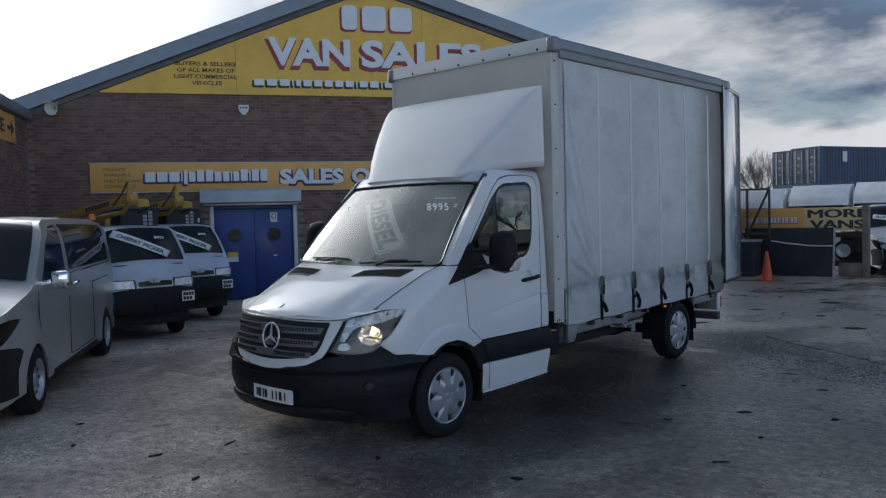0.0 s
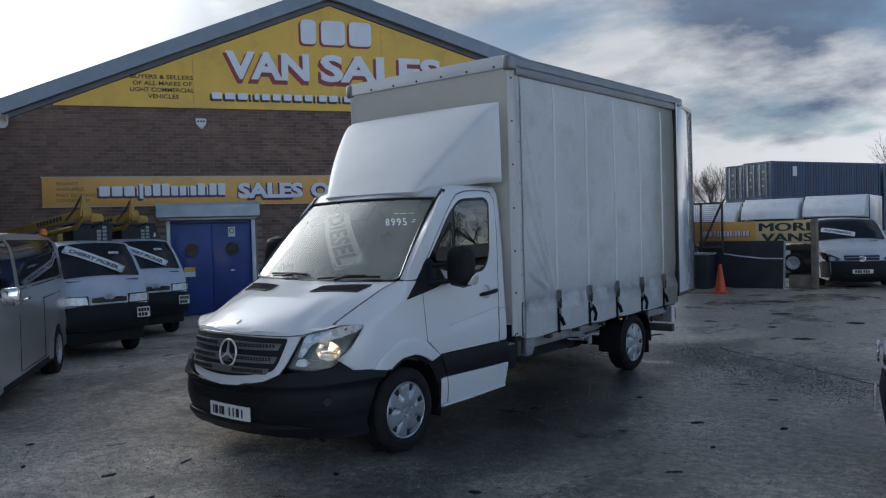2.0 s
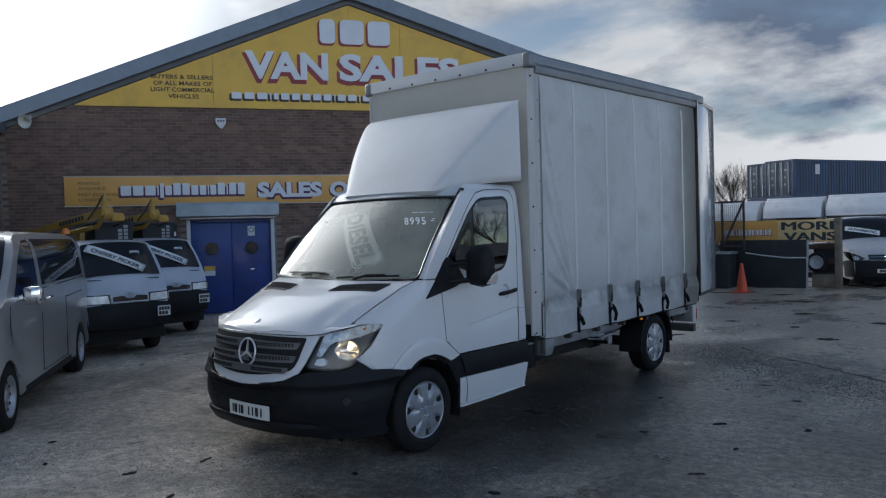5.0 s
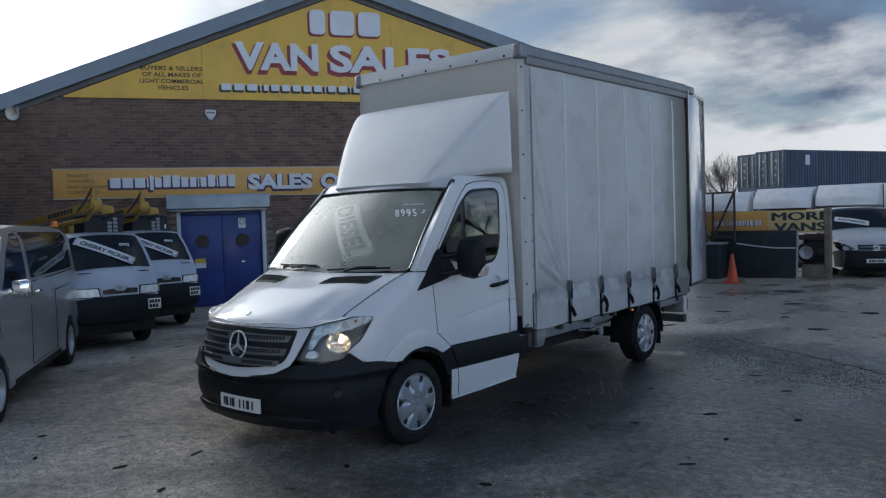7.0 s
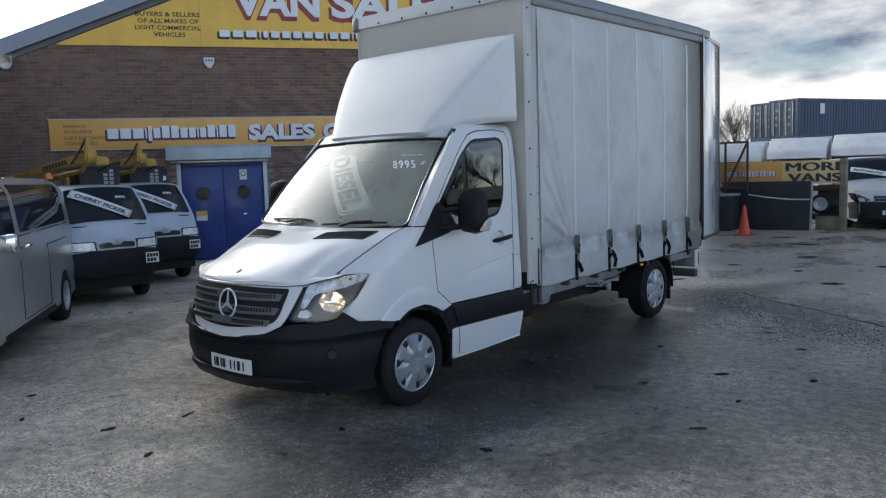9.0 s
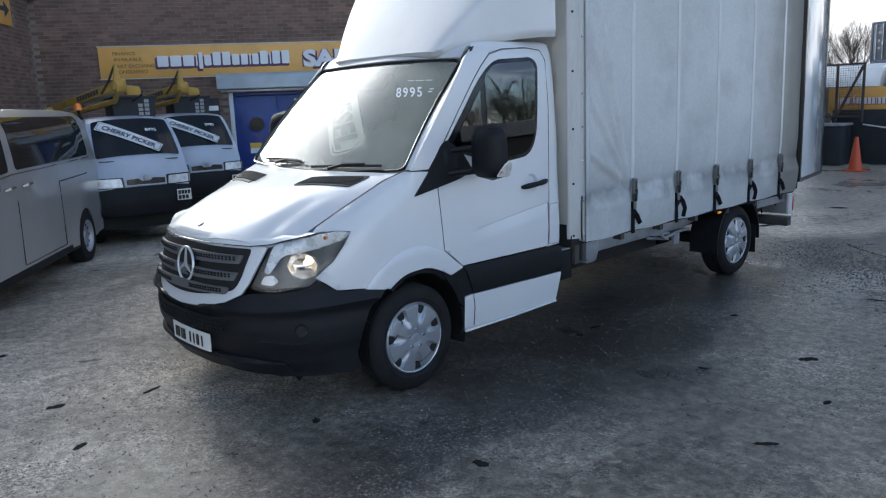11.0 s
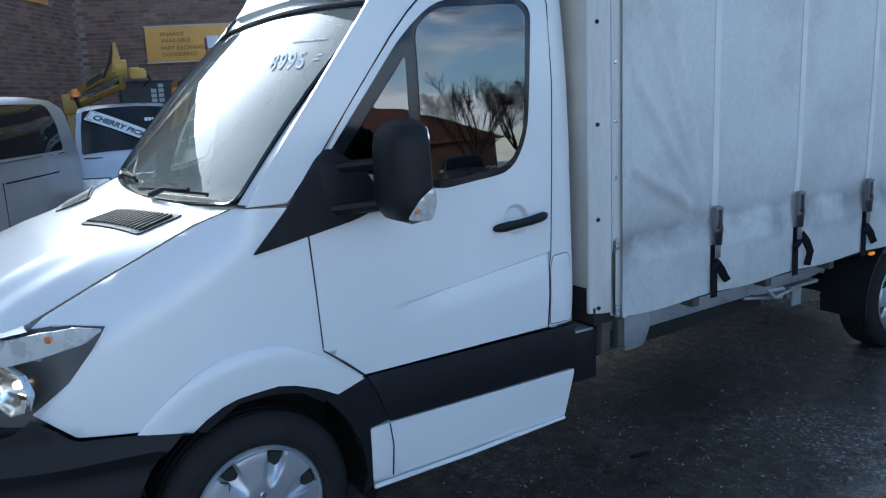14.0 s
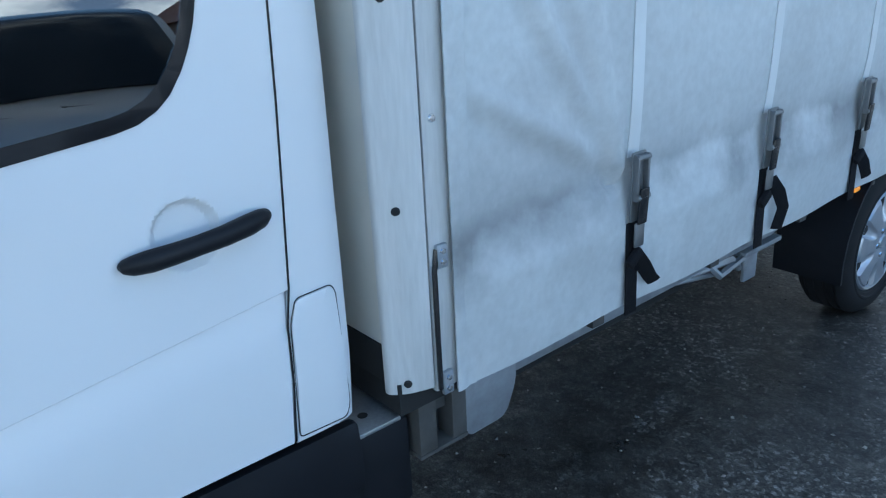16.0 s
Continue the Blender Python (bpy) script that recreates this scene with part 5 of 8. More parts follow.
both("rear_arch_guard", sheet(clad_r, lambda y, z: side(y, z, .006), .05, .05, (1, 0, 0), .003), BLACK, truck)
front_lip = [(-.214, .727), (-.113, .787), (.088, .812), (.234, .767), (.30, .727), (.27, .69), (.18, .755), (.07, .775), (-.05, .77), (-.17, .70)]
both("arch_edge", sheet(front_lip, lambda y, z: side(y, z, -.004), .05, .04, (1, 0, 0)), BLACK, truck)
part("cab_shell", join(box((-.9, .45, .42), (.9, 1.44, .60)), prism([(-.72, 1.0), (-.72, .5), (.5, .5), (.5, 1.2), (.2, 1.30), (-.2, 1.22)], "x", -.5, .5), box((-.80, -.6, .5), (-.5, -.45, .8))), DARK, truck, "dark cab floor and engine bay")
part("cab_bulkhead", prism([(-.88, .6), (.88, .6), (.88, 1.5), (.83, 2.2), (-.83, 2.2), (-.88, 1.5)], "y", 1.44, 1.48), LINING, truck, "pale lining at the back of the cab")
part("headlining", box((-.74, .92, 2.20), (.74, 1.43, 2.22), .004), LINING, truck)


def roof_skin(x, w):
    """The cab's roof: w runs from 0 at the windscreen's head to 1 at the back; the head rolls over into the roof."""
    y0 = .598 + (.150 if x > 0 else .045) * (x / .742) ** 2
    roll = max(0.0, 1 - w / .24)
    return (x, y0 + (1.47 - y0) * w - .012 * math.sin(math.pi * min(1.0, w / .2)), 2.292 - .05 * (abs(x) / .80) ** 6 * (1 - roll) - .120 * roll ** 1.8 - .012 * roll * (x / .74) ** 2)


roof_cuts = [.02, .04, .07, .10, .13, .16, .20, .24, .32, .45, .6, .75, .9]
part("cab_roof", sheet([(-.80, 0), (.80, 0), (.80, 1), (-.80, 1)], roof_skin, (.06, roof_cuts), .03, (0, 0, 1), .004), WHITE, truck)
both("gutter_end", tube([(.845, .630, 2.138), (.858, .655, 2.172), (.856, .690, 2.202), (.842, .740, 2.228)], [.014, .022, .026, .016], 6, flat=.7), TRIM, truck, "black gutter end at the corner of the windscreen")


# windscreen
def screen(x, v, off=0.0):
    """v runs from 0 at the bonnet to 1 at the roof; x from -1 to 1 across."""
    base = Vector((.893 * x, -.085 + .125 * x * x, 1.412 + .030 * x * x))
    top = Vector((.742 * x, .600 + (.150 if x > 0 else .045) * x * x, 2.162 - .015 * x * x))
    p = base.lerp(top, v)
    bulge = .035 * math.sin(math.pi * v) * (1 - .3 * x * x)
    return tuple(p + Vector((0, -.72, .70)) * (bulge + off))


glass_o = fillet([(-.985, .015), (.985, .015), (.975, .975), (-.975, .975)], .06)
windscreen = part("windscreen", sheet(glass_o, lambda x, v: screen(x, v), .08, 0, (0, -1, .5)), SCREEN, truck, "clear windscreen with price figures and a sign behind it")
windscreen.visible_shadow = False
edge_path = []
ring_pts = fillet([(-1, 0), (1, 0), (.985, .985), (-.985, .985)], .06)
for (a, b), (c, d) in zip(ring_pts, ring_pts[1:] + ring_pts[:1]):
    cuts = max(1, int(math.hypot(c - a, d - b) / .1))
    edge_path += [screen(a + (c - a) * i / cuts, b + (d - b) * i / cuts, .003) for i in range(cuts)]
part("windscreen_seal", tube(edge_path, .013, 6, True, flat=.6), TRIM, windscreen, "black rubber seal")
part("header_band", sheet([(-.96, .966), (.96, .966), (.96, .99), (-.96, .99)], lambda x, v: screen(x, v, -.004), .1, .002, (0, -1, .5)), TRIM, windscreen)
part("price_figures", sheet_words := moved(words("8995", .080, .001, .0012, 1.22, width=.23), Matrix(((1, 0, 0, 0), (0, 1, 0, 0), (0, 0, 1, 0), (0, 0, 0, 1)))), CHALK, windscreen, "white handwritten price figures")
ob = bpy.data.objects["price_figures"]
for v in ob.data.vertices:
    x, y, z = v.co
    v.co = Vector(screen(.56 + x * 1.17 - y * .80, .625 + y * 1.2, z + .003))
for x0, y0, w in ((0, 0, .05), (.06, 0, .06), (.13, 0, .05)):
    tb = part("small_print", box((x0, y0, 0), (x0 + w, y0 + .007, .001)), CHALK, windscreen)
    for v in tb.data.vertices:
        x, y, z = v.co
        v.co = Vector(screen(.57 + x * 1.45, .780 + y / 1.05, z + .003))
tb = part("price_suffix", bars([[.03], [.03]], .009, .018, .001), CHALK, windscreen)
for v in tb.data.vertices:
    x, y, z = v.co
    v.co = Vector(screen(.86 + x / .80, .690 + y / 1.05, z + .003))
for x0, x1, v0, v1 in ((-.78, -.12, .035, .075), (.02, .80, .020, .045)):
    blade = [screen(x0 + (x1 - x0) * i / 8, v0 + (v1 - v0) * math.sin(math.pi * i / 8) * .4 + (v1 - v0) * i / 8 * .3, .022) for i in range(9)]
    wiper = part("wiper", tube(blade, .009, 5), TRIM, truck, "black wiper blade and arm")
    part("wiper_arm", tube([screen(x0 + .25, v0 - .015, .03), screen(x0 + .42, v0 + .01, .045), screen(x0 + .62, v0 + .02, .03)], [.014, .011, .008], 6), BLACK, wiper)
# the pillars turn in to meet the glass
bm = bmesh.new()
rows_n = []
for i in range(13):
    w = i / 12
    z = 1.44 + .79 * w
    a = Vector(side(rise(z, (1.436, 1.50, 1.90, 2.15, 2.245), (.06, .10, .42, .62, .72)) + .012, z, .0005))
    b = Vector(screen(1.008, min(1.0, max(0.0, (z - 1.442) / .715)), .001))
    rows_n.append([bm.verts.new(a.lerp(b, k / 3) + Vector((.3, -.7, .4)) * .004 * math.sin(math.pi * k / 3)) for k in range(4)])
for a, b in zip(rows_n, rows_n[1:]):
    for k in range(3):
        bm.faces.new((a[k], a[k + 1], b[k + 1], b[k]))
bmesh.ops.recalc_face_normals(bm, faces=bm.faces)
for f in bm.faces:
    f.smooth = True
both("pillar_return", bm, WHITE, truck)
# dashboard, wheel and seats behind the screen
dash = part("dashboard", prism(fillet([(-.04, 1.38), (.38, 1.40), (.56, 1.34), (.62, 1.15), (.60, .75), (.30, .70), (0, 1.0)], .05), "x", -.86, .86, .01), CREAM, truck, "grey beige dashboard")
for x in (-.45, .45):
    part("dash_vent", moved(box((-.10, -.015, 0), (.10, .015, .012), .004), pose(x, .17, 1.398)), BLACK, dash)
part("steering_wheel", join(tube([(.20 * math.cos(a), .20 * math.sin(a), 0) for a in np.linspace(0, 2 * math.pi, 25)[:-1]], .016, 8, True), box((-.06, -.05, -.03), (.06, .05, .02), .02), box((-.2, -.015, -.012), (.2, .015, .004), .004)), BLACK, truck, "black steering wheel", m=pose(-.42, .66, 1.42, 50, 0, 0))
for x in (-.44, .16, .56):
    seat = part("seat", join(box((x - .22, .85, .95), (x + .22, 1.32, 1.10), .04), moved(box((-.21, -.06, 0), (.21, .06, .62), .05), pose(x, 1.32, 1.05, -14)), moved(box((-.12, -.05, 0), (.12, .05, .18), .04), pose(x, 1.385, 1.70, -8))), SEATCLOTH, truck, "dark cloth cab seat")
for x in (.36, -.36):
    part("sun_visor", moved(box((-.2, -.008, -.09), (.2, .008, .09), .006), pose(x, .80, 2.04, -40)), CREAM, truck)

# a card sign stood behind the windscreen
sign_card = thing("windscreen_sign", pose(0, 0, 0), "white card sign with teal lettering behind the windscreen", "sign")


def on_glass(u, v, off):
    """A card leaning on the inside of the screen, its length down the glass."""
    a = radians(-46)
    c, s2 = math.cos(a), math.sin(a)
    u += .60 * v                    # sheared so that its corners fit the camera's view
    return screen(-.03 + (u * c - v * s2) / .82, .485 + (u * s2 + v * c) / 1.02, off)


card = part("card", sheet(fillet([(-.52, -.145), (.44, -.145), (.44, .145), (-.52, .145)], .04), lambda u, v: on_glass(u, v, -.022), .06, .003, (0, -1, .5)), BRIGHTCARD, sign_card)
edge = [(u, v) for u, v in fillet([(-.50, -.127), (.42, -.127), (.42, .127), (-.50, .127)], .04)]
part("card_border", tube([on_glass(u, v, -.018) for u, v in edge], .006, 4, True, flat=.4), INK_T, sign_card)
let = words("DIESEL", .182, .0008, .010, 1.05, align="CENTER", width=.84)
ob = part("card_lettering", let, INK_T, sign_card)
for v in ob.data.vertices:
    x, y, z = v.co
    v.co = Vector(on_glass(x - .04, y - .091, -.017 + z))

# roof fairing over the cab
FAIR = ((0, .17, .35, .55, .78, .92, 1), (.610, .775, .940, 1.098, 1.255, 1.350, 1.440), (2.215, 2.42, 2.62, 2.80, 2.97, 3.055, 3.085), (.600, .735, .838, .918, .985, 1.008, 1.012))


def fair(u, v):
    """u across from -1 to 1, v from 0 at the cab's roof to 1 at the top; the flat raking front meets flat flanks in a crease at three fifths."""
    au, k = abs(u), .62
    py, pz, wide = (rise(v, FAIR[0], FAIR[i]) for i in (1, 2, 3))
    t = min(1.0, au / k)
    dome = .018 * (1 - t * t) * math.sin(math.pi * min(1, v * 1.05))
    edge = Vector((math.copysign(wide * t, u), py + .012 * t ** 4 - dome, pz - .008 * t ** 4 + dome))
    if au > k:
        s = (au - k) / (1 - k)
        back = Vector((math.copysign(1.015 - .012 * v, u), 1.455, 2.335 + v * (3.045 - 2.335)))
        edge = edge.lerp(back, s)
        edge.x += math.copysign(.030 * math.sin(math.pi * s) * (1 - v) ** 1.5, u)
        edge.z += .030 * math.sin(math.pi * s) * max(0.0, 1 - v * 5)
    return tuple(edge - Vector((.03, 0, 0)))


bm = bmesh.new()
us = sorted(set(np.round(np.concatenate([np.linspace(-1, -.62, 11), np.linspace(-.62, .62, 31), np.linspace(.62, 1, 11)]), 4)))
vs = np.linspace(0, 1, 25)
grid = [[bm.verts.new(fair(float(u), float(v))) for u in us] for v in vs]
for a, b in zip(grid, grid[1:]):
    for j in range(len(us) - 1):
        bm.faces.new((a[j], a[j + 1], b[j + 1], b[j]))
skirt = [bm.verts.new(Vector(v.co) + Vector((-.03 * math.copysign(1, v.co.x) * min(1, abs(v.co.x) * 2), .03, -.035))) for v in grid[0]]
for j in range(len(us) - 1):
    bm.faces.new((skirt[j], skirt[j + 1], grid[0][j + 1], grid[0][j]))
bm.faces.new([row[0] for row in grid] + [row[-1] for row in grid[::-1]])
bmesh.ops.recalc_face_normals(bm, faces=bm.faces)
for _ in range(3):
    bmesh.ops.smooth_vert(bm, verts=[v for row in grid[1:-1] for v in row[1:-1]], factor=.5, use_axis_x=True, use_axis_y=True, use_axis_z=True)
fairing = part("roof_fairing", bm, FIBRE, truck, "white moulded roof fairing with a faded emblem", sharp=50)
# ghost of a peeled sticker on the front, a little cleaner and glossier than the rest
# the off side of the cab is stretched outwards to fit the camera's view
for ob in truck.children_recursive:
    if ob.type == "MESH" and ob.name.split(".")[0] not in ("roof_fairing", "emblem", "emblem_ring", "steering_wheel", "number_plate", "plate_bar"):
        for v in ob.data.vertices:
            if v.co.x < -.02:
                v.co.x = -.02 + (v.co.x + .02) * (1.15 if "windscreen" in ob.name or ob.name == "header_band" else 1.15 - .03 if ob.name == "cab_roof" else rise(v.co.z, (1.45, 2.2), (1.09, .99)))

# box body
deck = part("load_deck", join(box((-BOX_L + .02, BOX_F, FLOOR - .06), (BOX_W - .02, BOX_R, FLOOR + .02))), DARK, truck)
part("front_bulkhead", box((-BOX_L + .045, BOX_F, .885), (BOX_W - .045, BOX_F + .03, BOX_TOP - .06)), PANEL, truck, "cream front panel of the box")
part("panel_foot", box((-BOX_L + .045, BOX_F - .004, .79), (BOX_W - .045, BOX_F + .034, .882), .004), DARK, truck, "black strip below the front panel")
post_o = fillet([(.006, -.014, .002), (.022, -.014, .02), (.050, .020, .04), (.068, .080, .006), (.060, .082, .002), (.042, .030, .03), (.012, .006, .02), (.006, .006, .002)], .01, 5)
for s in (1, -1):
    o = [(s * (x + (BOX_W if s > 0 else BOX_L) - .060), y + BOX_F) for x, y in post_o]
    post = part("corner_post", prism(o, "z", .775, BOX_TOP - .04), POST, truck, "grubby pale corner post")
    for z in (.80, 1.204, 1.619, 2.047, 2.475, 2.903, 3.325):
        part("post_bolt", lathe([(0, .007), (.007, .006), (.010, 0)], 10, pose(s * ((BOX_W if s > 0 else BOX_L) - .012), BOX_F + .020, float(z), 90, 0, s * 58)), DARK, post)
    wide = BOX_W if s > 0 else BOX_L
    at = lambda a, y0, z0, b, y1, z1, bev=.003: box((min(s * (wide - a), s * (wide - b)), y0, z0), (max(s * (wide - a), s * (wide - b)), y1, z1), bev)  # noqa: E731
    foot = part("post_foot", at(.105, BOX_F + .055, .578, .028, BOX_F + .108, .774), MUDDY, post, "muddy steel post foot")
    part("foot_plate", at(.105, BOX_F + .160, .570, .032, BOX_F + .205, .722), MUDDY, foot)
    part("foot_back", at(.105, BOX_F + .1085, .578, .085, BOX_F + .1595, .74), DARK, foot)
    part("foot_base", at(.105, BOX_F + .055, .566, .028, BOX_F + .205, .5775), MUDDY, foot)
    strip = part("tension_rail", at(.016, BOX_F + .092, .752, .002, BOX_F + .160, 3.36), POST, post, "pale alloy strip along the curtain's front edge")
    part("tension_pole", tube([(s * (wide + .004), BOX_F + .100, .76), (s * (wide + .006), BOX_F + .098, 1.05), (s * (wide + .002), BOX_F + .108, 1.10)], .006, 6), TRIM, strip)
    for z0, z1 in ((.742, .80), (1.055, 1.11)):
        clip = part("pole_clip", at(.002, BOX_F + .106, z0, -.010, BOX_F + .135, z1), STEEL, strip)
        for z in (z0 + .015, z1 - .015):
            part("clip_rivet", lathe([(0, .005), (.006, .004), (.008, 0)], 10, pose(s * (wide + .010), BOX_F + .121, z, 0, s * 90)), CHROME, clip)
TILT = Matrix(((1, 0, 0, 0), (0, 1, 0, 0), (0, .011, 1, -.011 * BOX_F), (0, 0, 0, 1)))      # the roof rails are sheared up to the tail to fit the camera's view
part("box_roof", prism(fillet([(-BOX_L - .004, 3.44, .0), (-BOX_L - .004, BOX_TOP, .04), (-BOX_L + .08, BOX_TOP + .015, .08), (BOX_W - .08, BOX_TOP + .015, .08), (BOX_W + .004, BOX_TOP, .04), (BOX_W + .004, 3.44, .0)], .02), "y", BOX_F - .012, BOX_R), FIBRE, truck, "pale box roof")
part("front_cap_trim", prism(fillet([(-BOX_L - .010, 3.425, .004), (-BOX_L - .010, BOX_TOP + .002, .05), (-BOX_L + .07, BOX_TOP + .022, .06), (BOX_W - .07, BOX_TOP + .022, .06), (BOX_W + .010, BOX_TOP + .002, .05), (BOX_W + .010, 3.425, .004)], .01), "y", BOX_F - .022, BOX_F + .02, .006), FIBRE, truck, "pale alloy roof edge with dark bolts")
for x in np.linspace(-.85, .85, 6):
    part("trim_bolt", lathe([(0, .007), (.010, .006), (.013, 0)], 10, pose(float(x), BOX_F - .022, 3.45, 90)), DARK, truck)
for s in (1, -1):
    part("corner_cap", join(box((s * ((BOX_W if s > 0 else BOX_L) - .03) - .055, BOX_F - .032, 3.40), (s * ((BOX_W if s > 0 else BOX_L) - .03) + .055, BOX_F + .09, BOX_TOP + .026), .03, 3)), RAIL, truck, "rounded grey corner cap")
    wide = BOX_W if s > 0 else BOX_L
    rail_o = fillet([(s * (wide - .04), 3.345), (s * (wide + .020), 3.355), (s * (wide + .028), 3.42), (s * (wide + .014), 3.435), (s * (wide + .026), 3.445), (s * (wide + .022), 3.525), (s * (wide - .02), 3.555), (s * (wide - .06), 3.55)], .008)
    part("roof_rail", moved(prism(rail_o, "y", BOX_F + .06, BOX_R + .02), TILT), RAIL, truck, "grey alloy side rail of the roof")
    part("rear_cap", prism(fillet([(s * (wide - .10), 3.475), (s * (wide + .024), 3.475), (s * (wide + .024), 3.575, .03), (s * (wide - .10), 3.60, .02)], .01), "y", BOX_R + .021, BOX_R + .27, .02, 3), RAIL, truck, "grey corner cap over the rear door")

STRAPS = [2.365, 3.045, 3.722, 4.402, 5.080]


def curtain_x(y, z):
    """The curtain hangs with soft folds, drawn in below the buckles by the straps."""
    x = BOX_W + .004 - .008 * rise(y, (5.0, 5.3, 5.53), (0, .3, 1))
    pull = min(abs(y - s) for s in STRAPS)
    hem = rise(z, (.72, .80, .98, 1.12, 1.30), (-.004, .010, .026, -.012, 0))
    hem *= rise(y, (BOX_F + .16, BOX_F + .40), (.15, 1))
    x += hem * (.35 + .65 * min(1.0, pull / .28)) - .012 * math.exp(-(pull / .05) ** 2) * math.exp(-((z - 1.08) / .10) ** 2)
    # folds that fan out from the first buckle up to the front edge
    dy, dz = 2.33 - y, z - 1.14
    if dy > 0 and dz > -.05:
        for k, top in enumerate((.30, .78, 1.32, 1.95)):
            far = dy * (top / .58)
            d = (dz - far) / math.hypot(1, top / .58)
            x += .019 * math.exp(-(d / .028) ** 2) * rise(dy, (.03, .15, .46, .58), (.3, 1, .8, 0)) - .008 * math.exp(-((d + .05) / .04) ** 2)
    # shallow belly between the seams, and small ripples
    x += .010 * math.sin(math.pi * (z - .75) / 2.6) * math.cos(y * 1.3 + .6)
    x += .004 * noise.noise((y * 1.7, z * 1.2, 3.1)) + .0025 * noise.noise((y * 5, z * 2.2, 7.7))
    x -= .010 * rise(z, (3.15, 3.34), (0, 1))
    x += .006 * noise.noise((y * 3.1, z * 3.3, 1.2)) * rise(z, (.9, 1.3, 1.5), (1, .8, 0))
    return x


def hem_z(y):
    return .728 + .014 * (y - 1.6) / 3.5 + .006 * math.cos((y - 2.35) / .68 * 2 * math.pi)


def curtain():
    bm = bmesh.new()
    ys, zs = np.concatenate((np.linspace(BOX_F + .155, 2.42, 76), np.linspace(2.45, BOX_R + .010, 112))), np.linspace(0, 1, 130)
    rows = []
    for y in ys:
        z0, row = hem_z(float(y)), []
        for v in zs:
            z = z0 + float(v) ** 1.25 * (3.355 + .011 * (float(y) - BOX_F) - z0)
            row.append(bm.verts.new((curtain_x(float(y), z), float(y), z)))
        rows.append(row)
    for a, b in zip(rows, rows[1:]):
        for j in range(len(zs) - 1):
            bm.faces.new((a[j], b[j], b[j + 1], a[j + 1]))
    bmesh.ops.recalc_face_normals(bm, faces=bm.faces)
    bm.normal_update()
    if bm.faces[0].normal.x < 0:
        bmesh.ops.reverse_faces(bm, faces=bm.faces)
    under = {v: bm.verts.new(v.co - Vector((.006, 0, 0))) for v in bm.verts[:]}
    tops = bm.faces[:]
    rim = [(e.link_loops[0].vert, e.link_loops[0].link_loop_next.vert) for e in bm.edges if len(e.link_faces) == 1]
    for f in tops:
        bm.faces.new([under[v] for v in reversed(f.verts)])
    for a, b in rim:
        bm.faces.new((b, a, under[a], under[b]))
    return bm


bm = curtain()
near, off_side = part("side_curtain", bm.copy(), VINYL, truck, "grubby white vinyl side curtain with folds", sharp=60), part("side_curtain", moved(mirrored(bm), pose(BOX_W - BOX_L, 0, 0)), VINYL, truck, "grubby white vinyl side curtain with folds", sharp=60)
bm.free()
for s0 in STRAPS:
    y = s0 + .012
    part("curtain_seam", sheet([(y - .022, 1.16), (y + .022, 1.16), (y + .022, 3.325), (y - .022, 3.325)], lambda a, z: (curtain_x(a, z) + .004, a, z), (.05, .04), .003, (1, 0, 0)), SEAM, near)
part("curtain_edge", sheet([(BOX_F + .146, .735), (BOX_F + .205, .735), (BOX_F + .205, 3.33), (BOX_F + .146, 3.33)], lambda a, z: (BOX_W + .010 + .004 * math.sin((a - BOX_F) * 90) - .008 * rise(z, (3.15, 3.34), (0, 1)), a, z), (.014, .08), .004, (1, 0, 0)), VINYL, near)
for z in (1.38, 1.63, 1.88, 2.3, 2.7, 3.1):
    part("edge_rivet", lathe([(0, .006), (.007, .005), (.010, 0)], 10, pose(BOX_W - .002, BOX_F + .118, z, 0, 90)), CHROME, near)
for i, y in enumerate(STRAPS):
    x = BOX_W + .020
    st = part("curtain_strap", join(
        moved(box((-.002, -.025, 0), (.002, .025, .27), .001), pose(x - .002, y, .715, 0, -1.5, 0)),
        tube([(x + .006, y - .005, .905), (x + .020, y + .02, .86), (x + .018, y + .055, .815), (x + .012, y + .085, .79)] if i % 2 == 0 else [(x + .008, y + .02, .95), (x + .026, y + .05, .90), (x + .028, y + .085, .84), (x + .012, y + .085, .76)], [.020, .022, .020, .020], 6, flat=.16)), WEB, near, "black webbing strap with a loose tail")
    part("strap_knot", moved(box((-.010, -.030, -.016), (.010, .030, .016), .006), pose(x + .012, y - .012, .89, 0, 0, 0) @ pose(0, 0, 0, 38)), WEB, st)
    buckle = part("strap_buckle", join(
        moved(box((-.004, -.028, 0), (.004, .028, .19), .003), pose(x, y + .004, .99)),
        moved(box((-.010, -.025, .06), (.010, -.017, .185), .002), pose(x + .010, y + .004, .99)),
        moved(box((-.010, .017, .06), (.010, .025, .185), .002), pose(x + .010, y + .004, .99)),
        tube([(x + .012, y - .024, 1.165), (x + .012, y + .032, 1.165)], .009, 8), tube([(x + .016, y - .022, 1.06), (x + .016, y + .030, 1.06)], .010, 8)), BUCKLE, st, "steel over-centre buckle")
    part("buckle_lever", moved(box((-.004, -.018, 0), (.004, .018, .10), .003), pose(x + .018, y + .005, .985, 0, 3, 0)), TRIM, buckle, "black lever")
    part("buckle_tip", moved(box((-.004, -.020, 0), (.004, .020, .07), .004), pose(x + .012, y + .004, .918)), BUCKLE, buckle)

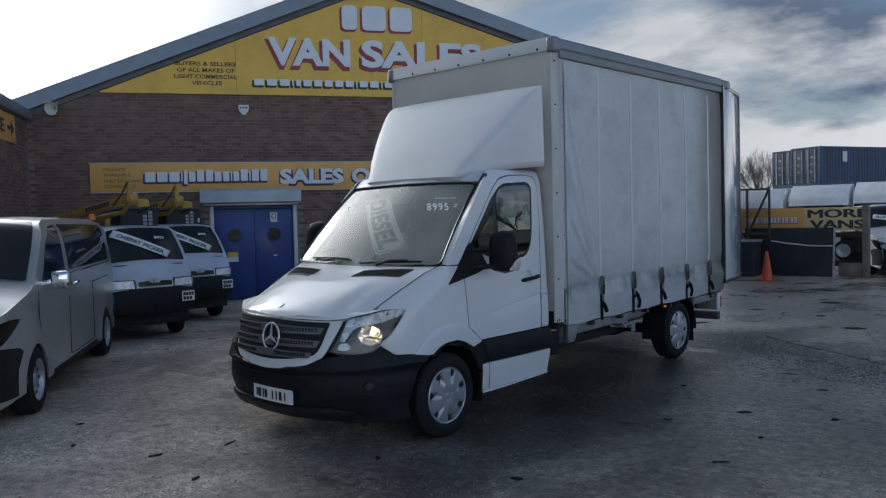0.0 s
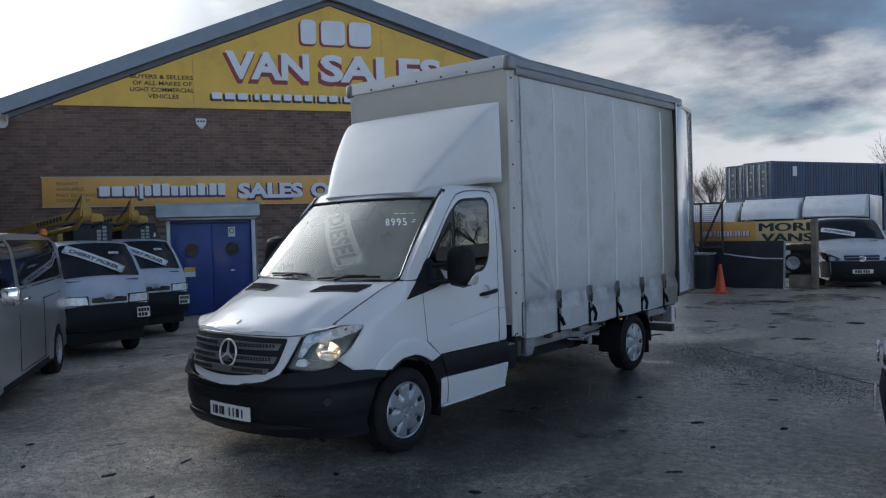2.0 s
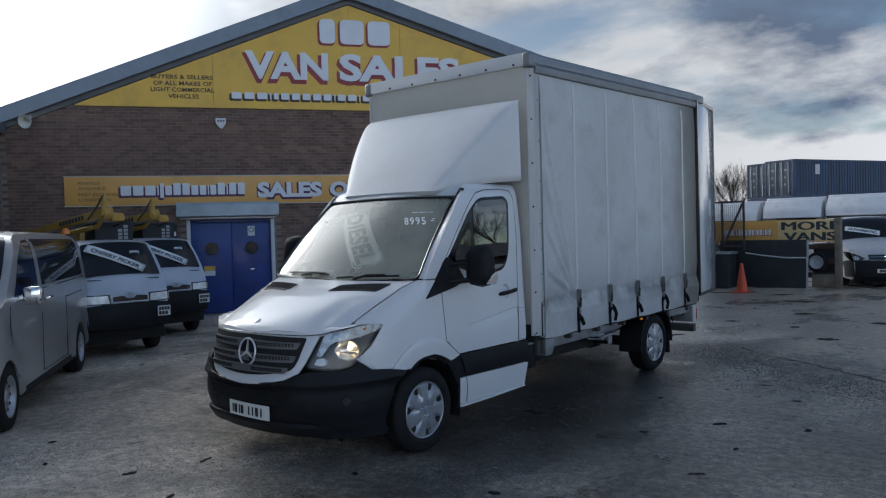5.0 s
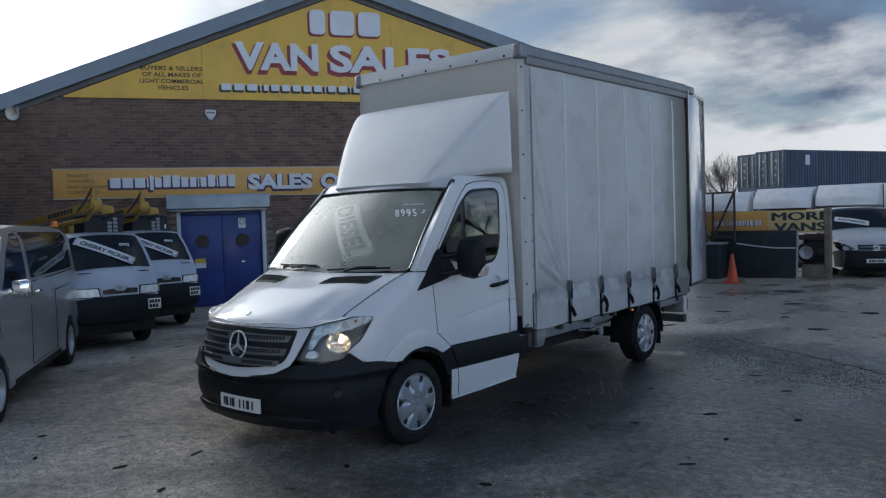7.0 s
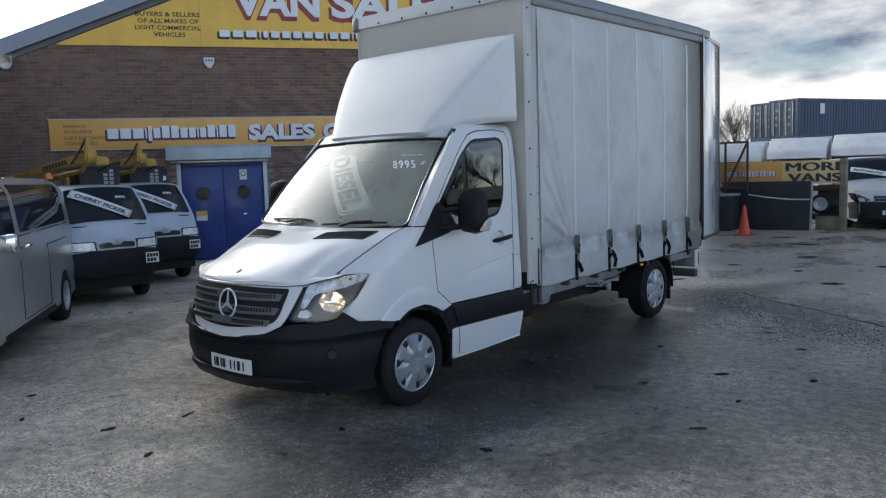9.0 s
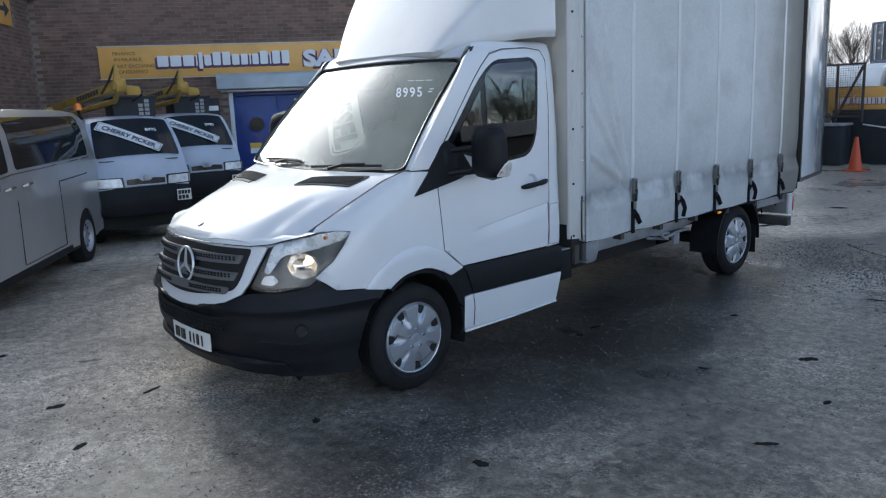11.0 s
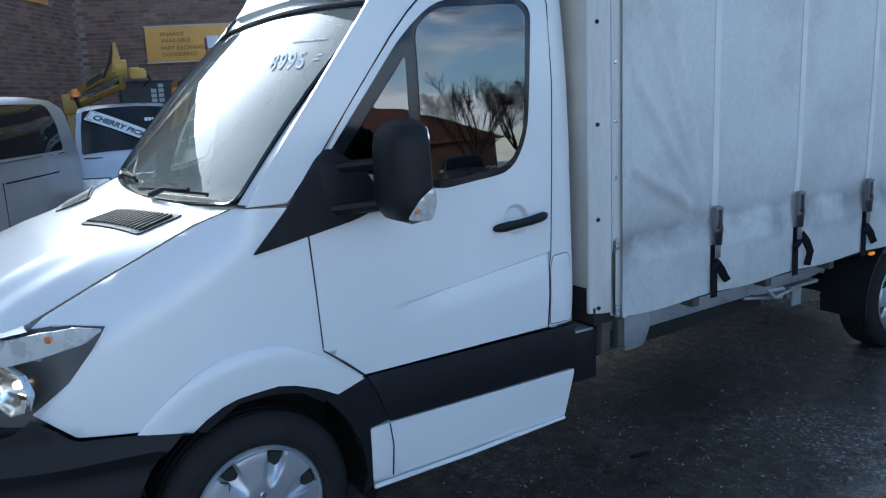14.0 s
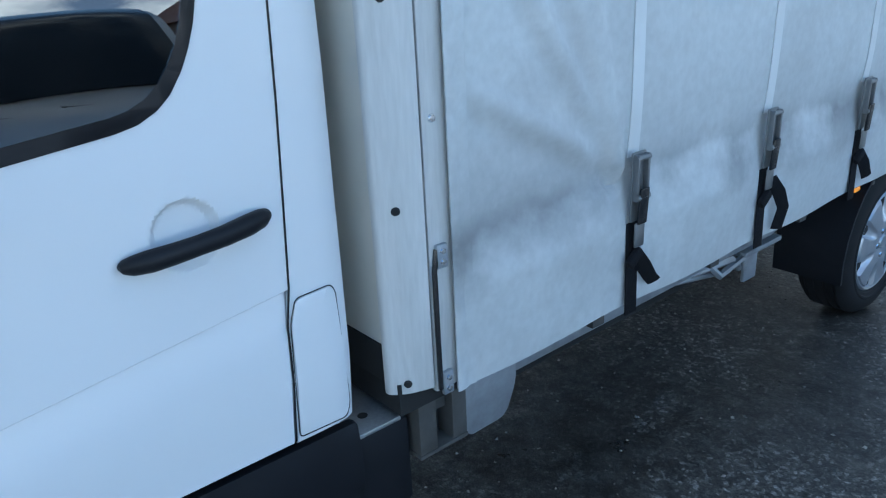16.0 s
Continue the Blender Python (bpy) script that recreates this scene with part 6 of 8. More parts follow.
# rear frame and the open barn door
part("rear_frame", join(box((BOX_W - .15, BOX_R - .12, .76), (BOX_W - .060, BOX_R, 3.385), .008), box((-BOX_L + .060, BOX_R - .12, .76), (-BOX_L + .15, BOX_R, 3.385), .008), box((-BOX_L + .15, BOX_R - .10, 3.30), (BOX_W - .15, BOX_R, 3.42), .006), box((-BOX_L + .15, BOX_R - .10, .70), (BOX_W - .15, BOX_R, .80), .006)), ALLOY, truck, "grimy alloy rear frame")
part("frame_gasket", box((BOX_W - .07, BOX_R + .012, .76), (BOX_W + .010, BOX_R + .024, 3.44), .003), TRIM, truck)
for s, turn in ((1, 101), (-1, -2)):
    # hinge at the corner; closed the leaf lies across the tail
    m = Matrix.Translation((s * (BOX_W + .01), BOX_R + .02, 0)) @ pose(0, 0, 0, 0, 0, 100 if s > 0 else 2)
    leaf = part("rear_door", box((0, -.018, .84), (1.05, .018, 3.50), .006), DOORSKIN, truck, "open white rear barn door with black edging" if s > 0 else "closed white rear barn door", m=m)
    part("door_seal", join(box((-.006, -.024, .835), (.040, .024, 3.505)), box((1.005, -.024, .835), (1.056, .024, 3.505)), box((.040, -.024, .83), (1.005, .024, .875)), box((.040, -.024, 3.465), (1.005, .024, 3.51))), TRIM, leaf)
    for x in (.30, .86):
        part("lock_rod", tube([(x, .04, .86), (x, .04, 3.48)], .011, 6), STEEL, leaf)
    for z in (1.0, 1.8, 2.6, 3.3):
        part("door_hinge", box((-.03, .0245, z), (.10, .034, z + .05), .004), STEEL, leaf)

# chassis
for s in (1, -1):
    part("chassis_rail", box((s * .40 - .035, 1.3, .46), (s * .40 + .035, 5.45, .62), .006), DARK, truck, "dark steel chassis rail")
    part("side_beam", prism([(1.99, .715), (3.62, .715), (3.62, .640), (3.45, .606), (1.99, .588)], "x", s * (BOX_W - .155) - .02, s * (BOX_W - .155) + .02, .004), STEEL, truck, "galvanised steel beam under the deck")
    part("rear_beam", join(box((s * (BOX_W - .10) - .02, 4.72, .62), (s * (BOX_W - .10) + .02, 5.50, .745), .004)), STEEL, truck, "grey steel rear side beam")
    guard = [(.0 + .43 * math.cos(a), .36 + .43 * math.sin(a)) for a in np.linspace(math.pi * 1.06, -.1, 16)]
    g2 = [(.0 + .445 * math.cos(a), .36 + .445 * math.sin(a)) for a in np.linspace(-.1, math.pi * 1.06, 16)]
    part("rear_mudguard", moved(prism([(y, z) for y, z in guard + g2], "x", s * .70, s * 1.0, 0), pose(0, HUB_R, 0)), BLACK, truck, "black plastic rear mudguard")
    part("mudflap", box((s * .83 - .14, HUB_R + .415, .16), (s * .83 + .14, HUB_R + .428, .66), .004), RUBBER, truck, "black rubber mudflap")
part("fuel_tank", box((-.75, 1.7, .44), (.75, 3.2, .60), .02), DARK, truck, "dark tank under the deck")
part("battery_box", box((-.62, 3.30, .45), (.62, 3.85, .70), .03), DARK, truck)
axle = part("rear_axle", box((-.72, HUB_R - .06, .28), (.72, HUB_R + .06, .40), .03), DARK, truck)
part("differential", box((-.16, HUB_R - .16, .22), (.16, HUB_R + .16, .46), .06), DARK, axle)
part("cab_crossmember", box((-.85, 1.46, .60), (.60, 1.58, .69)), DARK, truck)
for y in (1.7, 2.3, 2.9, 3.5, 4.1, 4.7, 5.3):
    part("cross_member", box((-BOX_L + .06, y, .66), (BOX_W - .06, y + .05, .719)), MUDDY, truck)
part("step_plate", join(box((.62, 1.485, .695), (.99, 1.60, .707), .003)), ALLOY, truck, "bare metal step behind the cab")
part("step_hole", lathe([(0, .001), (.012, .001), (.012, 0)], 12, pose(.93, 1.535, .7075)), DARK, truck)
part("step_bracket", join(box((.55, 1.46, .46), (.985, 1.625, .692), .01)), BLACK, truck)
part("plastic_bottle_guard", prism(fillet([(1.803, .715), (1.985, .715), (1.985, .63), (1.945, .54), (1.82, .537), (1.803, .56)], .03), "x", BOX_W - .10, BOX_W - .055, .01), STEEL, truck, "grey corner plate under the curtain")
lat = join(tube([(.98, 2.72, .64), (1.0, 2.80, .55), (1.0, 3.05, .53), (.98, 3.15, .46)], .016, 6), tube([(.98, 2.78, .66), (1.02, 2.95, .50), (1.0, 3.20, .52)], .014, 6), tube([(.96, 2.75, .52), (.98, 3.08, .47)], .012, 6), moved(box((-.008, -.045, -.07), (.008, .045, .05), .006), pose(1.0, 3.19, .475)), box((.93, 2.80, .60), (.97, 3.3, .63), .004), box((.92, 3.12, .515), (1.02, 3.385, .535), .004))
part("under_run_bracket", moved(lat, pose(-.12, .14, .05)), STEEL, truck, "bent galvanised guard bracket under the deck")
valance = part("tail_valance", box((-.98, 5.475, .478), (.965, 5.50, .700), .004), VALANCE, truck, "grubby grey steel panel below the tail")
for x0 in (-.995, .967):
    part("end_cap", box((x0, 5.46, .476), (x0 + .026, 5.56, .702), .006), FRAMEW, valance, "pale end cap")
for x in (.62, .72, .84, -.62, -.84):
    part("bolt", lathe([(0, .010), (.010, .008), (.013, 0)], 8, pose(x, 5.475, .575, 90)), DARK, valance)
part("cable_hook", tube([(.70, 5.465, .60), (.70, 5.44, .58), (.695, 5.44, .52), (.70, 5.45, .47)], .008, 6), DARK, valance)
part("tail_beam", join(box((-.98, 5.36, .362), (1.03, 5.46, .462), .006), box((.60, 5.30, .46), (.66, 5.44, .62)), box((-.66, 5.30, .46), (-.60, 5.44, .62))), MUDDY, truck, "grey steel rear underrun beam")
for s in (1, -1):
    tl = part("tail_light", box((s * .87 - .10, 5.505, .50), (s * .87 + .11, 5.565, .68), .015), TRIM, truck)
    part("tail_lens", box((s * .87 - .09, 5.560, .51), (s * .87 + .125, 5.60, .67), .012), RED, tl)
    part("tail_step", box((s * .93 - .06, BOX_R, .80), (s * .93 + .07, BOX_R + .12, .86), .006), DARK, truck)
    for y, z in ((1.990, .632), (3.925, .676)):
        part("side_marker", box((s * (BOX_W - (.125 if y < 3 else .055)) - .010, y, z), (s * (BOX_W - (.125 if y < 3 else .055)) + .010, y + .05, z + .022), .006), GLOW, truck, "lit amber side marker")

# wheels
wheel = thing("wheel", pose(0, 0, 0), "", "")
TY = [(.238, -.10), (.247, -.112), (.285, -.118), (.325, -.108), (.343, -.090), (.351, -.06), (.352, 0), (.351, .06), (.343, .090), (.325, .108), (.285, .118), (.247, .112), (.238, .10)]


def tyre_mesh():
    """The tread's grooves and the rim ledge are turned in one piece with the tyre."""
    prof = TY[:5]
    for k in (-.062, -.022, .022, .062):
        prof += [(.3525, k - .014), (.3525, k - .0055), (.344, k - .004), (.344, k + .004), (.3525, k + .0055), (.3525, k + .014)]
    prof += TY[8:11] + [(.278, .1175), (.272, .122), (.264, .1215), (.260, .1155)] + TY[11:]
    return lathe(prof, 48, pose(0, 0, 0, 0, 90, 0))


def trim_mesh():
    """A plastic wheel trim: seven broad flat petals with hollow valleys between them that end in an opening at the rim."""
    bm = bmesh.new()
    n, rs = 168, [0, .026, .030, .036, .060, .078, .090, .102, .114, .126, .138, .150, .162, .174, .186, .198, .206, .2105, .214, .219, .226, .232]
    rings = []
    for r in rs:
        row = []
        for j in range(n if r else 1):
            a = 2 * math.pi * j / n
            k = (a * 7 / (2 * math.pi)) % 1.0
            off = abs(k - .5) * 2 * math.pi / 7 * r          # how far from the middle of a valley, along the arc
            half = rise(r, (.085, .100, .125, .160, .200), (0, .010, .020, .026, .030))
            h = rise(r, (0, .026, .030, .036, .060, .085, .205, .2105, .219, .232), (.030, .030, .022, .024, .026, .029, .021, .012, .016, .0))
            if half and r < .208:
                deep = rise(off, (half * .55, half - .003, half + .005), (1, .80, 0))
                h -= deep * rise(r, (.085, .120, .205), (0, .014, .034))
            row.append(bm.verts.new((h, r * math.cos(a), r * math.sin(a))))
        rings.append(row)
    for a, b in zip(rings, rings[1:]):
        for j in range(n):
            k = (j + 1) % n
            bm.faces.new((a[0], b[j], b[k]) if len(a) == 1 else (a[j], a[k], b[k], b[j]))
    bmesh.ops.recalc_face_normals(bm, faces=bm.faces)
    return bm


part("tyre", tyre_mesh(), RUBBER, wheel, "black rubber tyre")
part("wheel_trim", trim_mesh(), SILVER, wheel, "silver seven-spoke wheel trim", m=pose(.094, 0, 0) @ Matrix.Diagonal((1, 1.045, 1.045, 1)))
for i in range(7):
    a = radians(360 / 7 * (i + .5))
    o = fillet([(.160, -.008), (.174, -.022), (.208, -.027), (.212, .0), (.208, .027), (.174, .018)], .008)
    part("trim_opening", prism([(r * math.cos(a) - w * math.sin(a), r * math.sin(a) + w * math.cos(a)) for r, w in o], "x", .0885, .0990), DARK, wheel)
for i in range(5):
    a = radians(72 * i + 20)
    part("wheel_nut", lathe([(0, .022), (.009, .022), (.013, .017), (.014, 0)], 8, pose(.104, .062 * math.cos(a), .062 * math.sin(a), 0, 90, 0)), CHROME, wheel)
part("rim", lathe([(.06, .05), (.17, .03), (.19, .085), (.218, .095), (.222, .10), (.218, -.09), (.06, -.05)], 40, pose(0, 0, 0, 0, 90, 0)), DARK, wheel)
for x, y, turn in ((.862, HUB_F, 0), (-.94, HUB_F, 180), (.862, HUB_R, 0), (-.94, HUB_R, 180)):
    w = copy_thing(wheel, pose(x, y, TYRE, 0 if turn == 0 else 0, 0, turn) @ pose(0, 0, 0, 22 if y else -7))
    w.parent = truck
for tie in ([(-.14, .155), (-.112, .142), (-.107, .131), (-.124, .088), (-.174, .027)], [(.006, -.166), (.056, -.163), (.095, -.142), (.129, -.12)]):
    part("cable_tie", tube([(.862 + .116, y, TYRE + z) for y, z in tie], .003, 5), TRIM, truck, "black cable tie round the wheel trim")
for o in (*wheel.children_recursive, wheel):
    bpy.data.objects.remove(o)


# ---- fence and far side of the yard ----
more = thing("fence_sign", pose(0, 0, 0), "yellow sign board on the yard fence with black lettering", "sign")
part("sign_panel", box((-3.15, 16.98, 1.20), (-.06, 17.01, 1.80), .004), YELLOW2, more)
part("sign_panel", box((-1.46, 16.974, 1.215), (-.065, 16.981, 1.79), .003), CREAMY, more, "paler cream yellow panel")
for text, x, z, w in (("MORE", -1.37, 1.53, 1.42), ("VANS", -1.31, 1.25, 1.26)):
    strokes = [moved(words(text, .225, .002 + .0004 * k, 0, width=w), pose(x + .014 * k, 16.971, z + .004 * (k % 2), 90)) for k in range(4)]
    part("lettering", join(*strokes), INK, more, "bold black letters")
u = -2.98
for w in (.11, .11, .11, .03, .05, .07, .08, .08, .08, .07, .03, .07, .08, .03, .08, .08):
    part("address_bar", box((u, 16.970, 1.385), (u + w - .006, 16.979, 1.54 + (.05 if w == .05 else 0)), .003), LETTER_R, more)
    part("address_bar", box((u - .008, 16.964, 1.40), (u + w - .020, 16.972, 1.55 + (.05 if w == .05 else 0)), .003), LETTER, more)
    u += w + .014
fence = thing("timber_fence", pose(0, 0, 0), "timber post and rail fence with a dark board leaning on it", "fence")
for x in (-3.2, -1.6, .02):
    part("post", box((x - .07, 16.93 if x > -.5 else 17.03, 0), (x + .07, 17.16, 1.83), .012), TIMBER, fence)
for z in (.25, .62, 1.0):
    part("rail", box((-3.2, 17.25, z), (-.1, 17.30, z + .14), .008), RUST, fence)
# dark sheet added for the shade and clutter behind the rails
part("backing_board", box((-.66, 17.32, 0), (-.06, 17.36, 1.16), .006), BOARD, fence, "dark panel added for the shaded clutter behind the rails")
part("kick_board", box((-.62, 16.99, .02), (.0, 17.02, .36), .006), TIMBER, fence)
board = thing("dark_board", pose(-1.83, 16.80, 0) @ pose(0, 0, 0, -6), "large black board leaning on the fence", "board")
part("sheet", box((-1.18, -.02, 0), (1.16, .02, 1.28), .006), BOARD, board)
part("edge_strip", box((1.12, -.03, 0), (1.17, -.021, 1.28)), ALLOY, board)
part("pipe", tube([(-.45, -.04, .93), (0, -.05, .86), (.6, -.05, .80), (1.1, -.04, .80)], .018, 6), FRAMEW, board)
bins = thing("dark_bin", pose(-2.75, 16.35, 0), "dark plastic bin beside the board", "bin")
part("body", box((-.35, -.3, 0), (.3, .3, .92), .04), BOARD, bins)
part("lid", box((-.38, -.33, .92), (.33, .33, .98), .02), STEEL, bins)
gate = thing("mesh_gate", pose(0, 0, 0), "dark steel mesh gate", "gate")
part("gate_frame", join(*[tube(p, .035, 4) for p in ([(-3.3, 16.7, 2.34), (-2.26, 16.7, 2.34)], [(-2.26, 16.7, 2.36), (-2.26, 16.7, 1.0)], [(-2.85, 16.7, 2.34), (-2.85, 16.7, 1.0)], [(-3.3, 16.7, 1.12), (-2.26, 16.7, 1.12)], [(-2.28, 16.7, 2.30), (-2.82, 16.7, 1.15)])]), RUST, gate)
part("gate_mesh", join(*[tube([(x, 16.7, 1.1), (x, 16.7, 2.34)], .004, 3) for x in np.arange(-3.28, -2.27, .055)], *[tube([(-3.3, 16.7, z), (-2.27, 16.7, z)], .004, 3) for z in np.arange(1.15, 2.33, .055)]), RUST, gate)
spare = thing("spare_wheel", pose(-.50, 17.14, .68), "wheel leaning behind the fence rails", "wheel")
part("tyre", lathe([(.15, -.07), (.21, -.08), (.25, -.05), (.25, .05), (.21, .08), (.15, .07)], 28, pose(0, -.10, 0, 90)), RUBBER, spare)
part("rim", lathe([(.0, .03), (.08, .03), (.10, .05), (.17, .065), (.178, .05), (.10, -.02)], 24, pose(0, -.12, 0, 90)), SILVER, spare)
cone = thing("traffic_cone", pose(-1.77, 15.1, 0), "faded orange traffic cone", "cone")
part("base", box((-.2, -.2, 0), (.2, .2, .035), .02), CONE, cone)
part("body", lathe([(.15, .03), (.14, .06), (.035, .72), (.028, .74), (0, .74)], 24), CONE, cone)

# stacked containers behind the vans
def container(m, label):
    c = thing("shipping_container", m, label, "container", "containers behind the yard")
    L, W_, H = 12.19, 2.44, 2.59
    part("frame", join(*[box((x - .08, y - .08, 0), (x + .08, y + .08, H), .01) for x in (.08, W_ - .08) for y in (.08, L - .08)], *[box((0, y - .07, z), (W_, y + .07, z + .14)) for y in (.08, L - .08) for z in (0, H - .14)], *[box((x - .06, .15, z), (x + .06, L - .15, z + .12)) for x in (.07, W_ - .07) for z in (0, H - .12)]), CONTBLUE, c)
    def corr(x0, s):
        pts, y, k = [], .15, 0
        while y < L - .2:
            pts += [(x0, y), (x0, y + .10), (x0 + s * .045, y + .145), (x0 + s * .045, y + .245)]
            y += .29
        back = [(x - s * .01, yy) for x, yy in reversed(pts)]
        return prism(pts + back, "z", .12, H - .10)
    part("side_wall", corr(.03, 1), CONTBLUE, c)
    part("side_wall", corr(W_ - .03, -1), CONTBLUE, c)
    part("roof", box((.02, .1, H - .03), (W_ - .02, L - .1, H - .005)), CONTBLUE, c)
    for a, b in ((.17, W_ / 2 - .01), (W_ / 2 + .01, W_ - .17)):
        d = part("door_leaf", box((a, .02, .16), (b, .06, H - .16), .008), CONTGREY, c)
        for x in (a + .25, b - .25):
            part("lock_rod", tube([(x, -.02, .14), (x, -.02, H - .14)], .026, 6), STEEL, d)
        for z, w in ((.80, .16), (1.30, .12), (1.80, .22)):
            part("marking", box((a + .40, .008, z), (a + .40 + w, .016, z + .16)), CONCRETE, d)
    part("side_marking", box((W_ + .002, 2.2, 1.55), (W_ + .010, 2.65, 2.25)), FRAMEW, c)
    return c


# unseen block added to lift the containers to fit the camera's view
plinth = tagged(part("plinth", moved(box((-5.6, -.5, 0), (3.0, 26, .69), .02), Matrix.Translation((-13.43, 52.8, 0)) @ pose(0, 0, 0, 0, 0, -23)), CONCRETE), "unseen concrete plinth added under the containers", "plinth", kind="structure")
STACK = Matrix.Translation((-13.43, 52.8, .70)) @ pose(0, 0, 0, 0, 0, -23)
for x, y, what in ((0, 0, "with grey doors"), (-2.62, 1.1, "set further back"), (0, 12.6, "behind another")):
    container(STACK @ pose(x, y, 2.60), "stacked blue shipping container " + what)
    container(STACK @ pose(x, y, 0), "lower blue shipping container " + what)


# ---- vans ----
def shell(profile, hw, nose_bow=.12, n=13, tail_bow=.03, crown=.03):
    """A closed body from a side profile (y, z) given round from the front foot over the roof to the rear foot: flanks by hw(y, z), bowed across."""
    bm = bmesh.new()
    k = len(profile)
    ys = [p[0] for p in profile]
    y0, y1 = min(ys), max(ys)
    rows = []
    for i, (y, z) in enumerate(profile):
        a, b = profile[max(i - 1, 0)], profile[min(i + 1, k - 1)]
        way = Vector((b[0] - a[0], b[1] - a[1])).normalized()
        out = Vector((-way.y, way.x))
        w = hw(y, z)
        row = []
        for j in range(n):
            s = -1 + 2 * j / (n - 1)
            s = math.copysign(abs(s) ** .8, s)
            bow = 1 - abs(s) ** 2.6
            amt = nose_bow * max(0, -out.x) + tail_bow * max(0, out.x) + crown * max(0, out.y)
            row.append(bm.verts.new((s * w, y + out.x * amt * bow, z + out.y * amt * bow)))
        rows.append(row)
    for a, b in zip(rows, rows[1:]):
        for j in range(n - 1):
            bm.faces.new((a[j], a[j + 1], b[j + 1], b[j]))
    bmesh.ops.recalc_face_normals(bm, faces=bm.faces)
    return bm


def strip(profile, i0, f0, i1, f1, hw, inset, off, nose_bow, crown=.03, thick=.004):
    """A pane on the shell's front or back, between two places of the profile."""
    k = len(profile)

    def vert(i, s, w_off):
        (y, z), a, b = profile[i], profile[max(i - 1, 0)], profile[min(i + 1, k - 1)]
        way = Vector((b[0] - a[0], b[1] - a[1])).normalized()
        out = Vector((-way.y, way.x))
        w = hw(y, z)
        bow = 1 - abs(s * (w - inset) / w) ** 2.6
        amt = nose_bow * max(0, -out.x) + crown * max(0, out.y)
        return Vector((s * (w - inset), y + out.x * (amt * bow + off), z + out.y * (amt * bow + off)))

    def fn(s, v):
        g = (i0 + f0) + ((i1 + f1) - (i0 + f0)) * v
        i = min(int(g), k - 2)
        return tuple(vert(i, s, 0).lerp(vert(i + 1, s, 0), g - i))
    return sheet(fillet([(-1, 0), (1, 0), (1, 1), (-1, 1)], .06), fn, .10, thick, (0, -.7, .7))


def flat_side(o, hw, off=.004, thick=.006, step=.12):
    return sheet(o, lambda y, z: (hw(y, z) + off, y, z), step, thick, (1, 0, 0))


def flank_sheet(profile, arches, floor, hw, r=.36):
    """The outline of a van's flank, with its wheel arches cut from below."""
    o = list(profile)
    low = []
    for c in sorted(arches, reverse=True):
        low += [(c + r * math.cos(a), floor + .02 + r * 1.15 * math.sin(a)) for a in np.linspace(0, math.pi, 13)]
    o += [(p[0], max(p[1], floor)) for p in low]
    return o


def small_wheel(r, w, rim_mat, spokes=0):
    t = thing("wheel", pose(0, 0, 0), "", "")
    part("tyre", lathe([(r * .62, -w), (r * .80, -w * 1.05), (r * .95, -w * .9), (r, -w * .5), (r, w * .5), (r * .95, w * .9), (r * .80, w * 1.05), (r * .62, w)], 32, pose(0, 0, 0, 0, 90, 0)), RUBBER, t)
    rim = part("rim", lathe([(0, w * .7), (r * .16, w * .72), (r * .22, w * .45), (r * .5, w * .55), (r * .58, w * .95), (r * .64, w * 1.0), (r * .62, w * .7)], 32, pose(0, 0, 0, 0, 90, 0)), rim_mat, t)
    if spokes:
        b = bmesh.new()
        for i in range(spokes):
            a = 2 * math.pi * i / spokes
            b = join(b, moved(lathe([(0, .004), (r * .055, .003), (r * .06, 0)], 8), pose(w * .62, r * .42 * math.cos(a), r * .42 * math.sin(a), 0, 90, 0)))
        part("rim_hole", b, DARK, rim)
    return t


def set_wheels(t, parent, places):
    for x, y, r in places:
        w = copy_thing(t, pose(x, y, r, 0, 0, 0 if x > 0 else 180))
        w.parent = parent
    for o in (*t.children_recursive, t):
        bpy.data.objects.remove(o)


def heading(u, w, turn=0.0):
    """A vehicle's place: the middle of its front, w metres before the workshop, nose to the yard; turn leans it to the right."""
    return YARD @ pose(u, -w, 0, 0, 0, turn)


